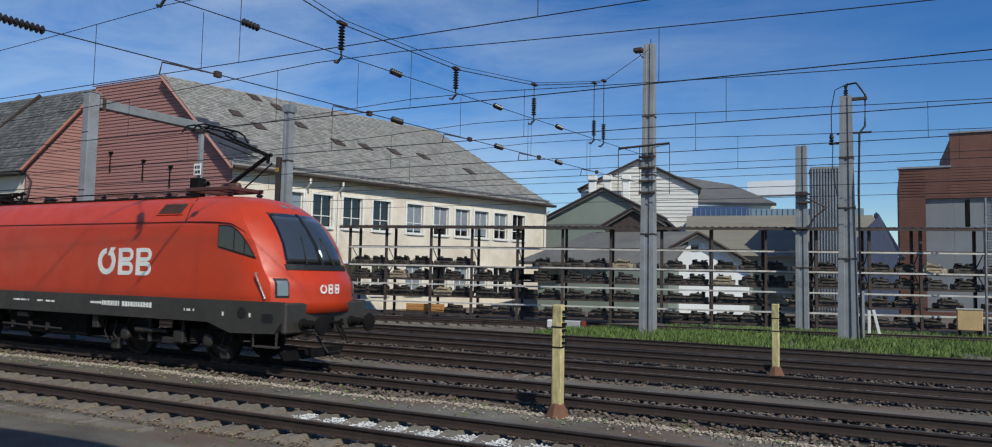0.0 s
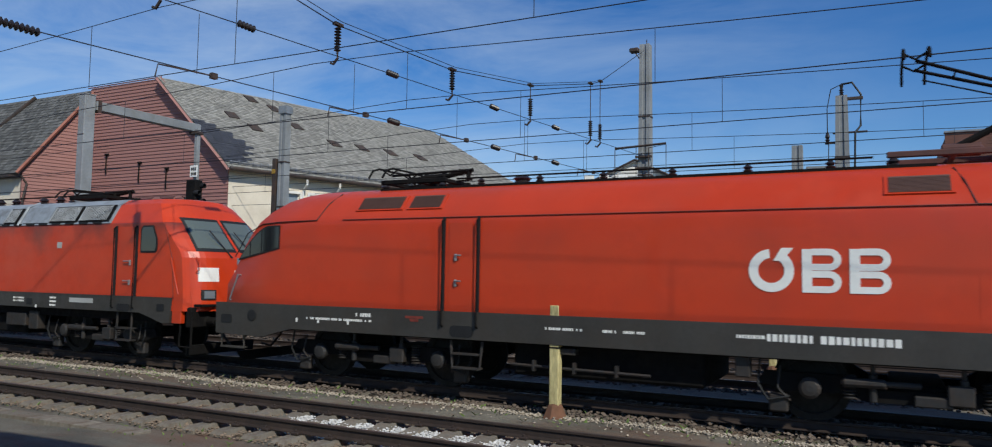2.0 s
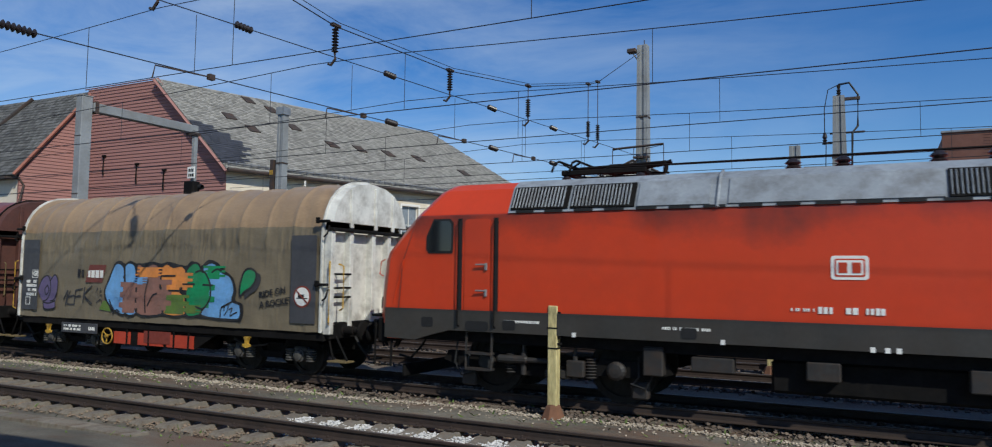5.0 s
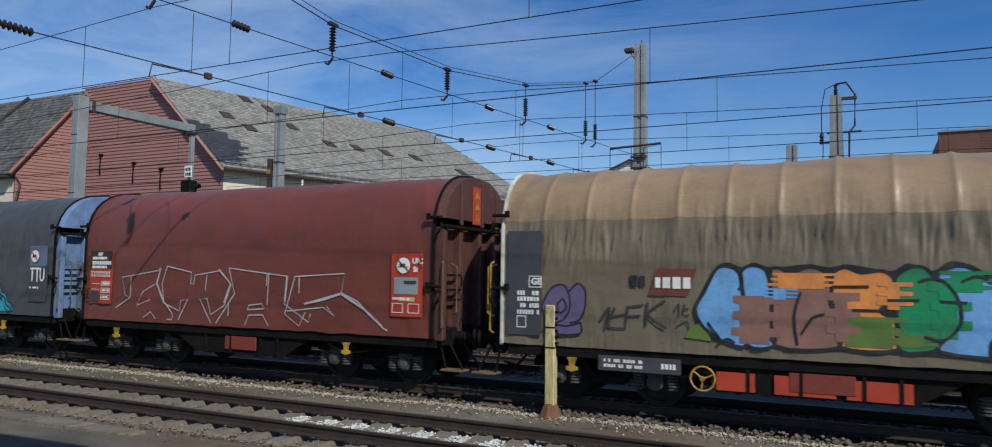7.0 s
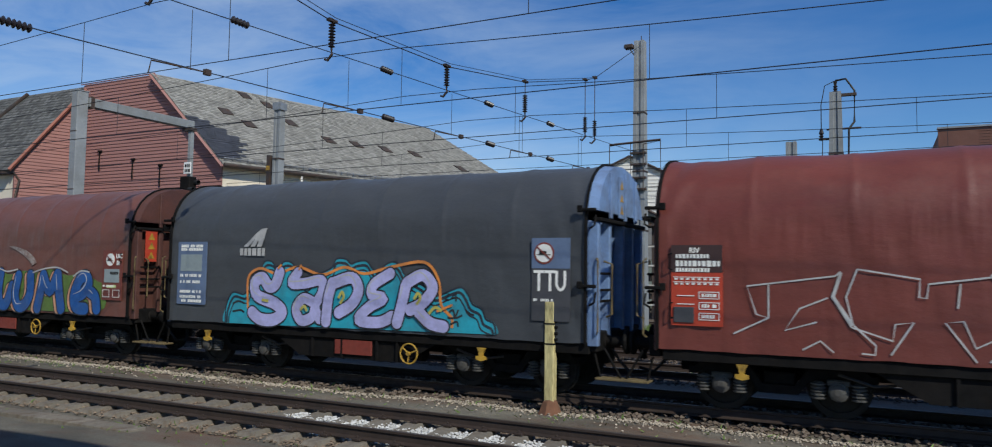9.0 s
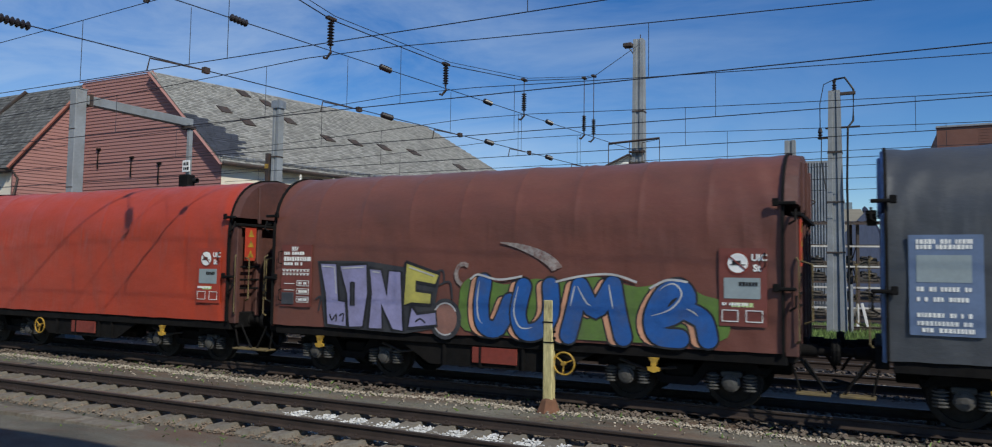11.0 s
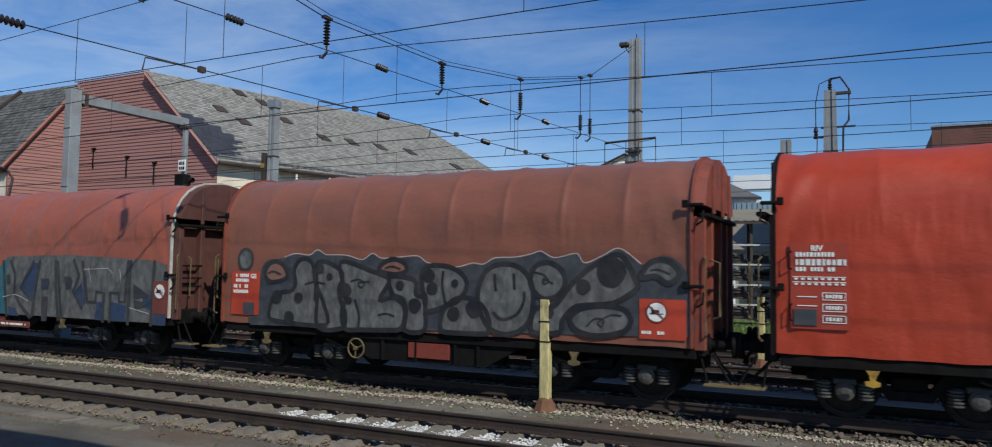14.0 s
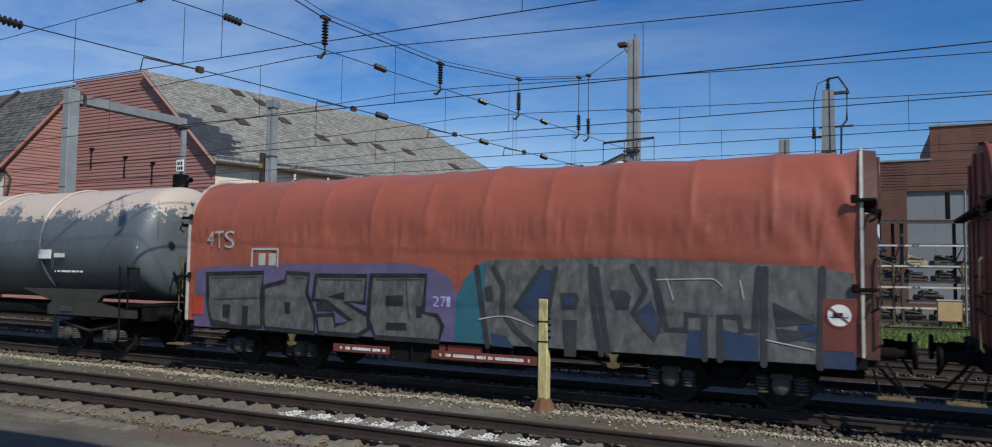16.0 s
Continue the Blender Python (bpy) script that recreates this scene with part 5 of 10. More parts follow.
def hood_ring(k, top=4.4, wide=WIDE, shoulder=3.0, low=1.02):
    """Half-outline of the hood from the near sill over the roof to the far sill: k points of (y, z)."""
    pts = []
    for i in range(k):
        s = i / (k - 1) * 2 - 1
        a = abs(s)
        if a > 0.5:
            y, z = wide, low + (shoulder - low) * (1 - a) / 0.5
        else:
            th = (0.5 - a) / 0.5 * math.pi / 2
            y = wide * math.cos(th) ** 0.66
            z = shoulder + (top - shoulder) * (0.8 * math.sin(th) ** 0.9 + 0.2 * th / (math.pi / 2))
        pts.append((y if s > 0 else -y, z))
    return pts


def hood_mesh(half, bows, sag, wrinkle, seed, top=4.4, wide=WIDE, crease=0.25):
    """The sheet over its bows: the cloth stands proud at the bows, sags between them and wrinkles."""
    nx, k = 400, 57
    rings = []
    base = hood_ring(k, top, wide)
    for i in range(nx):
        x = -half + 2 * half * i / (nx - 1)
        edge = min(1.0, min(x + half, half - x) / 0.25)
        f = ((x + half) / (2 * half) * bows) % 1.0
        bow = 0.55 * abs(math.cos(math.pi * f)) ** 90 + 0.45 * abs(math.cos(math.pi * f)) ** 8
        row = []
        for j, (y, z) in enumerate(base):
            upper = max(0.0, min(1.0, (z - 2.6) / 0.8))
            d = -sag * (1 - bow) * upper
            fold = z - 3.25 + 0.3 * math.sin(math.pi * f) + 0.15 * noise.noise(Vector((x * 0.9, seed, 7.0)))
            d -= 0.55 * sag * math.exp(-(fold / 0.3) ** 2) * math.sin(math.pi * f) ** 2
            if z < 3.3:
                d += 0.5 * wrinkle * edge * noise.noise(Vector((x * 2.2 + 0.9 * z + seed, z * 0.35, seed + 9))) * min(1.0, (3.3 - z) * 2)
            soft_ = wrinkle * (0.35 + 0.65 * upper)
            d += soft_ * edge * (noise.noise(Vector((x * 0.8 + seed, z * 1.3, seed))) + 0.5 * (1 - 0.85 * upper) * noise.noise(Vector((x * 3.2 + seed, z * 1.5 + x * 0.8, seed + 4))))
            d += 0.4 * (1 - 0.9 * upper) * soft_ * edge * noise.noise(Vector((x * 7 + seed, z * 2.0 + y, seed)))
            # creases drawn tight between the bows: slanting under the shoulder, upright on the wall
            lean_ = 2.2 * math.cos(math.pi * f) * (z - 3.2)
            ridge = 1 - abs(noise.noise(Vector(((x + lean_) * 2.6 + seed, z * 0.55, seed + 2))))
            ridge2 = 1 - abs(noise.noise(Vector(((x - 0.7 * lean_) * 5.0, z * 0.8 + 3, seed + 6))))
            band = math.exp(-((z - 3.1) / 0.38) ** 2) + (0.25 if z < 3.1 else 0.0)
            d += wrinkle * crease * edge * band * (0.9 * max(0.0, ridge - 0.82) / 0.18 + 0.5 * max(0.0, ridge2 - 0.84) / 0.16 - 0.4)
            # drawn folds towards the corners of the hood
            near = max(0.0, 1 - min(x + half, half - x) / 0.9)
            d += 0.6 * wrinkle * near * math.sin(9 * (min(x + half, half - x) * 1.2 + (3.3 - z) * 0.55)) * edge
            if z < 3.0:
                d = min(d, 0.006)
            n = Vector((0, y * (1.0 if z < 3.0 else 0.7), max(0.0, z - 2.9) * 1.2)).normalized()
            zz = z
            if z < 1.05:
                zz += 0.02 * noise.noise(Vector((x * 2.0, seed, 1.0)))
            row.append((x, y + n.y * d, zz + n.z * d))
        rings.append(row)
    bm = bmesh.new()
    loft(bm, rings, caps=False, wrap=False)
    return bm


def wagon(x0, label, cover, end_mat, frame_mat, bows=8, sag=0.012, wrinkle=0.012, seed=1.0, half=HALF, wheel_mat=M_YELLOW, left=0.12, rail_mat=M_STEP, pivot=3.5, top=4.4, crown=None, crown_z=3.28, hooks=(-4.0, 3.2), wheel_x=-2.2, edge_mat=None, crease=0.25):
    """A four-axle flat wagon under a telescopic sheet hood."""
    v = vehicle("coil_wagon", label, "freight wagon", x0)
    bm = hood_mesh(half, bows, sag, wrinkle * 1.6, seed, top, crease=crease)
    for q in bm.verts:
        q.co.x -= left * (half - q.co.x) / (2 * half)
    full = half
    # a crown colour paints the sunlit upper slope of the hood paler
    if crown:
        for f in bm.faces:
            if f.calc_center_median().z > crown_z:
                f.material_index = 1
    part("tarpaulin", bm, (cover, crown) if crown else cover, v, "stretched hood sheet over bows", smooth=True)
    # end walls: plate, ribs, and the bow at the edge of the sheet
    ring = hood_ring(31, top, WIDE + 0.03)
    edge = hood_ring(31, top + 0.035, WIDE + 0.05)
    for s in (-1, 1):
        half = full + (left if s < 0 else 0.0)
        depth = 0.1 if s < 0 else 0.3
        cap = [(y, z) for y, z in ring if z > 3.27]
        slim = [(y * 0.975, z - 0.03 if z > 3.4 else z) for y, z in cap]
        deep = 0.22 if s > 0 else 0.06
        bm = loft(bmesh.new(), [[(s * (half - 0.02), y, z) for y, z in cap], [(s * (half + deep), y, z) for y, z in slim]])
        e = part("end_cap", bm, end_mat, v, "arched steel cap over the end wall")
        for yy in (-0.78, 0.12, 0.8):
            tops = max(z for y, z in ring if abs(y) >= abs(yy)) - 0.07
            part("cap_rib", B(((s * (half + deep + 0.02), yy, (3.3 + tops) / 2), (0.06, 0.09, tops - 3.3)), bevel=0.012), end_mat, e)
        part("cap_bar", B(((s * (half + 0.2), 0, 3.25), (0.16, 2.9, 0.07)), bevel=0.012), M_UNDER, e, "dark locking bar under the cap")
        e = part("end_wall", B(((s * (half + 0.01), 0, 2.14), (0.08, 2.84, 2.2)), bevel=0.01), end_mat, v, "ribbed steel end wall")
        for yy in (-1.36, -0.72, 0.1, 0.72, 1.36):
            part("column", B(((s * (half + 0.02 + deep * 0.45), yy, 2.1), (0.9 * deep, 0.13, 2.24)), bevel=0.014), end_mat, e, "upright end column")
        for zz in (2.28, 1.98, 1.78):
            part("rung", B(((s * (half + 0.2), -1.02, zz), (0.05, 0.6, 0.045)), bevel=0.008), M_UNDER, e, "dark step rung")
        bm = bmesh.new()
        loft(bm, [[(s * half - 0.022, y, z) for y, z in edge], [(s * half + 0.022, y, z) for y, z in edge]], caps=False, wrap=False)
        loft(bm, [[(s * half + 0.022, y, z) for y, z in edge], [(s * half + 0.022, y * 0.96, 1.0 + (z - 1.0) * 0.975) for y, z in edge]], caps=False, wrap=False)
        part("end_bow", bm, edge_mat or frame_mat, v, "steel bow along the edge of the hood")
        for zz in (3.42, 2.05):
            bm = bmesh.new()
            box(bm, (s * (half + 0.06), -WIDE - 0.06, zz), (0.3, 0.07, 0.06), 0.015)
            box(bm, (s * (half - 0.1), -WIDE - 0.07, zz + 0.02), (0.1, 0.05, 0.13), 0.012)
            tube(bm, [(s * (half + 0.2), -WIDE - 0.05, zz - 0.1), (s * (half + 0.2), -WIDE - 0.12, zz - 0.28), (s * (half + 0.1), -WIDE - 0.1, zz - 0.34)], 0.02)
            part("hood_latch", bm, M_UNDER, v, "dark locking latch of the hood")
        bm = bmesh.new()
        tube(bm, [(s * (half + 0.3), -1.2, 1.5), (s * (half + 0.42), -1.25, 1.55), (s * (half + 0.42), -1.25, 2.45), (s * (half + 0.25), -1.2, 2.5)], 0.02)
        tube(bm, [(s * (half + 0.2), -1.44, 1.2), (s * (half + 0.24), -1.5, 1.25), (s * (half + 0.24), -1.5, 2.5), (s * (half + 0.2), -1.44, 2.55)], 0.018)
        part("grab_rail", bm, rail_mat, v, "bent grab rail on the end wall")
        bm = bmesh.new()
        box(bm, (s * (half + 0.42), -1.28, 0.42), (0.5, 0.3, 0.04), 0.008)
        part("step", bm, M_STEP, v, "worn tan shunter's step")
        bm = bmesh.new()
        tube(bm, [(s * (half + 0.22), -1.28, 0.44), (s * (half + 0.12), -1.3, 0.85)], 0.022)
        tube(bm, [(s * (half + 0.6), -1.28, 0.44), (s * (half + 0.3), -1.3, 0.95)], 0.022)
        box(bm, (s * (half + 0.08), 0, 1.05), (0.2, 2.7, 0.36), 0.02)
        part("headstock", bm, M_UNDER, v, "dark headstock")
        buffers(v, s * (half + 0.14), s)
    half = full
    # underframe
    bm = bmesh.new()
    box(bm, (0, -WIDE + 0.09, 0.93), (2 * half + 0.1, 0.1, 0.2), 0.012)
    box(bm, (0, WIDE - 0.06, 0.93), (2 * half + 0.1, 0.1, 0.2), 0.012)
    box(bm, (0, 0, 0.98), (2 * half, 2.7, 0.08))
    box(bm, (0, 0, 0.75), (2 * half, 0.5, 0.4), 0.02)
    for i in range(9):
        box(bm, (-half + 0.6 + i * (2 * half - 1.2) / 8, 0, 0.88), (0.1, 2.6, 0.16))
    part("underframe", bm, M_UNDER, v, "dark steel underframe")
    bm = bmesh.new()
    slab(bm, [(-2.1, 0.84), (2.1, 0.84), (1.35, 0.42), (-1.35, 0.42)], 0.05, on_side(0, -1.3, 0))
    for xx in (-1.0, -0.2, 0.7, 1.2):
        box(bm, (xx, -1.34, 0.62), (0.05, 0.12, 0.4))
    tr = part("truss", bm, M_UNDER, v, "trapezoid side truss under the sill")
    part("data_plate", B(((0.1, -1.38, 0.66), (0.95, 0.03, 0.3)), bevel=0.006), M_RUSTRED, v, "small painted data plate")
    for a, b, c in ((-0.8, 1.3, 0.6), (1.1, 1.0, 0.55)):
        part("brake_cylinder", lathe(bmesh.new(), [(0.02, -0.4), (0.16, -0.36), (0.16, 0.36), (0.02, 0.4)], 12, pose(a, -0.7, c, 0, 90, 0)), M_UNDER, v)
    for a in (-2.6, 2.5):
        part("brake_rod", T([(a, -1.2, 0.75), (a + 0.5, -1.2, 0.6), (a + 1.0, -1.15, 0.66)], r=0.025), M_IRON, v)
    # hand wheel
    if wheel_x is not None:
        bm = bmesh.new()
        ring_pts = [(0.2 * math.cos(k * math.tau / 20), 0, 0.2 * math.sin(k * math.tau / 20)) for k in range(21)]
        tube(bm, ring_pts, 0.018, 6)
        for k in range(3):
            a = k * math.tau / 3 + 0.4
            tube(bm, [(0, 0, 0), (0.2 * math.cos(a), 0, 0.2 * math.sin(a))], 0.014, 6)
        lathe(bm, [(0.04, -0.03), (0.04, 0.05)], 8, pose(0, 0, 0, 90, 0, 0))
        part("brake_handwheel", bm, wheel_mat, v, "spoked brake handwheel").matrix_basis = pose(wheel_x, -1.42, 0.62)
        part("brake_spindle", T([(wheel_x, -1.4, 0.62), (wheel_x, -1.0, 0.62)], r=0.025), M_UNDER, v)
    for xx in hooks:
        bm = bmesh.new()
        slab(bm, [(-0.09, 0.0), (0.09, 0.0), (0.05, -0.07), (0.03, -0.15), (0.1, -0.17), (0.1, -0.22), (0.0, -0.25), (-0.1, -0.22), (-0.11, -0.16), (-0.04, -0.15), (-0.05, -0.07)], 0.06, on_side(xx, -WIDE - 0.02, 0.84))
        part("rope_hook", bm, M_STEP if wheel_mat == M_STEP else M_YELLOW, v, "yellow rope hook")
    for s in (-1, 1):
        freight_bogie(v, s * pivot)
    return v


def cloth(name, c, dirt, amount=0.5, size=1.2, rough=0.5):
    c, dirt = tuple(0.9 * q for q in c), tuple(0.9 * q for q in dirt)
    return pbr(name, c, rough, vary=0.12, size=1.4, fine=20, bump=0.6, bump_size=3.2, dirt=dirt, dirt_amount=amount, dirt_size=size, stretch=(0.7, 1, 1.3), sheen=0.07)


M_BEIGE = cloth("grey_brown_sheet", lin(122, 110, 89), lin(96, 86, 70), 0.6)
# lit copy of the beige sheet: sunlight on the roof slope put into the colour
M_BEIGE_LIT = cloth("sun_bleached_sheet", lin(158, 132, 102), lin(120, 98, 76), 0.6, 0.7)
M_MAROON = cloth("maroon_sheet", lin(116, 56, 46), lin(88, 46, 40), 0.4)
M_CHAR = cloth("charcoal_sheet", lin(68, 70, 74), lin(54, 55, 58), 0.4)
M_BROWN = cloth("brown_sheet", lin(112, 66, 54), lin(82, 56, 49), 0.5)
M_ORANGE = cloth("orange_red_sheet", lin(174, 58, 28), lin(146, 50, 30), 0.18)
M_RUST = cloth("faded_rust_sheet", lin(136, 82, 64), lin(100, 68, 58), 0.5)
M_RUST2 = cloth("faded_orange_sheet", lin(160, 84, 64), lin(128, 74, 60), 0.4)
M_ENDGREY = pbr("dark_grey_steel_end", lin(70, 66, 66), 0.6, vary=0.2, size=0.5, dirt=lin(60, 50, 46), dirt_amount=0.6, dirt_size=0.4)
M_ENDWHITE = pbr("dirty_white_end", lin(214, 212, 204), 0.6, vary=0.1, size=0.5, dirt=lin(120, 112, 100), dirt_amount=0.6, dirt_size=0.4)
M_ENDBLUE = pbr("faded_blue_end", lin(112, 138, 178), 0.6, vary=0.12, size=0.5, dirt=lin(84, 84, 92), dirt_amount=0.6, dirt_size=0.4)
M_ENDBROWN = pbr("brown_steel_end", lin(88, 54, 46), 0.65, vary=0.18, size=0.5, dirt=lin(70, 48, 44), dirt_amount=0.6, dirt_size=0.4)
M_ENDRUST = pbr("rust_red_end", lin(132, 64, 48), 0.65, vary=0.16, size=0.5, dirt=lin(86, 54, 46), dirt_amount=0.6, dirt_size=0.4)

wag_a = wagon(-55.88, "beige sheeted coil wagon with white ends and colourful graffiti", M_BEIGE, M_ENDWHITE, M_UNDER, 13, 0.035, 0.028, 1.0, left=0.15, rail_mat=M_YELLOW, crown=M_BEIGE_LIT, crown_z=3.3, wheel_x=-1.72, edge_mat=M_ENDWHITE, crease=1.0)
wag_b = wagon(-68.11, "maroon sheeted coil wagon with thin white graffiti outlines", M_MAROON, M_ENDBROWN, M_UNDER, 7, 0.018, 0.022, 5.0, wheel_x=None)
wag_c = wagon(-80.07, "charcoal sheeted coil wagon with blue ends and lilac graffiti", M_CHAR, M_ENDBLUE, M_UNDER, 7, 0.022, 0.02, 9.0, wheel_x=1.51)
wag_d = wagon(-92.2, "brown sheeted coil wagon with blue and lilac graffiti", M_BROWN, M_ENDBROWN, M_UNDER, 9, 0.018, 0.016, 13.0, wheel_x=1.53)
wag_e = wagon(-104.23, "bright orange-red sheeted coil wagon without graffiti", M_ORANGE, M_ENDBROWN, M_UNDER, 7, 0.014, 0.024, 17.0, wheel_x=-1.67)
wag_f = wagon(-116.2, "faded rust sheeted coil wagon with grey bubble graffiti", M_RUST, M_ENDRUST, M_ENDBROWN, 9, 0.034, 0.016, 21.0, wheel_mat=M_STEP, edge_mat=M_ENDRUST, wheel_x=-1.64)
wag_g = wagon(-130.45, "long faded orange sheeted wagon with grey block graffiti", M_RUST2, M_ENDBROWN, M_UNDER, 11, 0.032, 0.03, 25.0, wheel_mat=M_STEP, half=7.12, pivot=5.0, edge_mat=M_STEELPALE, crease=0.6, wheel_x=None)


# ---------- locomotives ----------
def curve_at(table, z):
    for (a, va), (b, vb) in zip(table, table[1:]):
        if z <= b:
            f = max(0.0, (z - a) / (b - a))
            return va + (vb - va) * f
    return table[-1][1]


class Shell:
    """A body as a stack of plan outlines: reach along x and half-width by height, with bowed ends."""

    def __init__(self, reach, width, bulge, power, tail=0.0):
        self.reach, self.width, self.bulge, self.power, self.tail = reach, width, bulge, power, tail

    def x(self, y, z):
        w = curve_at(self.width, z)
        return curve_at(self.reach, z) - self.bulge * min(1.0, abs(y) / w) ** self.power

    def w(self, z):
        return curve_at(self.width, z)

    def mesh(self, levels):
        rings = []
        for z in levels:
            w = self.w(z)
            f = [math.sin(k / 12 * math.pi / 2) for k in range(-12, 13)]
            end = [(self.x(w * q, z), w * q) for q in f]
            sx = end[0][0]
            side = [(sx * (1 - 2 * k / 14), w) for k in range(1, 14)]
            ring = end + side + [(-x, -y) for x, y in end] + [(-x, -y) for x, y in side]
            rings.append([(x if x > 0 else x * (1 + self.tail / abs(sx)), y, z) for x, y in ring])
        bm = bmesh.new()
        loft(bm, rings)
        return bm

    def front(self, y0, y1, z0, z1, out, end=1, ny=10, nz=8, lean=0.0, inset=0.0):
        """A sheet that follows an end of the body; lean narrows it upwards."""
        bm = bmesh.new()
        rows = []
        for j in range(nz + 1):
            z = z0 + (z1 - z0) * j / nz
            rows.append([(end * (self.x(y, z) + out), y, z) for y in [(y0 + (y1 - y0) * i / ny) * (1 - lean * j / nz) for i in range(ny + 1)]])
        back = [[(end * (abs(x) - out - 0.03), y, z) for x, y, z in r] for r in rows]
        a = [[bm.verts.new(p) for p in r] for r in rows]
        for p, q in zip(a, a[1:]):
            for i in range(ny):
                bm.faces.new((p[i], p[i + 1], q[i + 1], q[i]))
        edge = [r[0] for r in rows[::-1]] + rows[0][1:-1] + [r[-1] for r in rows] + rows[-1][1:-1][::-1]
        back_edge = [r[0] for r in back[::-1]] + back[0][1:-1] + [r[-1] for r in back] + back[-1][1:-1][::-1]
        e, g = [bm.verts.new(p) for p in edge], [bm.verts.new(p) for p in back_edge]
        for i in range(len(e)):
            bm.faces.new((e[i], e[(i + 1) % len(e)], g[(i + 1) % len(e)], g[i]))
        bmesh.ops.remove_doubles(bm, verts=bm.verts, dist=0.0005)
        bmesh.ops.recalc_face_normals(bm, faces=bm.faces)
        return bm


def panel(pts, y, depth=0.02):
    """A raised outline (x, z) on the near side."""
    return slab(bmesh.new(), pts, depth, on_side(0, y, 0))


def rect(x0, z0, x1, z1, r=0.0):
    if not r:
        return [(x0, z0), (x1, z0), (x1, z1), (x0, z1)]
    out = []
    for cx, cz, a in ((x1 - r, z0 + r, -90), (x1 - r, z1 - r, 0), (x0 + r, z1 - r, 90), (x0 + r, z0 + r, 180)):
        for k in range(4):
            q = radians(a + 30 * k)
            out.append((cx + r * math.cos(q), cz + r * math.sin(q)))
    return out


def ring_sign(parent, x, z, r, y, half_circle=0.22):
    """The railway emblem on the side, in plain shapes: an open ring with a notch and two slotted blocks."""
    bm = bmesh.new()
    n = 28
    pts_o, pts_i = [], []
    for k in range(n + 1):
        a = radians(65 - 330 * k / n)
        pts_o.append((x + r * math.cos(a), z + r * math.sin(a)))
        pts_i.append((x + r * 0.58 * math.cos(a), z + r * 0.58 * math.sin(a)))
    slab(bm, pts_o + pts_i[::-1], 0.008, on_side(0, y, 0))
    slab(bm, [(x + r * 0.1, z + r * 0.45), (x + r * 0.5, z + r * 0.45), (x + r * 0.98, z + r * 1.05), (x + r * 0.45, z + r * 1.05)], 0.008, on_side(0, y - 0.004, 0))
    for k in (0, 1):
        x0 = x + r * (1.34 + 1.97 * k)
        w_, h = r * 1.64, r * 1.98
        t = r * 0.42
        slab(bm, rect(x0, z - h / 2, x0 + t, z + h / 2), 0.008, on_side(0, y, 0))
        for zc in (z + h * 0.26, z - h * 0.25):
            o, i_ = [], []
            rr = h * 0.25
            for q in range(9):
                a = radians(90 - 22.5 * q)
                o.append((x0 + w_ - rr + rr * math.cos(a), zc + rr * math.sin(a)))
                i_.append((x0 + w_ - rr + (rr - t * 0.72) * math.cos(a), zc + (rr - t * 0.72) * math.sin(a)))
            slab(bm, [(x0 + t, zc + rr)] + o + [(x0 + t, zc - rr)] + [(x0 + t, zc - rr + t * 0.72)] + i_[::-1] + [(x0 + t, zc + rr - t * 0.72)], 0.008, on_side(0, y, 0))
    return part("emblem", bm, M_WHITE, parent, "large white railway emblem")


def handle(x, z, y, w_=0.16):
    bm = bmesh.new()
    box(bm, (x, y - 0.02, z), (0.05, 0.04, 0.14), 0.008)
    tube(bm, [(x, y - 0.05, z + 0.04), (x - w_, y - 0.06, z + 0.04)], 0.018)
    return bm


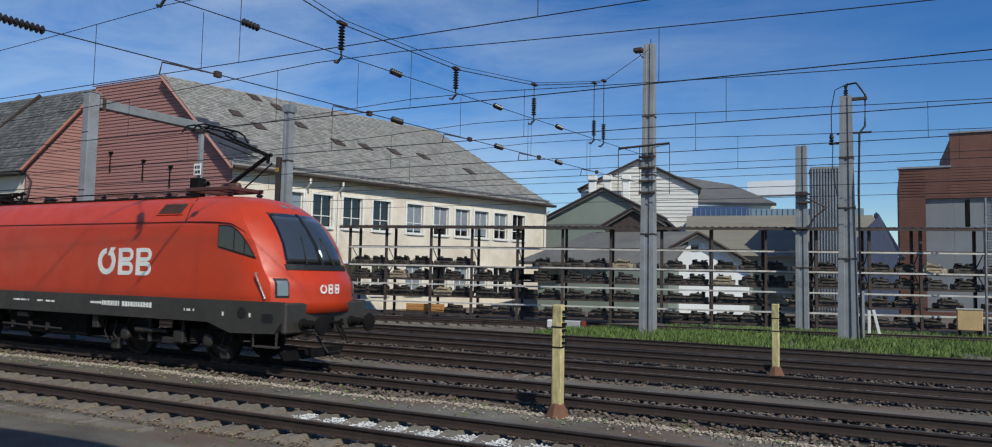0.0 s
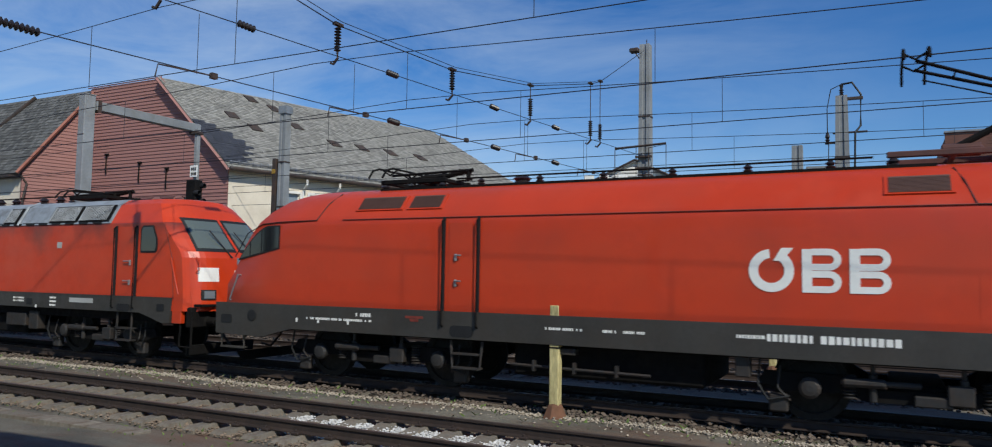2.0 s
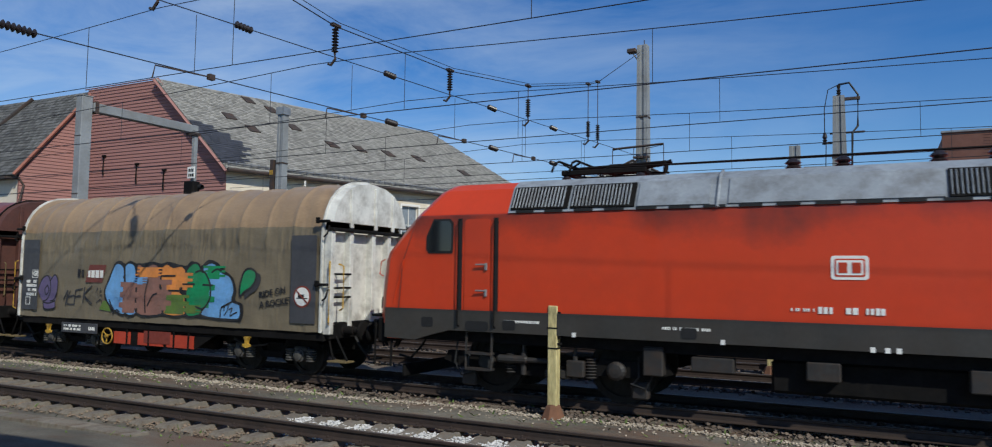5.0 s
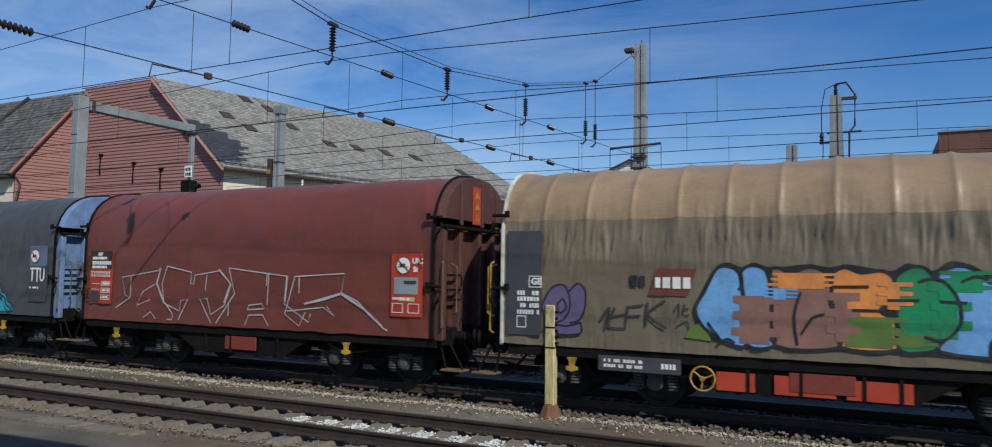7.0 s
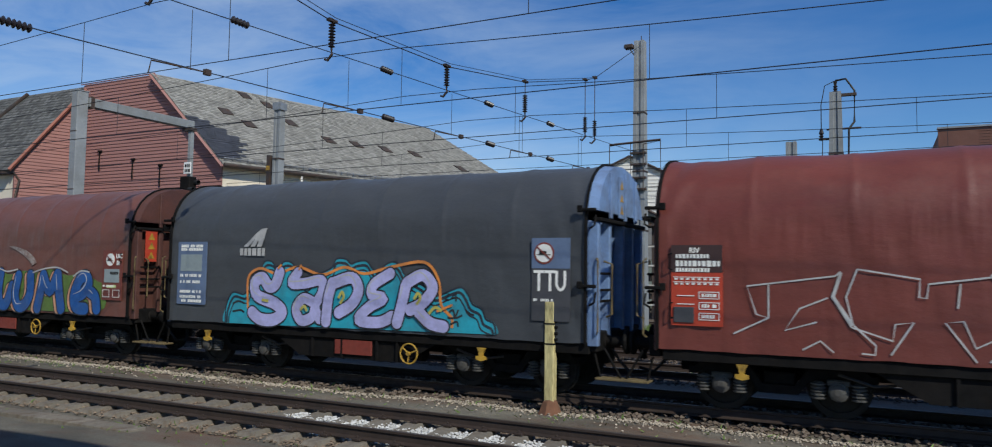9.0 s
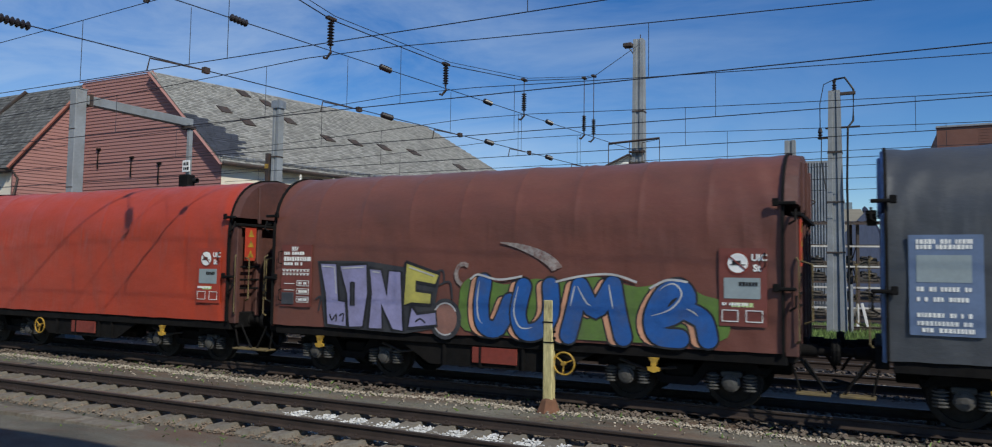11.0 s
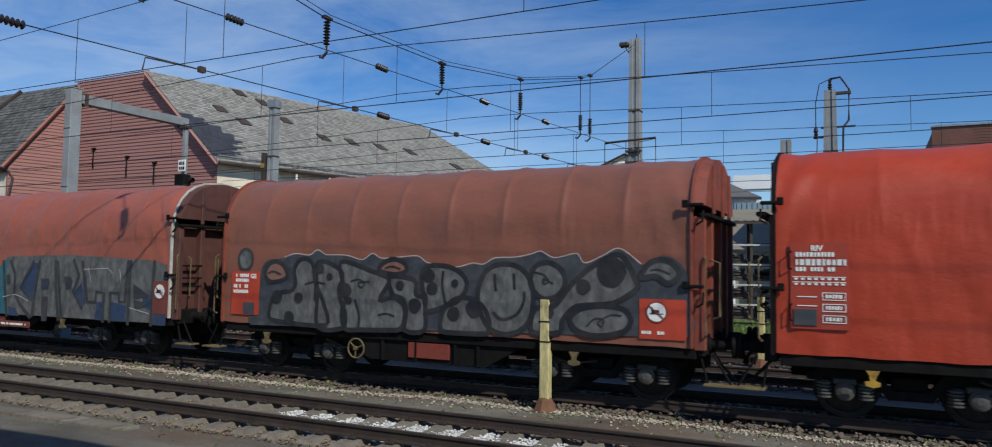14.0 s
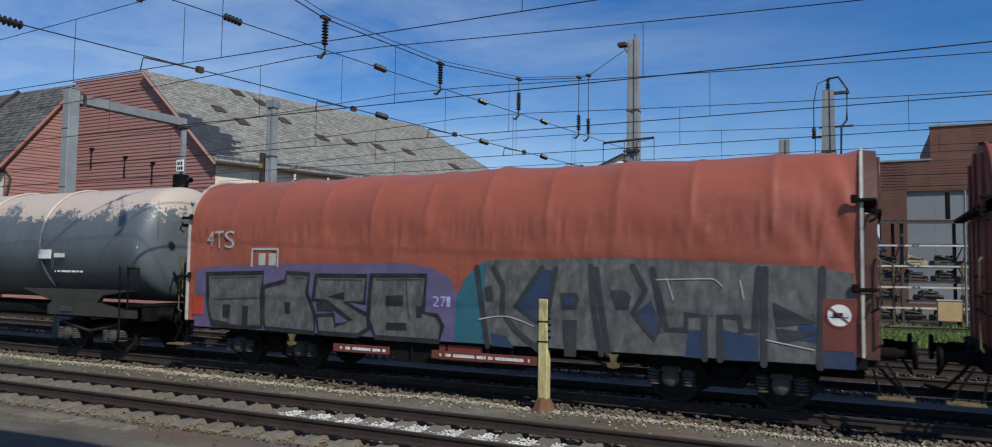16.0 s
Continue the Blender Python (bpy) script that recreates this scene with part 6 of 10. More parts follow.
def loco_bogie(v, x, r, base):
    for s in (-base / 2, base / 2):
        wheelset(v, x + s, r)
    bm = bmesh.new()
    for s in (-1, 1):
        slab(bm, [(-2.3, 0.62), (-2.2, 0.8), (-1.0, 0.8), (-0.7, 0.62), (0.7, 0.62), (1.0, 0.8), (2.2, 0.8), (2.3, 0.62), (1.9, 0.5), (1.0, 0.52), (0.7, 0.42), (-0.7, 0.42), (-1.0, 0.52), (-1.9, 0.5)], 0.14, on_side(x, s * 1.08 + 0.07, 0))
    box(bm, (x, 0, 0.55), (0.8, 2.0, 0.3), 0.03)
    part("bogie_frame", bm, M_UNDER, v, "dark welded bogie frame")
    for s in (-base / 2, base / 2):
        bm = bmesh.new()
        lathe(bm, [(0.17, 0), (0.17, 0.12), (0.12, 0.16), (0.05, 0.17)], 14, pose(x + s, -1.12, r, 90, 0, 0))
        part("axle_box", bm, M_IRON, v, "round axle box cover")
        bm = bmesh.new()
        for k in range(7):
            lathe(bm, [(0.085, 0), (0.11, 0.02), (0.085, 0.04)], 12, pose(x + s * 0.62, -1.14, 0.45 + 0.055 * k))
        part("spring", bm, M_IRON, v, "coil spring")
        bm = bmesh.new()
        lathe(bm, [(0.02, 0), (0.055, 0.02), (0.055, 0.42), (0.035, 0.44), (0.035, 0.62)], 10, pose(x + s * 0.4, -1.2, 0.42))
        part("damper", bm, M_IRON, v, "upright damper")
        bm = bmesh.new()
        box(bm, (x + s * 1.32, -1.1, 0.3), (0.3, 0.16, 0.3), 0.03)
        tube(bm, [(x + s * 1.3, -1.15, 0.9), (x + s * 1.32, -1.22, 0.55), (x + s * 1.2, -1.18, 0.35)], 0.02)
        part("brake_block", bm, M_IRON, v)
        part("sanding_hose", T([(x + s * 1.5, -1.22, 1.0), (x + s * 1.52, -1.26, 0.6), (x + s * 1.42, -1.24, 0.35), (x + s * 1.2, -1.2, 0.42)], r=0.022), M_BLACK, v)
    bm = bmesh.new()
    lathe(bm, [(0.03, -0.55), (0.075, -0.5), (0.075, 0.05), (0.05, 0.08), (0.05, 0.55)], 10, pose(x - 0.5, -1.25, 0.72, 0, 90, 4))
    part("yaw_damper", bm, M_IRON, v, "long grey damper")
    part("side_box", B(((x + 0.55, -1.24, 0.62), (0.34, 0.16, 0.3)), ((x + 0.2, -1.22, 0.5), (0.5, 0.14, 0.16)), bevel=0.02), M_IRON, v, "grey equipment box")


def panto(v, base, knee, head, z0, label, base_mat=None):
    """A single-arm current collector on its insulated base."""
    bm = bmesh.new()
    for sx in (-0.75, 0.75):
        for sy in (-0.5, 0.5):
            lathe(bm, [(0.06, 0), (0.1, 0.03), (0.06, 0.06), (0.1, 0.09), (0.06, 0.12), (0.1, 0.15), (0.06, 0.2)], 10, pose(base + sx, sy, z0 - 0.2))
    part("roof_insulator", bm, M_INSUL, v)
    bm = bmesh.new()
    for sy in (-0.5, 0.5):
        box(bm, (base, sy, z0 + 0.06), (1.7, 0.09, 0.1), 0.015)
    for sx in (-0.75, 0.1, 0.75):
        box(bm, (base + sx, 0, z0 + 0.06), (0.1, 1.0, 0.09), 0.015)
    lathe(bm, [(0.03, -0.35), (0.11, -0.33), (0.11, 0.2), (0.05, 0.24)], 10, pose(base + 0.3, 0.0, z0 + 0.16, 0, 90, 0))
    part("collector_base", bm, base_mat or M_UNDER, v, "collector base frame")
    part("lower_arm", T([(base, 0, z0 + 0.12), knee], r=0.055, n=8), M_UNDER, v)
    part("coupling_rod", T([(base + 0.55, 0.12, z0 + 0.1), (knee[0] + 0.02, 0.12, knee[2] - 0.18)], r=0.02), M_UNDER, v)
    bm = bmesh.new()
    for s in (-1, 1):
        tube(bm, [(knee[0], s * 0.12, knee[2]), (head[0], s * 0.32, head[2] - 0.14)], 0.03, 6)
    tube(bm, [(knee[0] + 0.1, 0, knee[2] + 0.02), (knee[0], 0, knee[2]), (knee[0] - 0.02, 0, knee[2] - 0.2)], 0.05, 6)
    for f in (0.35, 0.7):
        x, z = knee[0] + (head[0] - knee[0]) * f, knee[2] + (head[2] - 0.14 - knee[2]) * f
        tube(bm, [(x, -0.12 - 0.2 * f, z), (x, 0.12 + 0.2 * f, z)], 0.015)
    tube(bm, [(knee[0] - 0.3, 0, knee[2] - 0.06), (head[0] + 0.1, 0, head[2] - 0.4)], 0.014)
    part("upper_arm", bm, M_UNDER, v, "tubular upper arm")
    bm = bmesh.new()
    for dx in (-0.18, 0.18):
        tube(bm, [(head[0] + dx, -0.95, head[2] - 0.26), (head[0] + dx, -0.8, head[2] - 0.08), (head[0] + dx, -0.58, head[2] - 0.01), (head[0] + dx, 0.58, head[2] - 0.01), (head[0] + dx, 0.8, head[2] - 0.08), (head[0] + dx, 0.95, head[2] - 0.26)], 0.024, 6)
    for sy in (-0.4, 0.4):
        tube(bm, [(head[0] - 0.18, sy, head[2] - 0.03), (head[0], sy, head[2] - 0.14), (head[0] + 0.18, sy, head[2] - 0.03)], 0.02)
    part("collector_head", bm, M_UNDER, v, label)


# ----- the leading locomotive -----
TAIL = 0.42   # the trailing cab reaches a little further out
la = vehicle("electric_locomotive", "rounded red electric locomotive with grey skirt and white emblem", "locomotive", -20.95)
sa = Shell([(1.3, 9.16), (2.0, 9.12), (2.3, 8.9), (2.9, 8.6), (3.3, 8.3), (3.63, 8.0), (3.88, 7.66), (4.02, 7.3), (4.1, 6.9), (4.16, 6.1)],
           [(1.0, 1.46), (1.5, 1.485), (3.2, 1.48), (3.42, 1.45), (3.6, 1.34), (3.8, 1.19), (3.95, 1.03), (4.05, 0.86), (4.12, 0.68), (4.16, 0.4)], 0.52, 2.4, TAIL)
part("body", sa.mesh([1.3, 1.56, 1.8, 2.0, 2.15, 2.3, 2.6, 2.9, 3.1, 3.3, 3.42, 3.52, 3.63, 3.75, 3.88, 3.95, 4.02, 4.06, 4.1, 4.13, 4.16]), M_RED, la, "glossy red body with sooty streaks", smooth=True)
for s in (-1, 1):
    skirt = [(-9.36, 1.57), (-9.33, 0.86), (-7.9, 0.83), (-7.1, 1.04), (6.7, 1.04), (7.45, 0.82), (8.8, 0.86), (8.97, 1.1), (9.0, 1.57)]
    bm = bmesh.new()
    slab(bm, skirt, 0.12, on_side(0, s * 1.45 + 0.06, 0))
    part("skirt", bm, M_LOCO_GREY, la, "grey side skirt")
for e in (-1, 1):
    before = set(la.children)
    bm = bmesh.new()
    box(bm, (e * 8.97, 0, 1.2), (0.16, 2.86, 0.7), 0.04)
    part("buffer_beam", bm, M_LOCO_GREY, la)
    buffers(la, e * 9.04, e, 1.06)
    bm = bmesh.new()
    slab(bm, [(-1.0, 0.2), (1.0, 0.2), (1.15, 0.42), (-1.15, 0.42)], 0.05, pose(e * 8.6, 0, 0, 90, 0, 90))
    part("snow_plough", bm, M_UNDER, la, "dark rail guard")
    bm = T([(e * 8.1, -1.42, 0.85), (e * 8.1, -1.42, 0.55), (e * 8.8, -1.42, 0.55), (e * 8.8, -1.42, 0.88)], r=0.03)
    box(bm, (e * 8.45, -1.38, 0.55), (0.68, 0.2, 0.04), 0.008)
    part("step", bm, M_LOCO_GREY, la, "grey cab step")
    part("windscreen", sa.front(-1.02, 1.02, 2.42, 3.66, 0.012, e, lean=0.16), M_GLASS, la, "wide dark windscreen", smooth=True)
    for y0, y1 in ((-0.96, -0.06), (0.06, 0.96)):
        part("pane", sa.front(y0, y1, 2.5, 3.58, 0.022, e, lean=0.16), M_CABGLASS, la, "windscreen glass", smooth=True)
    part("windscreen_post", sa.front(-0.035, 0.035, 2.42, 3.68, 0.03, e, ny=2), M_BLACK, la)
    part("windscreen_sill", sa.front(-1.06, 1.06, 2.3, 2.43, 0.025, e, nz=2), M_BLACK, la, "black sill under the windscreen")
    for k in (-0.55, 0.4):
        z0, z1 = 2.42, 3.1
        part("wiper", T([(e * (sa.x(k, z0) + 0.06), k, z0), (e * (sa.x(k * 0.7, z1) + 0.05), k * 0.7, z1)], r=0.016), M_BLACK, la)
    for k in (-1, 1):
        lamp = part("headlight", sa.front(k * 1.40, k * 1.14, 1.66, 2.1, 0.012, e, ny=5, nz=4), M_BLACK, la, "slanted headlight cluster")
        part("lens", sa.front(k * 1.37, k * 1.17, 1.71, 2.05, 0.026, e, ny=5, nz=4), M_LAMP, lamp, "clear lamp glass")
        part("marker_light", sa.front(k * 0.15 - 0.08, k * 0.15 + 0.08, 3.82, 3.9, 0.01, e, ny=2, nz=2), M_LAMP, la)
    # cab side window in three panes
    xs_ = [6.92 + 1.23 * i / 24 for i in range(25)]
    zlo = [2.80 - 0.26 * (i / 24) ** 1.0 for i in range(25)]
    zhi = [3.33 - 0.02 * (i / 24) - 0.77 * max(0, (i - 6) / 18) ** 1.7 for i in range(25)]
    out = [(e * x, z) for x, z in zip(xs_, zlo)] + [(e * x, max(z, l + 0.01)) for x, z, l in list(zip(xs_, zhi, zlo))[::-1]]
    out = out if e > 0 else out[::-1]
    win = part("side_window", panel(out, -1.476, 0.018), M_BLACK, la, "curved dark cab window")
    for a, b in ((0.5, 10.0), (10.6, 16.6), (17.2, 22.5)):
        ii = [a + (b - a) * k / 6 for k in range(7)]

        def lerp(t_, q):
            i0 = min(int(q), 23)
            return t_[i0] + (t_[i0 + 1] - t_[i0]) * (q - i0)
        o2 = [(e * lerp(xs_, q), lerp(zlo, q) + 0.035) for q in ii] + [(e * lerp(xs_, q), max(lerp(zhi, q) - 0.035, lerp(zlo, q) + 0.045)) for q in ii[::-1]]
        part("pane", panel(o2 if e > 0 else o2[::-1], -1.484, 0.016), M_GLASS, win)
    part("grab_rail", T([(e * 8.2, -1.47, 2.2), (e * 8.22, -1.56, 2.22), (e * 8.5, -1.52, 1.64), (e * 8.47, -1.45, 1.62)], r=0.018), M_GALV, la, "bright cab grab rail")
    bm = lathe(bmesh.new(), [(0.13, 0), (0.13, 0.015), (0.1, 0.02)], 16, pose(e * 7.8, -1.51, 1.3, 90, 0, 0))
    part("jack_hole", bm, M_BLACK, la)
    part("recess", panel(rect(*sorted((e * 8.42, e * 8.75))[:1], 1.1, sorted((e * 8.42, e * 8.75))[1], 1.3, 0.04), -1.508, 0.012), M_BLACK, la, "dark rounded recess")
    # roof seam over the cab
    part("roof_seam", T([(e * 5.75, -1.46, 3.42), (e * 6.8, -1.475, 3.4), (e * 7.3, -1.47, 3.36), (e * 7.75, -1.47, 3.16), (e * 8.12, -1.47, 2.62)], r=0.012), M_BLACK, la)
    part("roof_seam", T([(e * 5.75, -1.46, 3.42), (e * 5.62, -1.2, 3.8), (e * 5.5, -0.9, 4.04)], r=0.012), M_BLACK, la)
    part("front_panel_seam", T([(e * sa.x(q, 2.2 + 0.1) , q, 2.29) for q in (-1.05, -0.5, 0, 0.5, 1.05)], r=0.01), M_BLACK, la)
    for ob in la.children:
        if e < 0 and ob not in before and ob.name.split(".")[0] not in ("buffer", "screw_coupling", "brake_hose"):
            ob.matrix_basis = pose(-TAIL - {"side_window": 0.15, "roof_seam": 0.3}.get(ob.name.split(".")[0], 0.0), 0, 0)
part("roof_seam", T([(-5.75, -1.462, 3.42), (5.75, -1.462, 3.42)], r=0.012), M_RUSTRED, la)
# roof vents on the slope
for a, b in ((4.55, 5.5), (-5.5, -4.3), (-4.2, -3.35)):
    n = Vector((0, -0.62, 0.4)).normalized()
    bm = bmesh.new()
    pa, pb, pc, pd = Vector((a, -1.335, 3.6)), Vector((b, -1.335, 3.6)), Vector((b, -1.06, 3.92)), Vector((a, -1.06, 3.92))
    outline_roof(bm, [pa + n * 0.03, pb + n * 0.03, pc + n * 0.03, pd + n * 0.03], 0.06)
    vent = part("roof_vent", bm, M_RED, la, "framed roof vent")
    bm = bmesh.new()
    k = 12
    for i in range(k):
        f0 = 0.1 + 0.8 * i / k
        q = pa.lerp(pd, f0) + n * 0.035
        box(bm, (q + Vector(((b - a) / 2, 0, 0))), (b - a - 0.12, 0.02, 0.014))
    part("louvre", bm, M_VENT, vent, "brown vent slats")
    bm = bmesh.new()
    outline_roof(bm, [pa.lerp(pd, 0.08) + n * 0.033 + Vector((0.06, 0, 0)), pb.lerp(pc, 0.08) + n * 0.033 - Vector((0.06, 0, 0)), pb.lerp(pc, 0.92) + n * 0.033 - Vector((0.06, 0, 0)), pa.lerp(pd, 0.92) + n * 0.033 + Vector((0.06, 0, 0))], 0.03)
    part("vent_backing", bm, M_VENT, vent)
# machine-room door with its black rails
part("door", panel(rect(-3.08, 1.35, -2.55, 3.3, 0.05), -1.478, 0.014), M_RED, la, "red side door")
for x in (-3.2, -2.42):
    part("grab_rail", T([(x, -1.47, 1.25), (x, -1.56, 1.3), (x, -1.56, 3.34), (x, -1.47, 3.38)], r=0.024), M_UNDER, la, "tall dark door rail")
    part("rail_groove", panel(rect(x - 0.028, 1.2, x + 0.028, 3.42), -1.477, 0.012), M_BLACK, la)
for z in (2.62, 2.12):
    part("handle", handle(-2.92, z, -1.49, -0.14), M_GALV, la, "bright door handle")
part("foot_hole", panel(rect(-3.02, 1.08, -2.5, 1.3, 0.08), -1.512, 0.008), M_BLACK, la)
bm = T([(-3.05, -1.4, 1.0), (-3.0, -1.42, 0.48), (-2.4, -1.42, 0.48), (-2.35, -1.4, 1.0)], r=0.03)
box(bm, (-2.7, -1.38, 0.48), (0.6, 0.22, 0.04), 0.008)
box(bm, (-2.7, -1.38, 0.75), (0.6, 0.2, 0.04), 0.008)
part("ladder", bm, M_IRON, la, "two-rung door ladder")
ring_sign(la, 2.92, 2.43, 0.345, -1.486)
bm = bars(bmesh.new(), 2.85, 4.75, 1.36, 0.13, -1.513, 3)
part("running_number", bm, M_WHITE, la)
bm = bmesh.new()
bars(bm, 2.3, 2.8, 1.36, 0.06, -1.513, 4)
bars(bm, 0.1, 0.9, 1.33, 0.05, -1.513, 5)
bars(bm, -1.0, -0.3, 1.33, 0.05, -1.513, 6)
bars(bm, -6.7, -4.9, 1.3, 0.05, -1.513, 7)
bars(bm, -5.3, -4.9, 1.42, 0.08, -1.513, 8)
bars(bm, 5.9, 6.25, 1.3, 0.06, -1.513, 9)
for x in (-6.9, -6.3, -5.5, 7.2, 8.05):
    box(bm, (x, -1.513, 1.25), (0.05, 0.006, 0.09))
tagged(part("stencil_marks", bm, M_WHITE, la), kind="stuff")
part("red_arrow_marks", B(((-3.85, -1.513, 1.42), (0.42, 0.006, 0.05)), ((-3.85, -1.513, 1.36), (0.2, 0.006, 0.05))), M_RUSTRED, la)
part("access_panel", panel(rect(5.75, 1.62, 6.55, 2.4, 0.08), -1.481, 0.006), M_RED, la)
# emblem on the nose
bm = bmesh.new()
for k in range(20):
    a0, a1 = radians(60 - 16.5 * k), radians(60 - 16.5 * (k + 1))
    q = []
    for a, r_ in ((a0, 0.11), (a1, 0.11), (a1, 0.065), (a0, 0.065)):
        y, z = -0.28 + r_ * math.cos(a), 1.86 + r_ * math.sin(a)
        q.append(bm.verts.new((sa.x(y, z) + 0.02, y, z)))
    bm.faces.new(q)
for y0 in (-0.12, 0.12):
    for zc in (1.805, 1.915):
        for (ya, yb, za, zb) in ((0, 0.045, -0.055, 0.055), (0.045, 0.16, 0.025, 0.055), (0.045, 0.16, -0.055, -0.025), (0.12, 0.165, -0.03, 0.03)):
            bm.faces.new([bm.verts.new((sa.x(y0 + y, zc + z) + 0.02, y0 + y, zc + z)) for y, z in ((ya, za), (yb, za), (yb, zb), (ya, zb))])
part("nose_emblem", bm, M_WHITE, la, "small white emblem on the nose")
# roof gear
panto(la, 5.45, Vector((6.95, 0, 5.2)), Vector((5.05, 0, 6.05)), 4.28, "raised collector head on the contact wire", M_ENDBROWN)
panto(la, -4.6, Vector((-3.5, 0, 4.55)), Vector((-5.3, 0, 4.62)), 4.25, "folded collector head")
part("bus_bar", T([(-3.6, -0.35, 4.34), (4.4, -0.35, 4.34)], r=0.02), M_UNDER, la, "thin bus bar along the roof")
for i in range(6):
    bm = lathe(bmesh.new(), [(0.05, 0), (0.09, 0.03), (0.05, 0.06), (0.09, 0.09), (0.05, 0.12), (0.09, 0.15), (0.03, 0.2)], 10, pose(-3.0 + 1.35 * i, -0.35, 4.12))
    part("roof_insulator", bm, M_INSUL, la, "brown ribbed roof insulator")
bm = lathe(bmesh.new(), [(0.15, 0), (0.2, 0.05), (0.15, 0.1), (0.2, 0.15), (0.15, 0.2), (0.2, 0.25), (0.1, 0.32)], 12, pose(-2.3, 0.2, 4.1))
part("circuit_breaker", bm, M_INSUL, la, "ribbed main switch on the roof")
part("roof_deck", B(((0, 0, 4.1), (10.6, 1.5, 0.09))), M_UNDER, la)
bm = bmesh.new()
box(bm, (0, 0, 0.72), (3.6, 2.3, 0.62), 0.05)
part("transformer", bm, M_UNDER, la, "dark transformer tank")
part("air_pipe", T([(-1.8, -1.3, 0.62), (-0.6, -1.32, 0.6), (0.9, -1.3, 0.58)], r=0.03), M_IRON, la, "thin brake pipe")
for x in (-1.3, -0.5, 0.3):
    part("pipe_bracket", B(((x, -1.3, 0.62), (0.05, 0.1, 0.2))), M_IRON, la)
part("equipment_box", B(((-0.7, -1.32, 0.92), (0.5, 0.2, 0.12)), bevel=0.01), M_IRON, la)
part("equipment_box", B(((2.45, -1.3, 0.86), (0.24, 0.2, 0.34)), bevel=0.02), M_IRON, la)
for s in (-4.95, 4.95):
    loco_bogie(la, s, 0.575, 3.0)
part("floor", B(((0, 0, 1.2), (17.6, 2.6, 0.4))), M_UNDER, la)

# ----- the second locomotive -----
lb = vehicle("electric_locomotive", "angular red electric locomotive with grey louvred roof panels", "locomotive", -40.2)
sb = Shell([(1.0, 9.15), (1.7, 9.15), (2.6, 9.05), (2.75, 8.98), (3.66, 8.15), (3.84, 8.0), (3.98, 7.86), (4.12, 7.7), (4.15, 7.6)],
           [(1.0, 1.46), (3.4, 1.47), (3.47, 1.465), (3.98, 1.18), (4.12, 0.95), (4.15, 0.5)], 0.42, 5.0)
part("body", sb.mesh([1.3, 1.5, 1.9, 2.4, 2.6, 2.68, 2.75, 3.0, 3.3, 3.45, 3.5, 3.66, 3.84, 3.98, 4.06, 4.12, 4.15]), M_RED_SOOT, lb, "red body with soot smears below the roof")
for s in (-1, 1):
    bm = bmesh.new()
    slab(bm, [(-8.72, 1.62), (-8.72, 1.02), (-8.0, 1.0), (-7.6, 1.12), (-7.2, 1.22), (7.2, 1.22), (7.6, 1.12), (8.0, 1.0), (8.3, 1.0), (8.36, 1.62)], 0.1, on_side(0, s * 1.44 + 0.05, 0))
    part("skirt", bm, M_LOCO_GREY, lb, "grey side skirt")
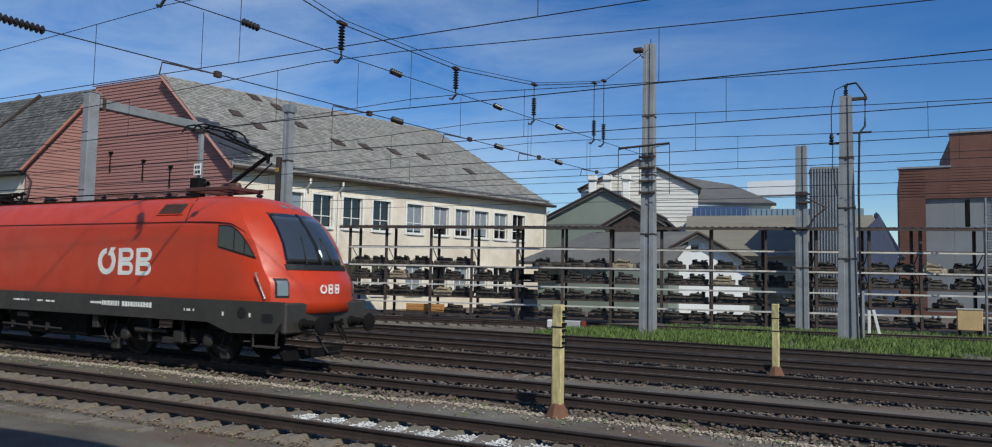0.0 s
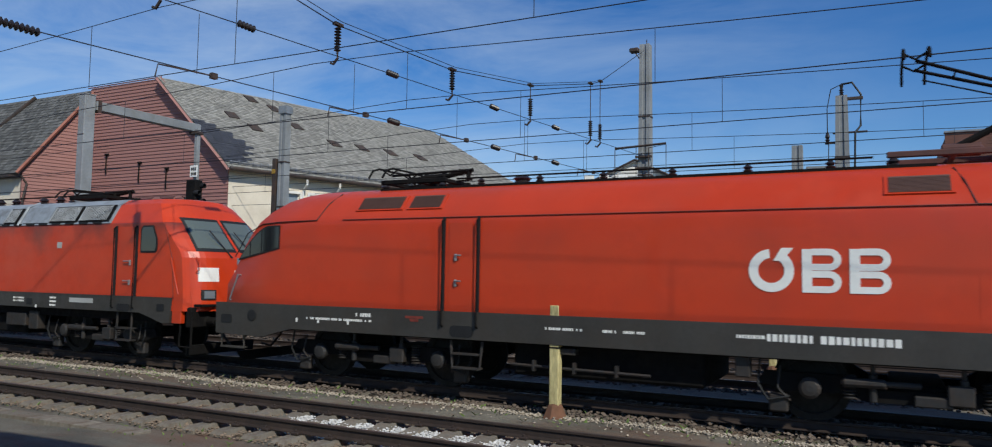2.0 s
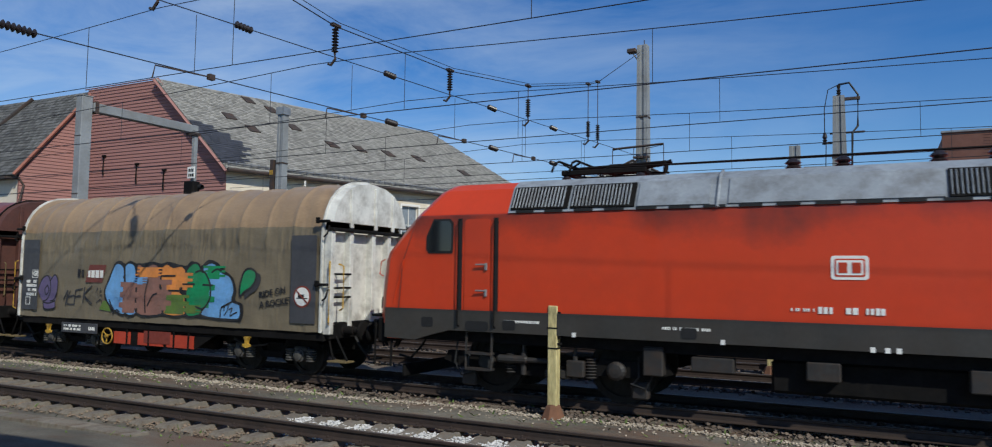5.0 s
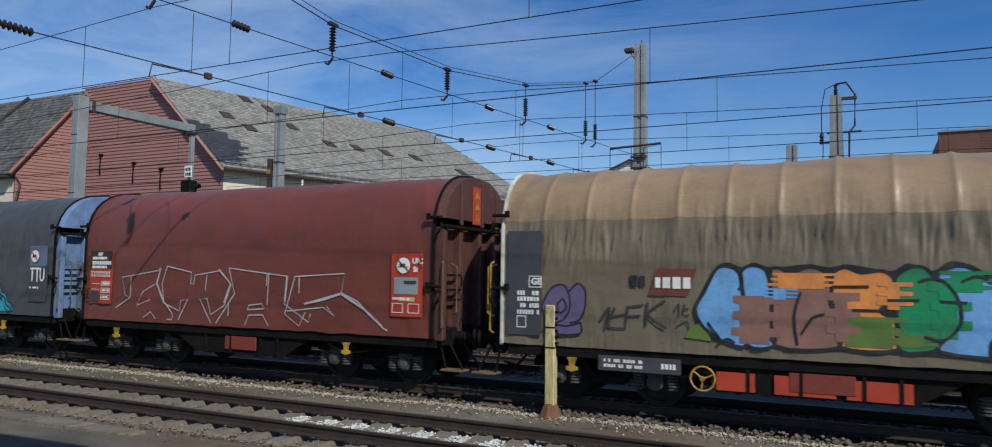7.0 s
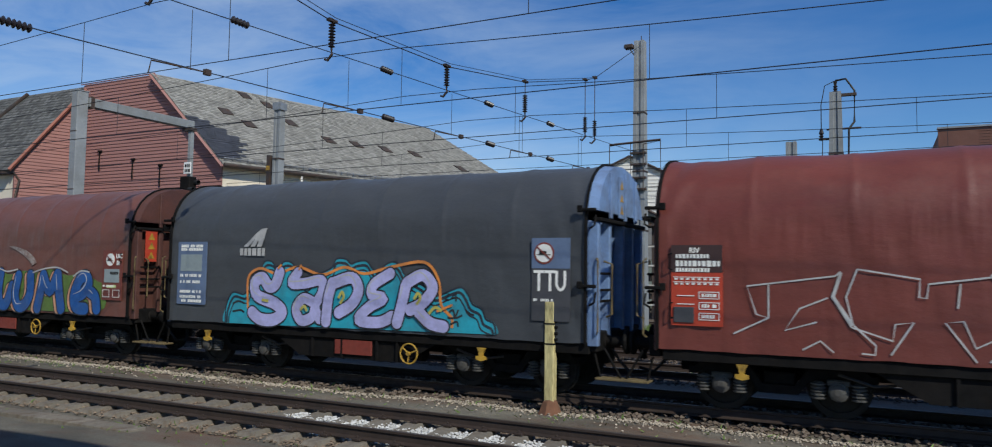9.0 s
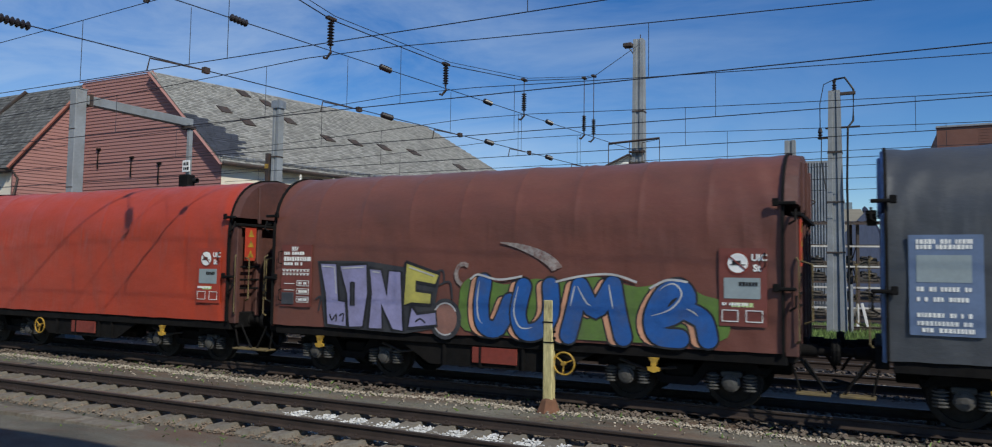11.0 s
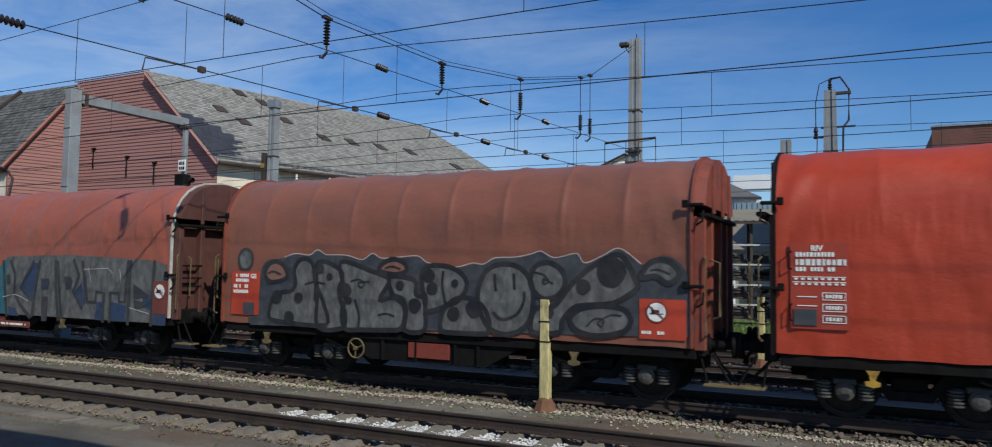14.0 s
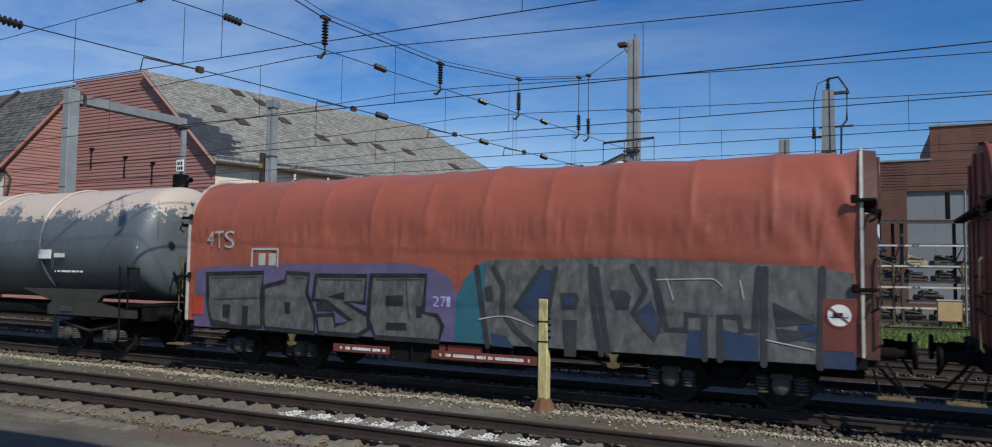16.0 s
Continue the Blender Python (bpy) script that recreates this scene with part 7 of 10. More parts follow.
for e in (-1, 1):
    part("buffer_beam", B(((e * 8.86, 0, 1.15), (0.2, 2.8, 0.5)), bevel=0.03), M_UNDER, lb)
    buffers(lb, e * 8.9, e, 1.05)
    part("corner_panel", B(((e * 8.52, -1.4, 1.3), (0.32, 0.12, 0.6)), bevel=0.01), M_RED, lb, "red lower cab corner")
    part("snow_plough", B(((e * 8.5, 0, 0.32), (0.08, 2.2, 0.26)), bevel=0.02), M_UNDER, lb)
    for y0, y1 in ((-1.2, -0.05), (0.05, 1.2)):
        fr = part("windscreen", sb.front(y0, y1, 2.76, 3.62, 0.01, e, lean=0.07), M_BLACK, lb, "slanted windscreen half")
        part("pane", sb.front(y0 + 0.06, y1 - 0.06, 2.84, 3.55, 0.02, e, lean=0.07), M_SCREEN, fr, "windscreen glass with a pale reflection in its tint")
    for y in (-0.3, 0.5):
        part("wiper", T([(e * (sb.x(y, 2.66) + 0.07), y, 2.62), (e * (sb.x(y, 3.2) + 0.06), y - 0.35, 3.3)], r=0.018), M_BLACK, lb)
    for y0, y1 in ((-1.22, -0.72), (0.72, 1.22)):
        part("white_panel", sb.front(y0, y1, 2.02, 2.36, 0.012, e, ny=4, nz=2), M_WHITE, lb, "white rectangle on the front")
        lamp = part("headlight", sb.front(y0 + 0.05, y1 - 0.1, 1.58, 1.82, 0.02, e, ny=4, nz=2), M_BLACK, lb, "square headlight")
        part("lens", sb.front(y0 + 0.1, y1 - 0.15, 1.61, 1.79, 0.035, e, ny=4, nz=2), M_LAMP, lamp)
        part("grab_rail", T([(e * (sb.x(y0, 2.6) + 0.02), y0 - 0.05, 2.6), (e * (sb.x(y0, 2.5) + 0.1), y0 - 0.05, 2.55), (e * (sb.x(y0, 2.2) + 0.1), y0 - 0.05, 2.3), (e * sb.x(y0, 2.2), y0 - 0.05, 2.25)], r=0.014), M_RED, lb)
    part("front_emblem", sb.front(-0.22, 0.22, 2.02, 2.3, 0.012, e, ny=3, nz=2), M_WHITE, lb, "white framed emblem")
    part("emblem_inner", sb.front(-0.17, 0.17, 2.06, 2.26, 0.018, e, ny=3, nz=2), M_RED, lb)
    part("top_light", sb.front(-0.12, 0.12, 2.44, 2.62, 0.03, e, ny=3, nz=2), M_LAMP, lb, "central upper headlight")
    part("front_number", sb.front(-0.35, 0.2, 1.66, 1.78, 0.012, e, ny=3, nz=1), M_WHITE, lb)
    part("foot_plate", B(((e * 8.95, 0, 1.44), (0.5, 2.6, 0.06)), bevel=0.01), M_UNDER, lb)
    part("step", T([(e * 8.6, -1.4, 1.0), (e * 8.6, -1.42, 0.45), (e * 9.0, -1.42, 0.45), (e * 9.0, -1.4, 1.3)], r=0.03), M_UNDER, lb)
    # cab side
    o = [(7.16, 2.72), (7.7, 2.72), (7.76, 2.8), (7.76, 3.05), (7.6, 3.4), (7.22, 3.4), (7.14, 3.32), (7.14, 2.8)]
    o = [(e * a, b) for a, b in o]
    win = part("side_window", panel(o if e > 0 else o[::-1], -1.466, 0.016), M_BLACK, lb, "dark cab side window")
    c = (e * 7.44, 3.06)
    o2 = [(c[0] + (a - c[0]) * 0.86, c[1] + (b - c[1]) * 0.88) for a, b in o]
    part("pane", panel(o2 if e > 0 else o2[::-1], -1.478, 0.012), M_GLASS, win)
    dx = sorted((e * 6.32, e * 6.88))
    part("door", panel(rect(dx[0], 1.4, dx[1], 3.38, 0.07), -1.466, 0.014), M_RED, lb, "red cab door")
    for x in (6.2, 6.99):
        part("rail_groove", panel(rect(e * x - 0.05, 1.25, e * x + 0.05, 3.4), -1.465, 0.012), M_BLACK, lb)
        part("grab_rail", T([(e * x, -1.47, 1.3), (e * x, -1.54, 1.34), (e * x, -1.54, 3.34), (e * x, -1.47, 3.38)], r=0.02), M_UNDER, lb, "tall dark door rail")
    for z in (2.46, 1.96):
        part("handle", handle(e * 6.6 + 0.2, z, -1.48, 0.2), M_GALV, lb, "bright door handle")
    part("foot_hole", panel(rect(dx[0] + 0.05, 1.24, dx[1] - 0.02, 1.42, 0.05), -1.492, 0.008), M_BLACK, lb)
    bm = T([(e * 6.3, -1.4, 1.2), (e * 6.3, -1.42, 0.5), (e * 6.85, -1.42, 0.5), (e * 6.85, -1.4, 1.2)], r=0.028)
    box(bm, (e * 6.58, -1.36, 0.5), (0.54, 0.2, 0.04))
    box(bm, (e * 6.58, -1.36, 0.8), (0.54, 0.2, 0.04))
    part("ladder", bm, M_IRON, lb, "cab ladder")
    part("grab_rail", T([(e * 8.28, -1.4, 2.62), (e * 8.3, -1.5, 2.58), (e * 8.55, -1.46, 1.7), (e * 8.52, -1.38, 1.66)], r=0.018), M_RED, lb)
    part("cab_seam", T([(e * 8.4, -1.475, 1.6), (e * 8.32, -1.475, 2.55), (e * 7.98, -1.472, 3.45)], r=0.01), M_RUSTRED, lb)
# grey roof between the cabs, with its louvre panels
bm = bmesh.new()
prof = [(-1.485, 3.48), (-1.2, 4.0), (-0.95, 4.14), (0.95, 4.14), (1.2, 4.0), (1.485, 3.48)]
loft(bm, [[(x, y, z) for y, z in prof] for x in (-5.95, 5.95)])
part("roof", bm, M_ROOF_GREY, lb, "grey sloped roof panels")


def roof_panel(v, a, b, dark, slats=True):
    n = Vector((0, -0.52, 0.285)).normalized()
    pa, pb, pc, pd = Vector((a, -1.46, 3.53)), Vector((b, -1.46, 3.53)), Vector((b, -1.215, 3.975)), Vector((a, -1.215, 3.975))
    bm = bmesh.new()
    outline_roof(bm, [p + n * 0.025 for p in (pa, pb, pc, pd)], 0.03)
    pn = part("roof_panel", bm, M_UNDER if dark else M_ROOF_GREY, v, "dark louvred roof panel" if dark else "grey roof panel")
    if dark:
        bm = bmesh.new()
        k = int((b - a) / 0.07)
        for i in range(k):
            x = a + 0.04 + (b - a - 0.08) * i / k
            tube(bm, [pa.lerp(pd, 0.06) + n * 0.035 + Vector((x - a, 0, 0)), pa.lerp(pd, 0.94) + n * 0.035 + Vector((x - a, 0, 0))], 0.012, 4)
        tagged(part("louvre", bm, M_ROOF_GREY, pn), kind="stuff")


for a, b, dk in ((-5.9, -4.75, 1), (-4.7, -3.5, 1), (-3.45, -2.2, 0), (-1.9, 1.2, 0), (1.25, 1.85, 1), (2.15, 3.3, 0), (3.35, 4.55, 1), (4.62, 5.85, 1)):
    roof_panel(lb, a, b, dk)
for x in (-2.08, 1.98):
    part("roof_joint", T([(x, -1.5, 3.48), (x, -1.2, 4.03), (x, -0.9, 4.16)], r=0.035, n=4), M_ROOF_GREY, lb)
bm = bmesh.new()
for i in range(20):
    box(bm, (-5.6 + i * 0.58, -1.475, 3.5), (0.36, 0.03, 0.05))
tagged(part("roof_slots", bm, M_BLACK, lb, "dark slots under the roof panels"), kind="stuff")
panto(lb, 3.6, Vector((4.7, 0, 4.5)), Vector((2.9, 0, 4.56)), 4.26, "folded collector head")
panto(lb, -4.4, Vector((-3.3, 0, 4.5)), Vector((-5.1, 0, 4.56)), 4.26, "folded collector head")
for x in (1.2, 2.0, -1.0, -0.2):
    bm = lathe(bmesh.new(), [(0.08, 0), (0.14, 0.04), (0.08, 0.08), (0.14, 0.12), (0.08, 0.16), (0.14, 0.2), (0.06, 0.28)], 12, pose(x, -0.3, 4.12))
    part("roof_insulator", bm, M_INSUL, lb, "brown ribbed roof insulator")
part("bus_bar", T([(-4.4, -0.3, 4.42), (4.4, -0.3, 4.42)], r=0.022), M_UNDER, lb)
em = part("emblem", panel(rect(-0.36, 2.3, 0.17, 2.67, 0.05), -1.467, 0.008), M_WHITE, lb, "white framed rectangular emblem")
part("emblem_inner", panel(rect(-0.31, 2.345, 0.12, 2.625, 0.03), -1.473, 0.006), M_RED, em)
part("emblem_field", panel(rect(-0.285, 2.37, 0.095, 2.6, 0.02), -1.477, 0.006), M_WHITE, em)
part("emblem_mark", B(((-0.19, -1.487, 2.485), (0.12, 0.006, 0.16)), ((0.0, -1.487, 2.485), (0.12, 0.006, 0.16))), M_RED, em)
bm = bmesh.new()
bars(bm, -0.55, 0.35, 1.82, 0.11, -1.475, 11)
bars(bm, -0.95, -0.6, 1.82, 0.05, -1.475, 12)
part("running_number", bm, M_WHITE, lb)
part("grey_patch", panel(rect(3.77, 2.84, 3.97, 3.0), -1.468, 0.006), M_PLASTIC, lb, "small grey square")
part("white_label", panel(rect(4.45, 1.4, 5.42, 1.52), -1.492, 0.006), M_PLASTIC, lb, "long pale label on the skirt")
bm = bmesh.new()
for x0, x1, z in ((1.95, 2.45, 1.46), (1.95, 2.45, 1.38), (-6.0, -5.3, 1.44), (-3.0, -2.2, 1.44), (3.6, 3.85, 1.5), (3.6, 3.85, 1.4), (3.6, 3.85, 1.3)):
    bars(bm, x0, x1, z, 0.05, -1.492, int(x0 * 10))
for x in (-4.6, -2.0, 0.2, 0.4, 0.55, 3.0):
    box(bm, (x, -1.492, 1.25), (0.07, 0.006, 0.08))
tagged(part("stencil_marks", bm, M_WHITE, lb), kind="stuff")
for x in (-7.7, -5.9, -2.55, 2.7, 7.98):
    part("jack_hole", panel(rect(x - 0.13, 1.28, x + 0.13, 1.46, 0.03), -1.491, 0.01), M_BLACK, lb)
part("transformer", B(((0.4, 0, 0.72), (3.4, 2.3, 0.55)), bevel=0.05), M_UNDER, lb)
for x, w_, h in ((1.9, 0.9, 0.35), (-0.5, 0.5, 0.3), (2.7, 0.4, 0.5), (-2.2, 0.7, 0.25), (-3.2, 0.35, 0.5)):
    part("equipment_box", B(((x, -1.24, 0.85), (w_, 0.25, h)), bevel=0.02), M_IRON, lb, "grey equipment box")
part("floor", B(((0, 0, 1.15), (17.2, 2.6, 0.3))), M_UNDER, lb)
for s in (-5.2, 5.2):
    loco_bogie(lb, s, 0.625, 2.6)


# ---------- lettering, plates and graffiti on the wagons ----------
SIDE_Y = -1.464


def spray(name, c, vary=0.12):
    return pbr(name, c, 0.6, vary=vary, size=0.35, fine=18, bump=0.5, bump_size=3.2, dirt=lin(84, 80, 76), dirt_amount=0.35, dirt_size=0.5)


P_RUSTFILL = spray("rust_spray", lin(132, 92, 80))
P_BLACK = spray("black_spray", lin(30, 30, 34))
P_SKY = spray("sky_blue_spray", lin(112, 166, 218))
P_ORANGE = spray("orange_spray", lin(222, 138, 66))
P_GREEN = spray("green_spray", lin(26, 136, 84))
P_OLIVE = spray("olive_green_spray", lin(92, 118, 52))
P_BROWN = spray("dusty_brown_spray", lin(140, 100, 88))
P_LILAC = spray("lilac_spray", lin(176, 174, 218))
P_DUSKY = spray("dusky_lilac_spray", lin(142, 138, 174))
P_MAUVE = spray("mauve_spray", lin(100, 88, 124))
P_TURQ = spray("turquoise_spray", lin(48, 158, 178))
P_WHITE = spray("white_spray", lin(186, 184, 182))
P_CHROME = pbr("chrome_grey_spray", lin(98, 98, 97), 0.55, bump=0.5, bump_size=3.2, vary=0.28, size=0.22, fine=9, dirt=lin(62, 58, 56), dirt_amount=0.75, dirt_size=0.3, stretch=(1.6, 1, 0.8))
P_WASH = pbr("dark_silver_wash", lin(66, 68, 72), 0.55, vary=0.3, size=0.3, fine=9, dirt=lin(40, 46, 58), dirt_amount=0.8, dirt_size=0.4)
P_BLUE = spray("royal_blue_spray", lin(34, 84, 150))
P_NAVY = spray("navy_blue_spray", lin(44, 60, 90))
P_PEACH = spray("peach_spray", lin(206, 150, 118))
P_YELLOW = spray("dull_yellow_spray", lin(186, 176, 88))
P_TEAL = spray("dark_teal_spray", lin(44, 100, 116))
P_CHAR_LINE = spray("charcoal_spray", lin(40, 46, 56))
P_SMOKE = spray("smoke_grey_spray", lin(52, 52, 56))
M_ORANGE_PLATE = pbr("orange_red_plate", lin(158, 58, 40), 0.55, vary=0.1, size=0.4)
M_PLATE_DARK = pbr("dark_grey_plate", lin(68, 68, 72), 0.55, vary=0.12, size=0.4)
M_PLATE_MURKY = pbr("blackish_brown_plate", lin(62, 42, 40), 0.6, vary=0.14, size=0.4)
M_PLATE_BLUE = pbr("grey_blue_plate", lin(96, 112, 140), 0.55, vary=0.12, size=0.4)
M_PLATE_RED = pbr("red_plate", lin(176, 62, 40), 0.55, vary=0.12, size=0.4)
M_PLATE_GREY = pbr("pale_grey_plate", lin(140, 150, 152), 0.5, vary=0.1, size=0.4)
M_PLATE_BROWN = pbr("brown_plate", lin(112, 58, 50), 0.6, vary=0.14, size=0.4)


def outline(pts, layer, bm=None):
    return slab(bm or bmesh.new(), pts, 0.0015, on_side(0, SIDE_Y - 0.007 * layer, 0))


def oval(cx, cz, rx, rz, turn=0.0, n=26, wob=0.0, seed=0):
    a0 = radians(turn)
    out = []
    for k in range(n):
        a = k * math.tau / n
        q = 1 + wob * math.sin(3 * a + seed) + wob * 0.6 * math.sin(5 * a + 2 * seed)
        x, z = rx * q * math.cos(a), rz * q * math.sin(a)
        out.append((cx + x * math.cos(a0) - z * math.sin(a0), cz + x * math.sin(a0) + z * math.cos(a0)))
    return out


def stroke(bm, pts, r, layer):
    """A sprayed line as a flat ribbon."""
    for (x0, z0), (x1, z1) in zip(pts, pts[1:]):
        dx, dz = x1 - x0, z1 - z0
        ln_ = math.hypot(dx, dz) or 1
        nx, nz = -dz / ln_ * r, dx / ln_ * r
        ex, ez = dx / ln_ * r * 0.6, dz / ln_ * r * 0.6
        slab(bm, [(x0 - ex + nx, z0 - ez + nz), (x0 - ex - nx, z0 - ez - nz), (x1 + ex - nx, z1 + ez - nz), (x1 + ex + nx, z1 + ez + nz)], 0.003, on_side(0, SIDE_Y - 0.007 * layer, 0))
    return bm


def arc(cx, cz, rx, rz, a0, a1, n=12):
    return [(cx + rx * math.cos(radians(a0 + (a1 - a0) * k / n)), cz + rz * math.sin(radians(a0 + (a1 - a0) * k / n))) for k in range(n + 1)]


def curve_through(pts, closed=False, n=5):
    """Points of a smooth curve through the given ones."""
    k = len(pts)
    p = [Vector(q) for q in pts]

    def slope(i):
        a, b, c = (p[(i - 1) % k], p[i % k], p[(i + 1) % k]) if closed else (p[max(i - 1, 0)], p[i], p[min(i + 1, k - 1)])
        m = (c - a) / 2
        most = 1.1 * min((q - b).length for q in (a, c) if (q - b).length > 1e-6)
        return m * min(1.0, most / max(m.length, 1e-6))

    out = []
    for i in range(k if closed else k - 1):
        b, c, m0, m1 = p[i], p[(i + 1) % k], slope(i), slope((i + 1) % k)
        for q in range(n):
            u = q / n
            out.append(tuple(b * (2 * u ** 3 - 3 * u * u + 1) + m0 * (u ** 3 - 2 * u * u + u) + c * (3 * u * u - 2 * u ** 3) + m1 * (u ** 3 - u * u)))
    return out if closed else out + [pts[-1]]


def ribbon(bm, pts, r, layer, closed=False, tip=1.0):
    """A sprayed line of even width with round joints; tip narrows its ends."""
    y = SIDE_Y - 0.005 * layer
    k = len(pts)
    rows = []
    for i, (x, z) in enumerate(pts):
        a = pts[(i - 1) % k] if closed else pts[max(i - 1, 0)]
        b = pts[(i + 1) % k] if closed else pts[min(i + 1, k - 1)]
        dx, dz = b[0] - a[0], b[1] - a[1]
        q = math.hypot(dx, dz) or 1.0
        rr = r * (tip + (1 - tip) * min(1.0, 4.0 * min(i, k - 1 - i) / k)) if not closed else r
        rows.append((bm.verts.new((x - dz / q * rr, y, z + dx / q * rr)), bm.verts.new((x + dz / q * rr, y, z - dx / q * rr))))
    for i in range(k if closed else k - 1):
        p, q = rows[i], rows[(i + 1) % k]
        bm.faces.new((p[0], p[1], q[1], q[0]))
    if not closed and r > 0.03 and tip > 0.9:
        for x, z in (pts[0], pts[-1]):
            bm.faces.new([bm.verts.new((x + r * math.cos(a * math.tau / 16), y + 0.0012, z + r * math.sin(a * math.tau / 16))) for a in range(16)])
    return bm


def fat_letter(parent, strokes, r, edge, layer, fill, line, shine=None):
    """A rounded letter from its centre lines: dark edge, fill, and a pale inner highlight."""
    ways = [curve_through(p) for p in strokes]
    bm = bmesh.new()
    for i, w_ in enumerate(ways):
        ribbon(bm, w_, r + edge, layer + 0.06 * i)
    part("letter_edge", bm, line, parent)
    bm = bmesh.new()
    for i, w_ in enumerate(ways):
        ribbon(bm, w_, r, layer + 0.4 + 0.06 * i)
    part("letter_fill", bm, fill, parent)
    if shine:
        bm = bmesh.new()
        for i, w_ in enumerate(ways):
            cut_ = w_[1:max(3, int(len(w_) * 0.6))]
            ribbon(bm, [(x - r * 0.55, z + r * 0.45) for x, z in cut_], 0.014, layer + 0.8 + 0.06 * i, tip=0.3)
        part("highlight", bm, shine, parent)


def shape(parent, pts, fill, layer, edge=0.035, line=None, soft_=True, name="field"):
    """A painted field with a dark outline."""
    o = curve_through(pts, True, 4) if soft_ else pts
    ob = part(name, outline(o, layer * 5 / 7), fill, parent)
    if line:
        part("field_edge", ribbon(bmesh.new(), o + ([o[0]] if not soft_ else []), edge, layer + 0.95, closed=soft_), line, parent)
    return ob


def lines(parent, sets, r, layer, m, name="line", soft_=True, tip=1.0):
    bm = bmesh.new()
    for i, p in enumerate(sets):
        ribbon(bm, curve_through(p) if soft_ and len(p) > 2 else p, r, layer + 0.03 * i, tip=tip)
    ob = part(name, bm, m, parent)
    return tagged(ob, kind="stuff") if len(sets) > 1 and name != "graffiti" else ob


def letters(text, boxes, fat, layer, tilt=0.0, seed=1, ref=None):
    """Fat letters, each stretched into its box (x0, z0, x1, z1)."""
    bm = bmesh.new()
    g_ = random.Random(seed)
    for ch, (x0, z0, x1, z1) in zip(text, boxes):
        q = bmesh.new()
        words(q, ch, 1.0, Matrix(), 0.0, fat if ref is None else ref)
        lo = [min(v.co[i] for v in q.verts) for i in (0, 1)]
        hi = [max(v.co[i] for v in q.verts) for i in (0, 1)]
        q.free()
        sx, sz = (x1 - x0) / (hi[0] - lo[0]), (z1 - z0) / (hi[1] - lo[1])
        a = radians(tilt + g_.uniform(-4, 4))
        fit = Matrix(((sx, 0, 0, 0), (0, sz, 0, 0), (0, 0, 1, 0), (0, 0, 0, 1))) @ Matrix.Translation((-(lo[0] + hi[0]) / 2, -(lo[1] + hi[1]) / 2, 0))
        words(bm, ch, 1.0, on_side((x0 + x1) / 2, SIDE_Y - 0.007 * layer, (z0 + z1) / 2) @ Matrix.Rotation(a, 4, "Z") @ fit, 0.002, fat)
    return bm


def sign_ban(v, x, z, r, y=SIDE_Y - 0.02):
    d_ = part("warning_sign", lathe(bmesh.new(), [(r, 0), (r, 0.008)], 24, pose(x, y, z, 90, 0, 0)), M_RUSTRED, v, "round white prohibition sign with red ring")
    part("disc", lathe(bmesh.new(), [(r * 0.84, 0), (r * 0.84, 0.008)], 24, pose(x, y - 0.006, z, 90, 0, 0)), M_WHITE, d_)
    part("wagon_mark", B(((x - r * 0.1, y - 0.017, z + r * 0.05), (r * 0.7, 0.005, r * 0.3)), ((x, y - 0.017, z - r * 0.15), (r * 1.3, 0.005, r * 0.08))), M_BLACK, d_)
    bm = bmesh.new()
    box(bm, (x, y - 0.022, z), (r * 1.7, 0.005, r * 0.12), 0, Matrix.Rotation(radians(40), 4, "Y"))
    part("slash", bm, M_RUSTRED, d_)


def plate(v, x0, z0, x1, z1, m, label, layer=1):
    return part("side_plate", panel(rect(x0, z0, x1, z1, 0.02), SIDE_Y - 0.005 * layer, 0.014), m, v, label)


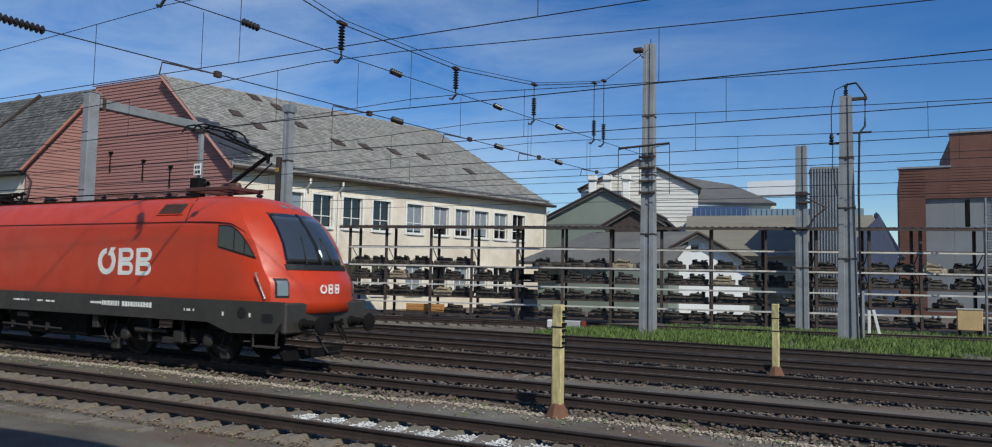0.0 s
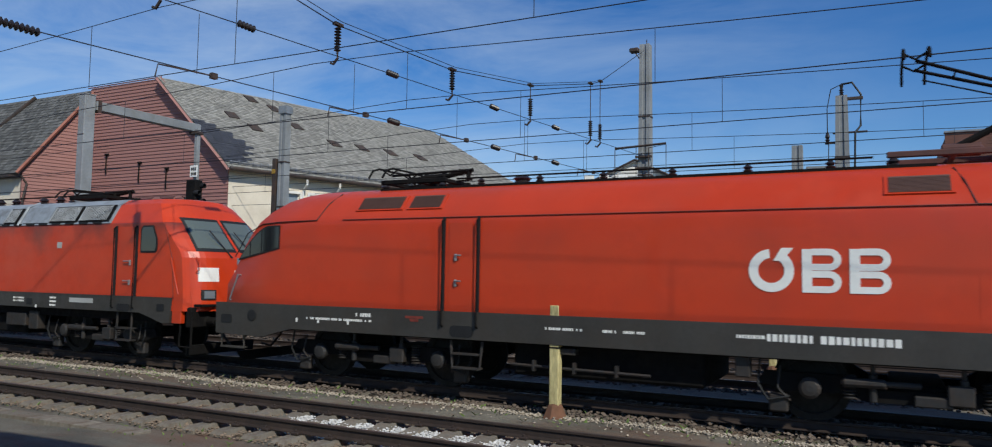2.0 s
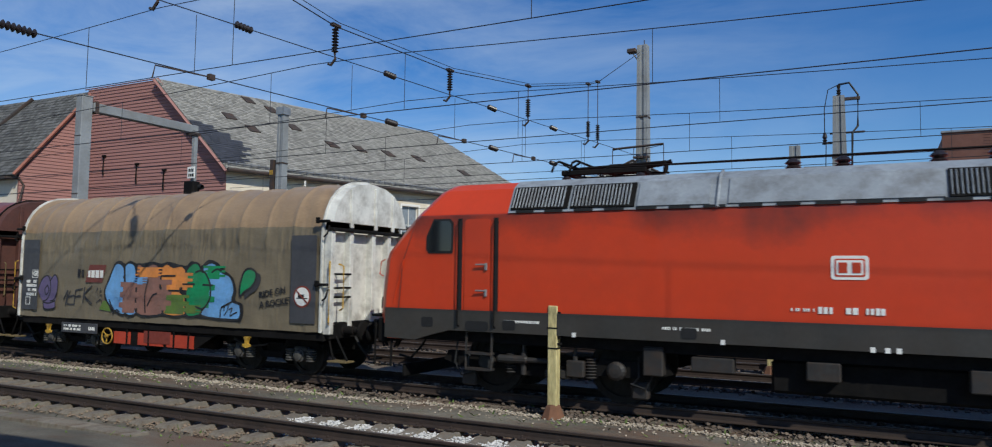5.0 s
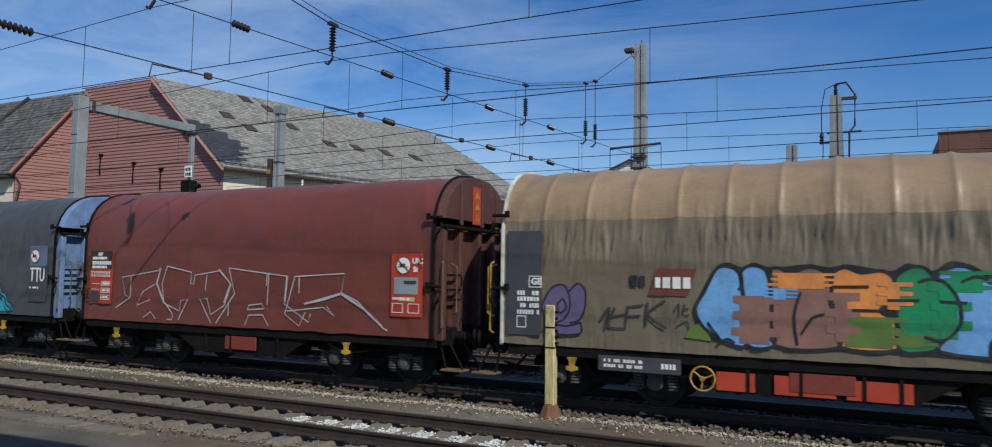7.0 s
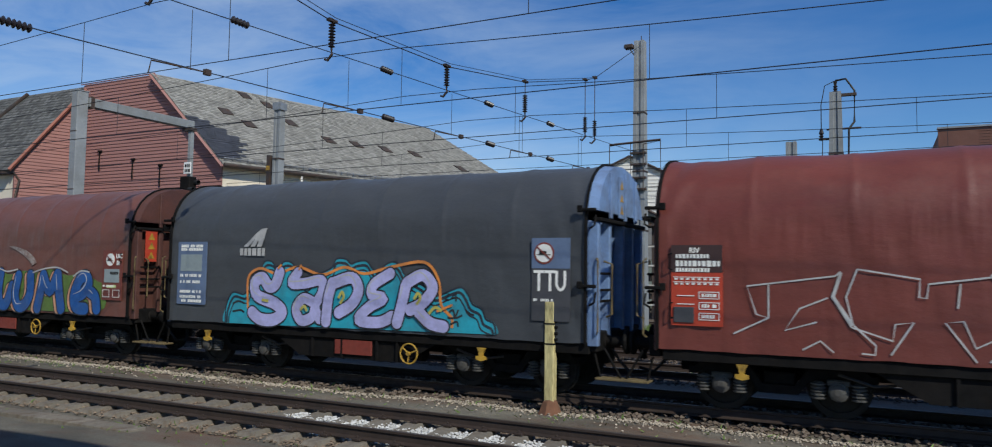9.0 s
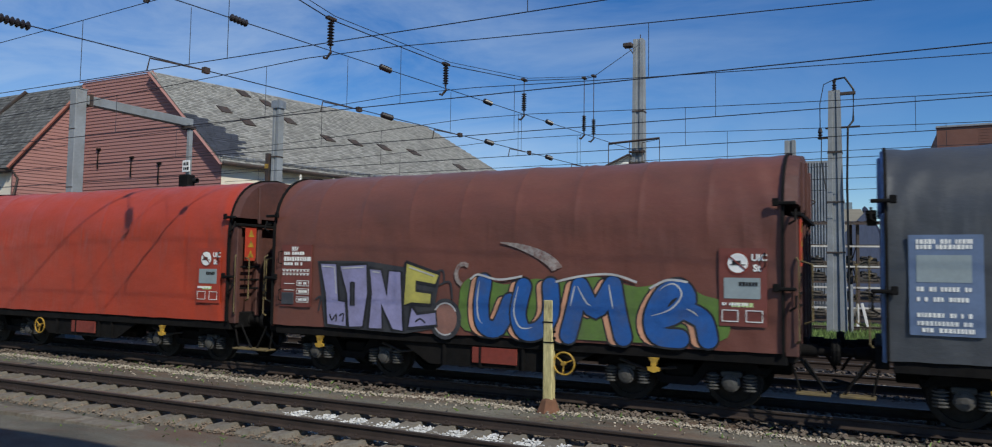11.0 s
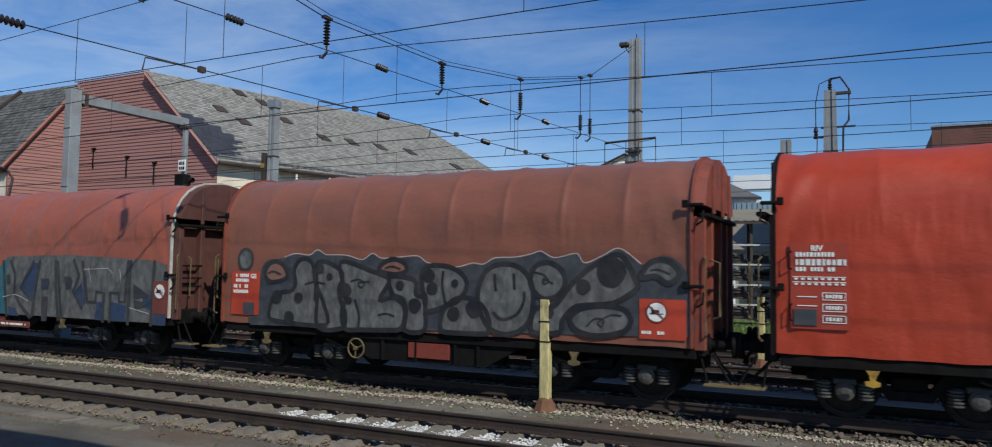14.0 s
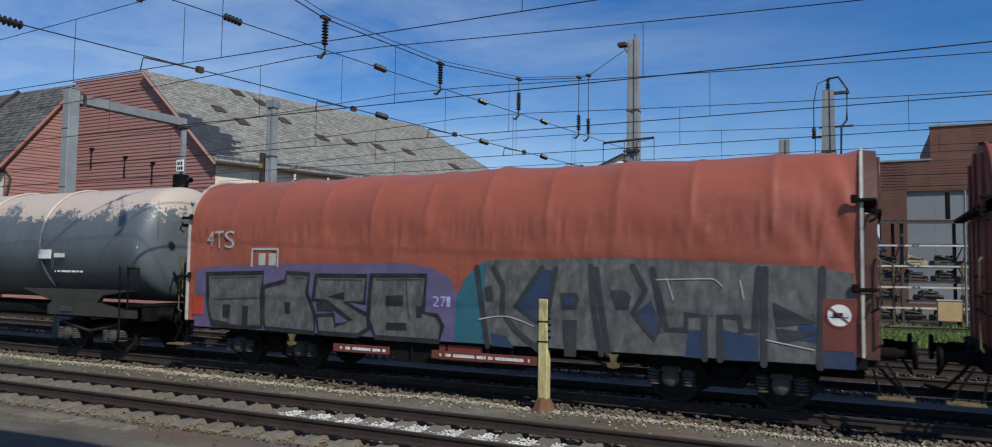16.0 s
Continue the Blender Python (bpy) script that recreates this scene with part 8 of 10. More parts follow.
def data_board(v, upper, lower, seed, x0=-5.15, x1=-4.3, z0=1.43, z1=2.78):
    """The wagon data at the trailing end: number lines, load table, small boxes."""
    mid = z0 + (z1 - z0) * 0.66
    a = plate(v, x0, z0, x1, z1, lower, "painted data board with white lettering")
    if upper is not lower:
        b = part("upper_field", panel(rect(x0, mid, x1, z1, 0.01), SIDE_Y - 0.02, 0.004), upper, a)
    bm = bmesh.new()
    y = SIDE_Y - 0.028
    ww = x1 - x0
    words(bm, "RIV", 0.12, on_side(x0 + 0.3, y, z1 - 0.13), 0.002, 0.004)
    for k, (f, h) in enumerate(((0.86, 0.075), (0.77, 0.1), (0.69, 0.07))):
        bars(bm, x0 + 0.08, x0 + ww * (0.75 if k != 1 else 0.95), z0 + (z1 - z0) * f, h, y, seed + k)
    for f in (0.6, 0.54):
        for k in range(8):
            q = x0 + 0.04 + k * (ww - 0.08) / 8
            stroke(bm, [(q, z0 + (z1 - z0) * f), (q + (ww - 0.1) / 9, z0 + (z1 - z0) * f)], 0.006, 4)
            box(bm, (q + 0.045, y, z0 + (z1 - z0) * f - 0.03), (0.05, 0.004, 0.03))
    for k in range(3):
        zc = z0 + (z1 - z0) * (0.42 - 0.13 * k)
        stroke(bm, [(x0 + ww * 0.55, zc), (x1 - 0.06, zc), (x1 - 0.06, zc - 0.11), (x0 + ww * 0.55, zc - 0.11), (x0 + ww * 0.55, zc)], 0.006, 4)
        bars(bm, x0 + ww * 0.6, x1 - 0.12, zc - 0.055, 0.06, y, seed + 10 + k)
    stroke(bm, [(x0 + 0.1, z0 + 0.5), (x0 + ww * 0.45, z0 + 0.5)], 0.007, 4)
    stroke(bm, [(x0 + 0.1, z0 + 0.36), (x0 + ww * 0.45, z0 + 0.36)], 0.007, 4)
    part("data_lettering", bm, M_WHITE, a)
    part("label_holder", B(((x0 + ww * 0.25, SIDE_Y - 0.03, z0 + 0.18), (0.34, 0.02, 0.26)), bevel=0.006), M_PLATE_DARK, a, "dark label holder")
    part("handle", T([(x0 + 0.02, SIDE_Y - 0.01, z0 + 0.12), (x0 + 0.0, SIDE_Y - 0.08, z0 + 0.14), (x0 + 0.0, SIDE_Y - 0.08, z0 + 0.36), (x0 + 0.02, SIDE_Y - 0.01, z0 + 0.38)], r=0.014), M_UNDER, a)
    part("handle", T([(x0 + 0.02, SIDE_Y - 0.01, z1 - 0.42), (x0 - 0.03, SIDE_Y - 0.08, z1 - 0.4), (x0 - 0.03, SIDE_Y - 0.08, z1 - 0.16), (x0 + 0.02, SIDE_Y - 0.01, z1 - 0.14)], r=0.014), M_UNDER, a)


def front_board(v, m, seed, x0=4.28, x1=5.03, z0=1.43, z1=2.7, words_=True):
    a = plate(v, x0, z0, x1, z1, m, "painted board with prohibition sign and small print")
    sign_ban(v, x0 + 0.3, z1 - 0.24, 0.19)
    bm = bmesh.new()
    y = SIDE_Y - 0.028
    if words_:
        words(bm, "UIC", 0.15, on_side(x0 + 0.51, y, z1 - 0.2), 0.002, 0.006)
        words(bm, "St", 0.15, on_side(x0 + 0.54, y, z1 - 0.37), 0.002, 0.006)
    bars(bm, x0 + 0.05, x1 - 0.3, z0 + 0.36, 0.05, y, seed)
    for k in range(2):
        stroke(bm, [(x0 + 0.05 + 0.38 * k, z0 + 0.08), (x0 + 0.3 + 0.38 * k, z0 + 0.08), (x0 + 0.3 + 0.38 * k, z0 + 0.26), (x0 + 0.05 + 0.38 * k, z0 + 0.26), (x0 + 0.05 + 0.38 * k, z0 + 0.08)], 0.007, 4)
    part("small_print", bm, M_WHITE, a)
    lab = part("operator_label", panel(rect(x0 + 0.08, z1 - 0.82, x1 - 0.1, z1 - 0.48, 0.01), SIDE_Y - 0.022, 0.006), M_PLATE_GREY, a, "pale grey operator label")
    part("label_marks", bars(bmesh.new(), x0 + 0.32, x1 - 0.16, z1 - 0.58, 0.07, SIDE_Y - 0.032, seed + 2), M_BLACK, lab)
    part("green_lettering", bars(bmesh.new(), x0 + 0.2, x1 - 0.2, z1 - 0.92, 0.08, SIDE_Y - 0.024, seed + 3), pbr("pale_green_lettering", lin(196, 214, 150), 0.6) if "pale_green_lettering" not in bpy.data.materials else bpy.data.materials["pale_green_lettering"], a)
    part("handle", T([(x1 - 0.04, SIDE_Y - 0.01, z1 - 0.3), (x1 - 0.02, SIDE_Y - 0.08, z1 - 0.28), (x1 - 0.02, SIDE_Y - 0.08, z1 - 0.1), (x1 - 0.04, SIDE_Y - 0.01, z1 - 0.08)], r=0.014), M_UNDER, a)


def end_warning(v, half=HALF, z=3.75, m=None, y=-0.12):
    """Warning plates on the leading end wall, and red panel below them."""
    x = half + 0.235
    a = part("warning_panel", B(((x, y, z), (0.02, 0.34, 0.8)), bevel=0.004), m or M_PLATE_RED, v, "orange-red panel with yellow warning triangles")
    for k in range(3):
        bm = bmesh.new()
        q = z + 0.24 - 0.24 * k
        for p in ([(-0.1, -0.08), (0.1, -0.08), (0, 0.1)],):
            vs = [bm.verts.new((x + 0.014, y + yy, q + zz)) for yy, zz in p]
            bm.faces.new(vs)
        part("triangle", bm, M_YELLOW, a, "yellow warning triangle")


# wagon with colourful bubble shapes
for x0, x1 in ((-5.32, -4.62), (4.42, 5.12)):
    plate(wag_a, x0, 1.2, x1, 3.12, M_PLATE_DARK, "dark door panel in the sheet")
bm = bmesh.new()
words(bm, "GE", 0.17, on_side(-4.82, SIDE_Y - 0.03, 2.13), 0.002, 0.006)
for k, z in enumerate((1.97, 1.86, 1.74, 1.62)):
    bars(bm, -5.1, -4.68, z, 0.085, SIDE_Y - 0.03, 40 + k)
stroke(bm, [(-4.86, 2.08), (-4.62, 2.08), (-4.62, 2.28), (-4.86, 2.28), (-4.86, 2.08)], 0.008, 4)
stroke(bm, [(-5.1, 1.34), (-4.92, 1.34), (-4.92, 1.54), (-5.1, 1.54), (-5.1, 1.34)], 0.008, 4)
part("data_lettering", bm, M_WHITE, wag_a)
sign_ban(wag_a, 4.76, 1.78, 0.24)
part("operator_field", outline([(-2.62, 1.98), (-1.95, 1.98), (-1.8, 2.44), (-2.47, 2.44)], 1), M_PLATE_BROWN, wag_a, "dark brown slanted operator field")
part("operator_lettering", bars(bmesh.new(), -2.5, -1.95, 2.2, 0.2, SIDE_Y - 0.018, 51), M_WHITE, wag_a)
part("operator_lettering", bars(bmesh.new(), -3.12, -2.66, 2.22, 0.2, SIDE_Y - 0.012, 52), P_BLACK, wag_a)
graf = part("graffiti", outline(curve_through([(-4.61, 1.75), (-4.44, 2.07), (-4.20, 2.14), (-4.02, 2.10), (-3.82, 2.13), (-3.75, 1.84), (-3.83, 1.52), (-3.86, 1.27), (-4.30, 1.23), (-4.38, 1.44)], True), 0.8), P_MAUVE, wag_a, "small mauve bubble graffiti")
lines(graf, [[(-4.61, 1.75), (-4.44, 2.05), (-4.20, 2.13), (-4.08, 1.95), (-4.07, 1.70), (-4.19, 1.50), (-4.36, 1.44)], [(-4.08, 2.01), (-3.91, 2.16), (-3.77, 2.02), (-3.78, 1.71), (-3.89, 1.50), (-4.07, 1.45)], [(-4.36, 1.44), (-4.30, 1.24), (-3.86, 1.27), (-3.86, 1.48)], [(-4.19, 1.89), (-4.31, 1.76), (-4.25, 1.62), (-4.13, 1.73), (-4.19, 1.87)], [(-4.39, 1.42), (-4.12, 1.39), (-3.86, 1.46)]], 0.018, 1.6, P_BLACK)
lines(wag_a, [[(-3.49, 1.50), (-3.32, 1.75), (-3.40, 1.35)], [(-3.22, 1.75), (-3.34, 1.42), (-3.04, 1.39)], [(-3.29, 1.58), (-3.04, 1.63)], [(-2.99, 1.79), (-3.04, 1.37)], [(-2.99, 1.76), (-2.71, 1.81)], [(-3.01, 1.59), (-2.77, 1.62)], [(-2.63, 1.86), (-2.68, 1.44)], [(-2.34, 1.89), (-2.63, 1.65), (-2.31, 1.42)]], 0.022, 1, P_SMOKE, "tag")
lines(wag_a, [[(-2.18, 1.70), (-2.10, 1.85), (-2.10, 1.62)], [(-2.00, 1.85), (-2.02, 1.67), (-1.92, 1.67)], [(-2.02, 1.76), (-1.93, 1.77)], [(-2.14, 1.46), (-1.97, 1.55), (-1.92, 1.41)]], 0.012, 1, P_SMOKE, "tag")
big = part("graffiti", outline(curve_through([(-1.79, 1.53), (-1.84, 1.79), (-1.69, 2.12), (-1.49, 2.47), (-1.29, 2.55), (-1.07, 2.47), (-0.89, 2.55), (-0.61, 2.47), (-0.06, 2.53), (0.24, 2.48), (0.50, 2.53), (1.09, 2.43), (1.32, 2.55), (1.61, 2.43), (1.86, 2.58), (2.16, 2.51), (2.35, 2.35), (2.66, 2.17), (2.79, 1.85), (2.77, 1.65), (2.99, 1.56), (3.02, 1.31), (2.91, 1.15), (1.19, 1.20), (-0.58, 1.19), (-1.68, 1.28)], True, 4), 0.7), P_BLACK, wag_a, "large bubble graffiti in blue, orange, brown and green")
BUBBLES = [
    (P_SKY, [(-1.82, 1.77), (-1.67, 2.06), (-1.49, 2.42), (-1.32, 2.49), (-1.12, 2.38), (-1.07, 2.07), (-1.01, 1.73), (-1.00, 1.22), (-1.33, 1.24), (-1.69, 1.48)]),
    (P_SKY, [(-1.08, 2.38), (-0.93, 2.50), (-0.71, 2.43), (-0.64, 2.16), (-0.65, 1.69), (-0.58, 1.24), (-0.99, 1.22), (-1.02, 1.79)]),
    (P_BROWN, [(-0.62, 2.43), (-0.49, 2.46), (-0.33, 2.38), (-0.05, 2.48), (0.17, 2.40), (0.27, 2.15), (0.24, 1.91), (0.37, 1.61), (0.33, 1.24), (-0.56, 1.23), (-0.61, 1.80)]),
    (P_ORANGE, [(0.29, 2.37), (0.46, 2.48), (0.68, 2.40), (0.98, 2.43), (1.14, 2.27), (1.11, 2.01), (0.93, 1.83), (1.14, 1.67), (1.15, 1.26), (0.40, 1.25), (0.42, 1.61), (0.27, 1.93)]),
    (P_GREEN, [(1.12, 2.27), (1.30, 2.47), (1.51, 2.49), (1.67, 2.32), (1.91, 2.10), (1.96, 1.67), (1.72, 1.39), (1.60, 1.26), (1.18, 1.26), (1.15, 1.85)]),
    (P_SKY, [(1.68, 2.32), (1.88, 2.50), (2.11, 2.48), (2.32, 2.29), (2.59, 2.19), (2.73, 1.89), (2.67, 1.64), (2.91, 1.55), (2.95, 1.31), (2.83, 1.20), (1.70, 1.26), (1.92, 1.67)])]
for k, (m, pts) in enumerate(BUBBLES):
    shape(big, pts, m, 1.6 + 0.12 * k, 0.026, P_BLACK, name="bubble")
g_ = random.Random(3)


def brushed(x0, x1, z0, z1, rows):
    """A patch with ragged ends, as rolled on in short strokes."""
    out = []
    for j in range(rows):
        for q in (0.0, 0.92):
            out.append((x1 + (0.18 * (j % 2) if q == 0 else out[-1][0] - x1), z0 + (z1 - z0) * (j + q) / rows))
    for j in range(rows - 1, -1, -1):
        e_ = x0 - 0.16 * (j % 2) * g_.uniform(0.5, 1)
        out += [(e_, z0 + (z1 - z0) * (j + 0.92) / rows), (e_, z0 + (z1 - z0) * j / rows)]
    return out


PATCHES = [(P_BROWN, [(-1.11, 1.24), (-0.65, 2.02)]), (P_ORANGE, [(-0.52, 2.14), (0.16, 2.39)]), (P_SKY, [(-0.59, 1.96), (-0.40, 2.14)]), (P_OLIVE, [(0.44, 1.27), (1.09, 1.74)]), (P_BROWN, [(0.31, 1.34), (0.48, 2.10)]),
           (P_GREEN, [(1.70, 1.45), (1.93, 2.28)]), (P_GREEN, [(1.86, 2.13), (2.25, 2.44)]), (P_OLIVE, [(1.17, 1.30), (1.50, 1.50)]), (P_ORANGE, [(1.03, 1.85), (1.19, 2.27)])]
for k, (m, ((x0, z0), (x1, z1))) in enumerate(PATCHES):
    part("paint_patch", outline(brushed(x0, x1, z0, z1, 6), 1.95 + 0.05 * k), m, big)
part("paint_patch", outline([(-2.01, 1.29), (-1.88, 1.50), (-1.71, 1.54), (-1.56, 1.25)], 0.9), P_OLIVE, big)
lines(big, [[(-0.24, 1.26), (-0.28, 1.70), (-0.18, 2.09)], [(-0.18, 1.43), (-0.01, 1.69), (0.16, 1.75)], [(-1.10, 2.45), (-1.06, 2.24), (-1.11, 2.11)], [(0.27, 2.18), (0.79, 2.19)], [(0.96, 1.83), (0.55, 1.83)], [(1.45, 2.28), (1.71, 2.32), (1.93, 2.06), (1.97, 1.69), (1.75, 1.43), (1.50, 1.47)],
            [(1.71, 1.99), (2.05, 1.98)], [(1.03, 1.99), (1.45, 2.00)], [(1.99, 2.28), (2.16, 2.36), (2.32, 2.32)], [(2.32, 1.23), (2.35, 1.46), (2.58, 1.57), (2.78, 1.67)], [(-1.62, 1.56), (-1.53, 1.43), (-1.43, 1.32)], [(-1.46, 1.20), (-1.31, 1.30), (-1.19, 1.24)]], 0.02, 4.6, P_BLACK)
lines(big, [[(2.43, 1.40), (2.46, 1.51), (2.56, 1.53), (2.54, 1.41), (2.44, 1.29)], [(2.59, 1.43), (2.69, 1.46), (2.63, 1.29), (2.74, 1.34), (2.85, 1.38)]], 0.014, 4.8, P_BLACK, "tag")
for k, (m, d_, r_) in enumerate(((P_SMOKE, 0.14, 0.0), (P_GREEN, 0.0, 0.026))):
    o = [(x + d_, z - 0.5 * d_) for x, z in [(2.91, 1.75), (2.90, 2.00), (3.01, 2.30), (3.19, 2.38), (3.37, 2.30), (3.37, 2.13), (3.25, 1.96), (3.04, 1.85)]]
    shape(wag_a, o, m, 1 + 0.8 * k, r_, P_BLACK if r_ else None, name="leaf_drop")
bm = bmesh.new()
words(bm, "RIDE ON", 0.2, on_side(3.5, SIDE_Y - 0.01, 1.72) @ Matrix.Rotation(radians(10), 4, "Z"), 0.002, 0.004)
words(bm, "A ROCKET", 0.2, on_side(3.52, SIDE_Y - 0.01, 1.5) @ Matrix.Rotation(radians(8), 4, "Z"), 0.002, 0.004)
part("tag", bm, P_BLACK, wag_a, "black scrawled words")
tbl = part("load_table", B(((-2.8, -1.45, 0.78), (1.45, 0.03, 0.26)), bevel=0.006), M_PLATE_DARK, wag_a, "dark load table plate under the sill")
bm = bmesh.new()
for z in (0.83, 0.74):
    bars(bm, -3.42, -2.75, z, 0.06, -1.47, int(z * 100))
bars(bm, -2.4, -2.15, 0.78, 0.1, -1.47, 3)
part("table_print", bm, M_WHITE, tbl)
for x0, x1 in ((-1.5, -0.9), (-0.6, 0.3), (0.45, 1.35)):
    part("truss_panel", B((((x0 + x1) / 2, -1.37, 0.6), (x1 - x0, 0.03, 0.3))), M_PLATE_RED, wag_a, "red painted truss panel")

# maroon wagon: thin white outline letters
data_board(wag_b, M_PLATE_MURKY, M_PLATE_RED, 60)
front_board(wag_b, M_PLATE_RED, 70)
end_warning(wag_b)
tag = lines(wag_b, [[(-4.14, 1.33), (-3.59, 1.61), (-3.78, 1.66), (-3.92, 2.11), (-2.61, 2.29), (-2.53, 2.36)],
              [(-3.59, 2.14), (-3.59, 1.61)],
              [(-2.53, 2.36), (-2.66, 1.97), (-2.39, 1.51), (-1.83, 1.33), (-1.80, 1.58), (-1.55, 1.62), (-1.86, 1.12)],
              [(-2.72, 1.95), (-3.13, 1.77), (-3.35, 1.42), (-2.88, 1.57)],
              [(-3.09, 1.13), (-2.83, 1.28), (-2.64, 1.11)],
              [(-2.30, 2.40), (-2.46, 1.97), (-2.37, 1.55), (-2.06, 1.25), (-2.07, 1.11), (-2.25, 1.12)],
              [(-2.30, 2.40), (-1.46, 2.26), (-1.48, 1.99), (-1.38, 1.98), (-1.35, 2.19), (-0.57, 2.30)],
              [(-0.57, 2.34), (-0.16, 1.99), (-0.36, 1.51), (-0.78, 1.28), (-0.92, 1.66), (-1.15, 1.63), (-0.77, 1.08)],
              [(-0.05, 1.78), (-0.61, 1.09)],
              [(-0.95, 2.20), (-0.99, 1.84)],
              [(-0.25, 2.37), (-0.05, 1.78), (-0.23, 1.57), (-0.23, 1.27)],
              [(-0.25, 2.37), (1.53, 2.20), (1.44, 1.60), (2.14, 1.22), (2.19, 1.40)],
              [(0.97, 2.24), (0.95, 1.55)],
              [(0.92, 2.24), (0.91, 1.98)],
              [(0.37, 1.43), (0.40, 1.53), (0.79, 1.58), (0.87, 1.47), (0.37, 1.43)],
              [(0.30, 1.08), (0.40, 1.31), (0.83, 1.33), (1.00, 1.09)],
              [(1.73, 2.20), (1.47, 1.37), (1.88, 1.13), (2.05, 1.43)],
              [(1.73, 2.20), (3.09, 2.28), (3.01, 1.87), (2.01, 1.61)],
              [(3.01, 1.87), (3.43, 1.71), (4.09, 1.18), (4.21, 1.13)],
              [(1.53, 1.44), (2.54, 1.55), (2.84, 1.38), (2.63, 1.58)],
              [(1.85, 2.18), (1.86, 1.84)]], 0.013, 1, P_WHITE, "graffiti", False)
tag["label"] = "thin white outline graffiti"
lines(tag, [[(-0.57, 2.34), (-0.19, 2.01), (-0.37, 1.56)], [(1.51, 2.19), (1.46, 1.64)], [(-2.53, 2.34), (-2.64, 1.97), (-2.37, 1.54)], [(2.01, 1.61), (2.54, 1.72), (2.99, 1.85)], [(3.01, 1.85), (3.61, 1.55), (4.07, 1.21)]], 0.024, 1.6, P_WHITE, "line", False)

# charcoal wagon: lilac letters on a turquoise cloud
a = plate(wag_c, -5.1, 1.42, -4.15, 2.9, M_PLATE_BLUE, "grey-blue data board")
bm = bmesh.new()
for k, z in enumerate((2.8, 2.72, 2.1, 1.95, 1.72, 1.6, 1.5)):
    bars(bm, -5.0, -4.3, z, 0.07, SIDE_Y - 0.024, 80 + k)
part("data_lettering", bm, M_WHITE, a)
part("grey_field", panel(rect(-5.0, 2.2, -4.3, 2.6), SIDE_Y - 0.02, 0.004), M_PLATE_GREY, a)
a = plate(wag_c, 4.22, 1.4, 4.98, 2.92, M_PLATE_DARK, "dark grey board with blue top and sign")
part("blue_field", panel(rect(4.22, 2.36, 4.98, 2.92, 0.01), SIDE_Y - 0.02, 0.004), M_PLATE_BLUE, a)
sign_ban(wag_c, 4.47, 2.64, 0.2, SIDE_Y - 0.026)
for k in range(2):
    bm = stroke(bmesh.new(), [(4.28 + 0.22 * k, 2.3), (4.46 + 0.22 * k, 2.3)], 0.026, 4)
    part("owner_mark", stroke(bm, [(4.37 + 0.22 * k, 2.274), (4.37 + 0.22 * k, 1.96)], 0.026, 4.1), M_WHITE, a, "large pale owner letter")
part("owner_mark", ribbon(bmesh.new(), [(4.72, 2.32), (4.72, 2.06), (4.76, 1.99), (4.8, 1.97), (4.84, 1.99), (4.88, 2.06), (4.88, 2.32)], 0.026, 5.6), M_WHITE, a, "large pale owner letter")
part("small_print", bars(bmesh.new(), 4.26, 4.65, 1.78, 0.05, SIDE_Y - 0.024, 95), M_WHITE, a)
bm = bmesh.new()
for k in range(3):
    x = -3.0 + 0.2 * k
    outline([(x, 2.78), (x + 0.14, 2.78), (-2.42 + 0.06 * k, 3.2), (-2.55 + 0.06 * k - 0.05, 3.16 - 0.03 * (2 - k))], 1, bm)
part("owner_emblem", bm, P_WHITE, wag_c, "pale striped sail emblem")
part("owner_mark", bars(bmesh.new(), -3.1, -2.4, 2.66, 0.18, SIDE_Y - 0.012, 99), P_WHITE, wag_c)
PUFF = [(-3.51, 1.03), (-3.49, 1.44), (-3.30, 1.75), (-2.93, 1.72), (-2.78, 2.02), (-2.51, 2.17), (-2.37, 2.45), (-2.14, 2.46), (-1.97, 2.29), (-1.79, 2.46), (-1.56, 2.44), (-1.40, 2.24), (-1.17, 2.02), (-0.90, 2.18), (-0.64, 2.26), (-0.43, 2.36), (-0.33, 2.53), (-0.08, 2.53), (0.06, 2.43), (0.23, 2.48), (0.46, 2.49), (0.60, 2.34), (0.74, 2.24), (0.93, 2.41), (1.13, 2.48), (1.29, 2.40), (1.42, 2.22), (1.87, 2.00), (2.18, 1.82), (2.48, 1.92), (2.74, 1.99), (2.89, 1.84), (2.99, 1.67), (3.19, 1.58), (3.28, 1.40), (3.45, 1.32), (3.50, 1.10)]
gr = part("graffiti", outline(curve_through(PUFF, True, 4), 0.7), P_TURQ, wag_c, "lilac letters on a scalloped turquoise cloud")
for k, (d_, r_) in enumerate(((0.02, 0.02), (0.13, 0.028), (0.24, 0.016))):
    o = [(x * (1 - 0.5 * d_ / 3.4), z - d_ * (0.9 if z > 1.2 else 0.0)) for x, z in PUFF]
    lines(gr, [o], r_, 1.7 + 0.1 * k, P_CHAR_LINE, "cloud_line")
lines(gr, [[(-2.78, 1.18), (-2.83, 2.05), (-2.48, 2.29), (-1.97, 2.18), (-1.37, 2.33), (-0.71, 2.17), (-0.11, 2.34), (0.41, 2.21), (1.06, 2.35), (1.86, 2.46), (2.20, 2.13), (2.28, 1.62), (2.52, 1.38), (2.53, 1.18)]], 0.03, 2.4, P_ORANGE, "letter_shade")
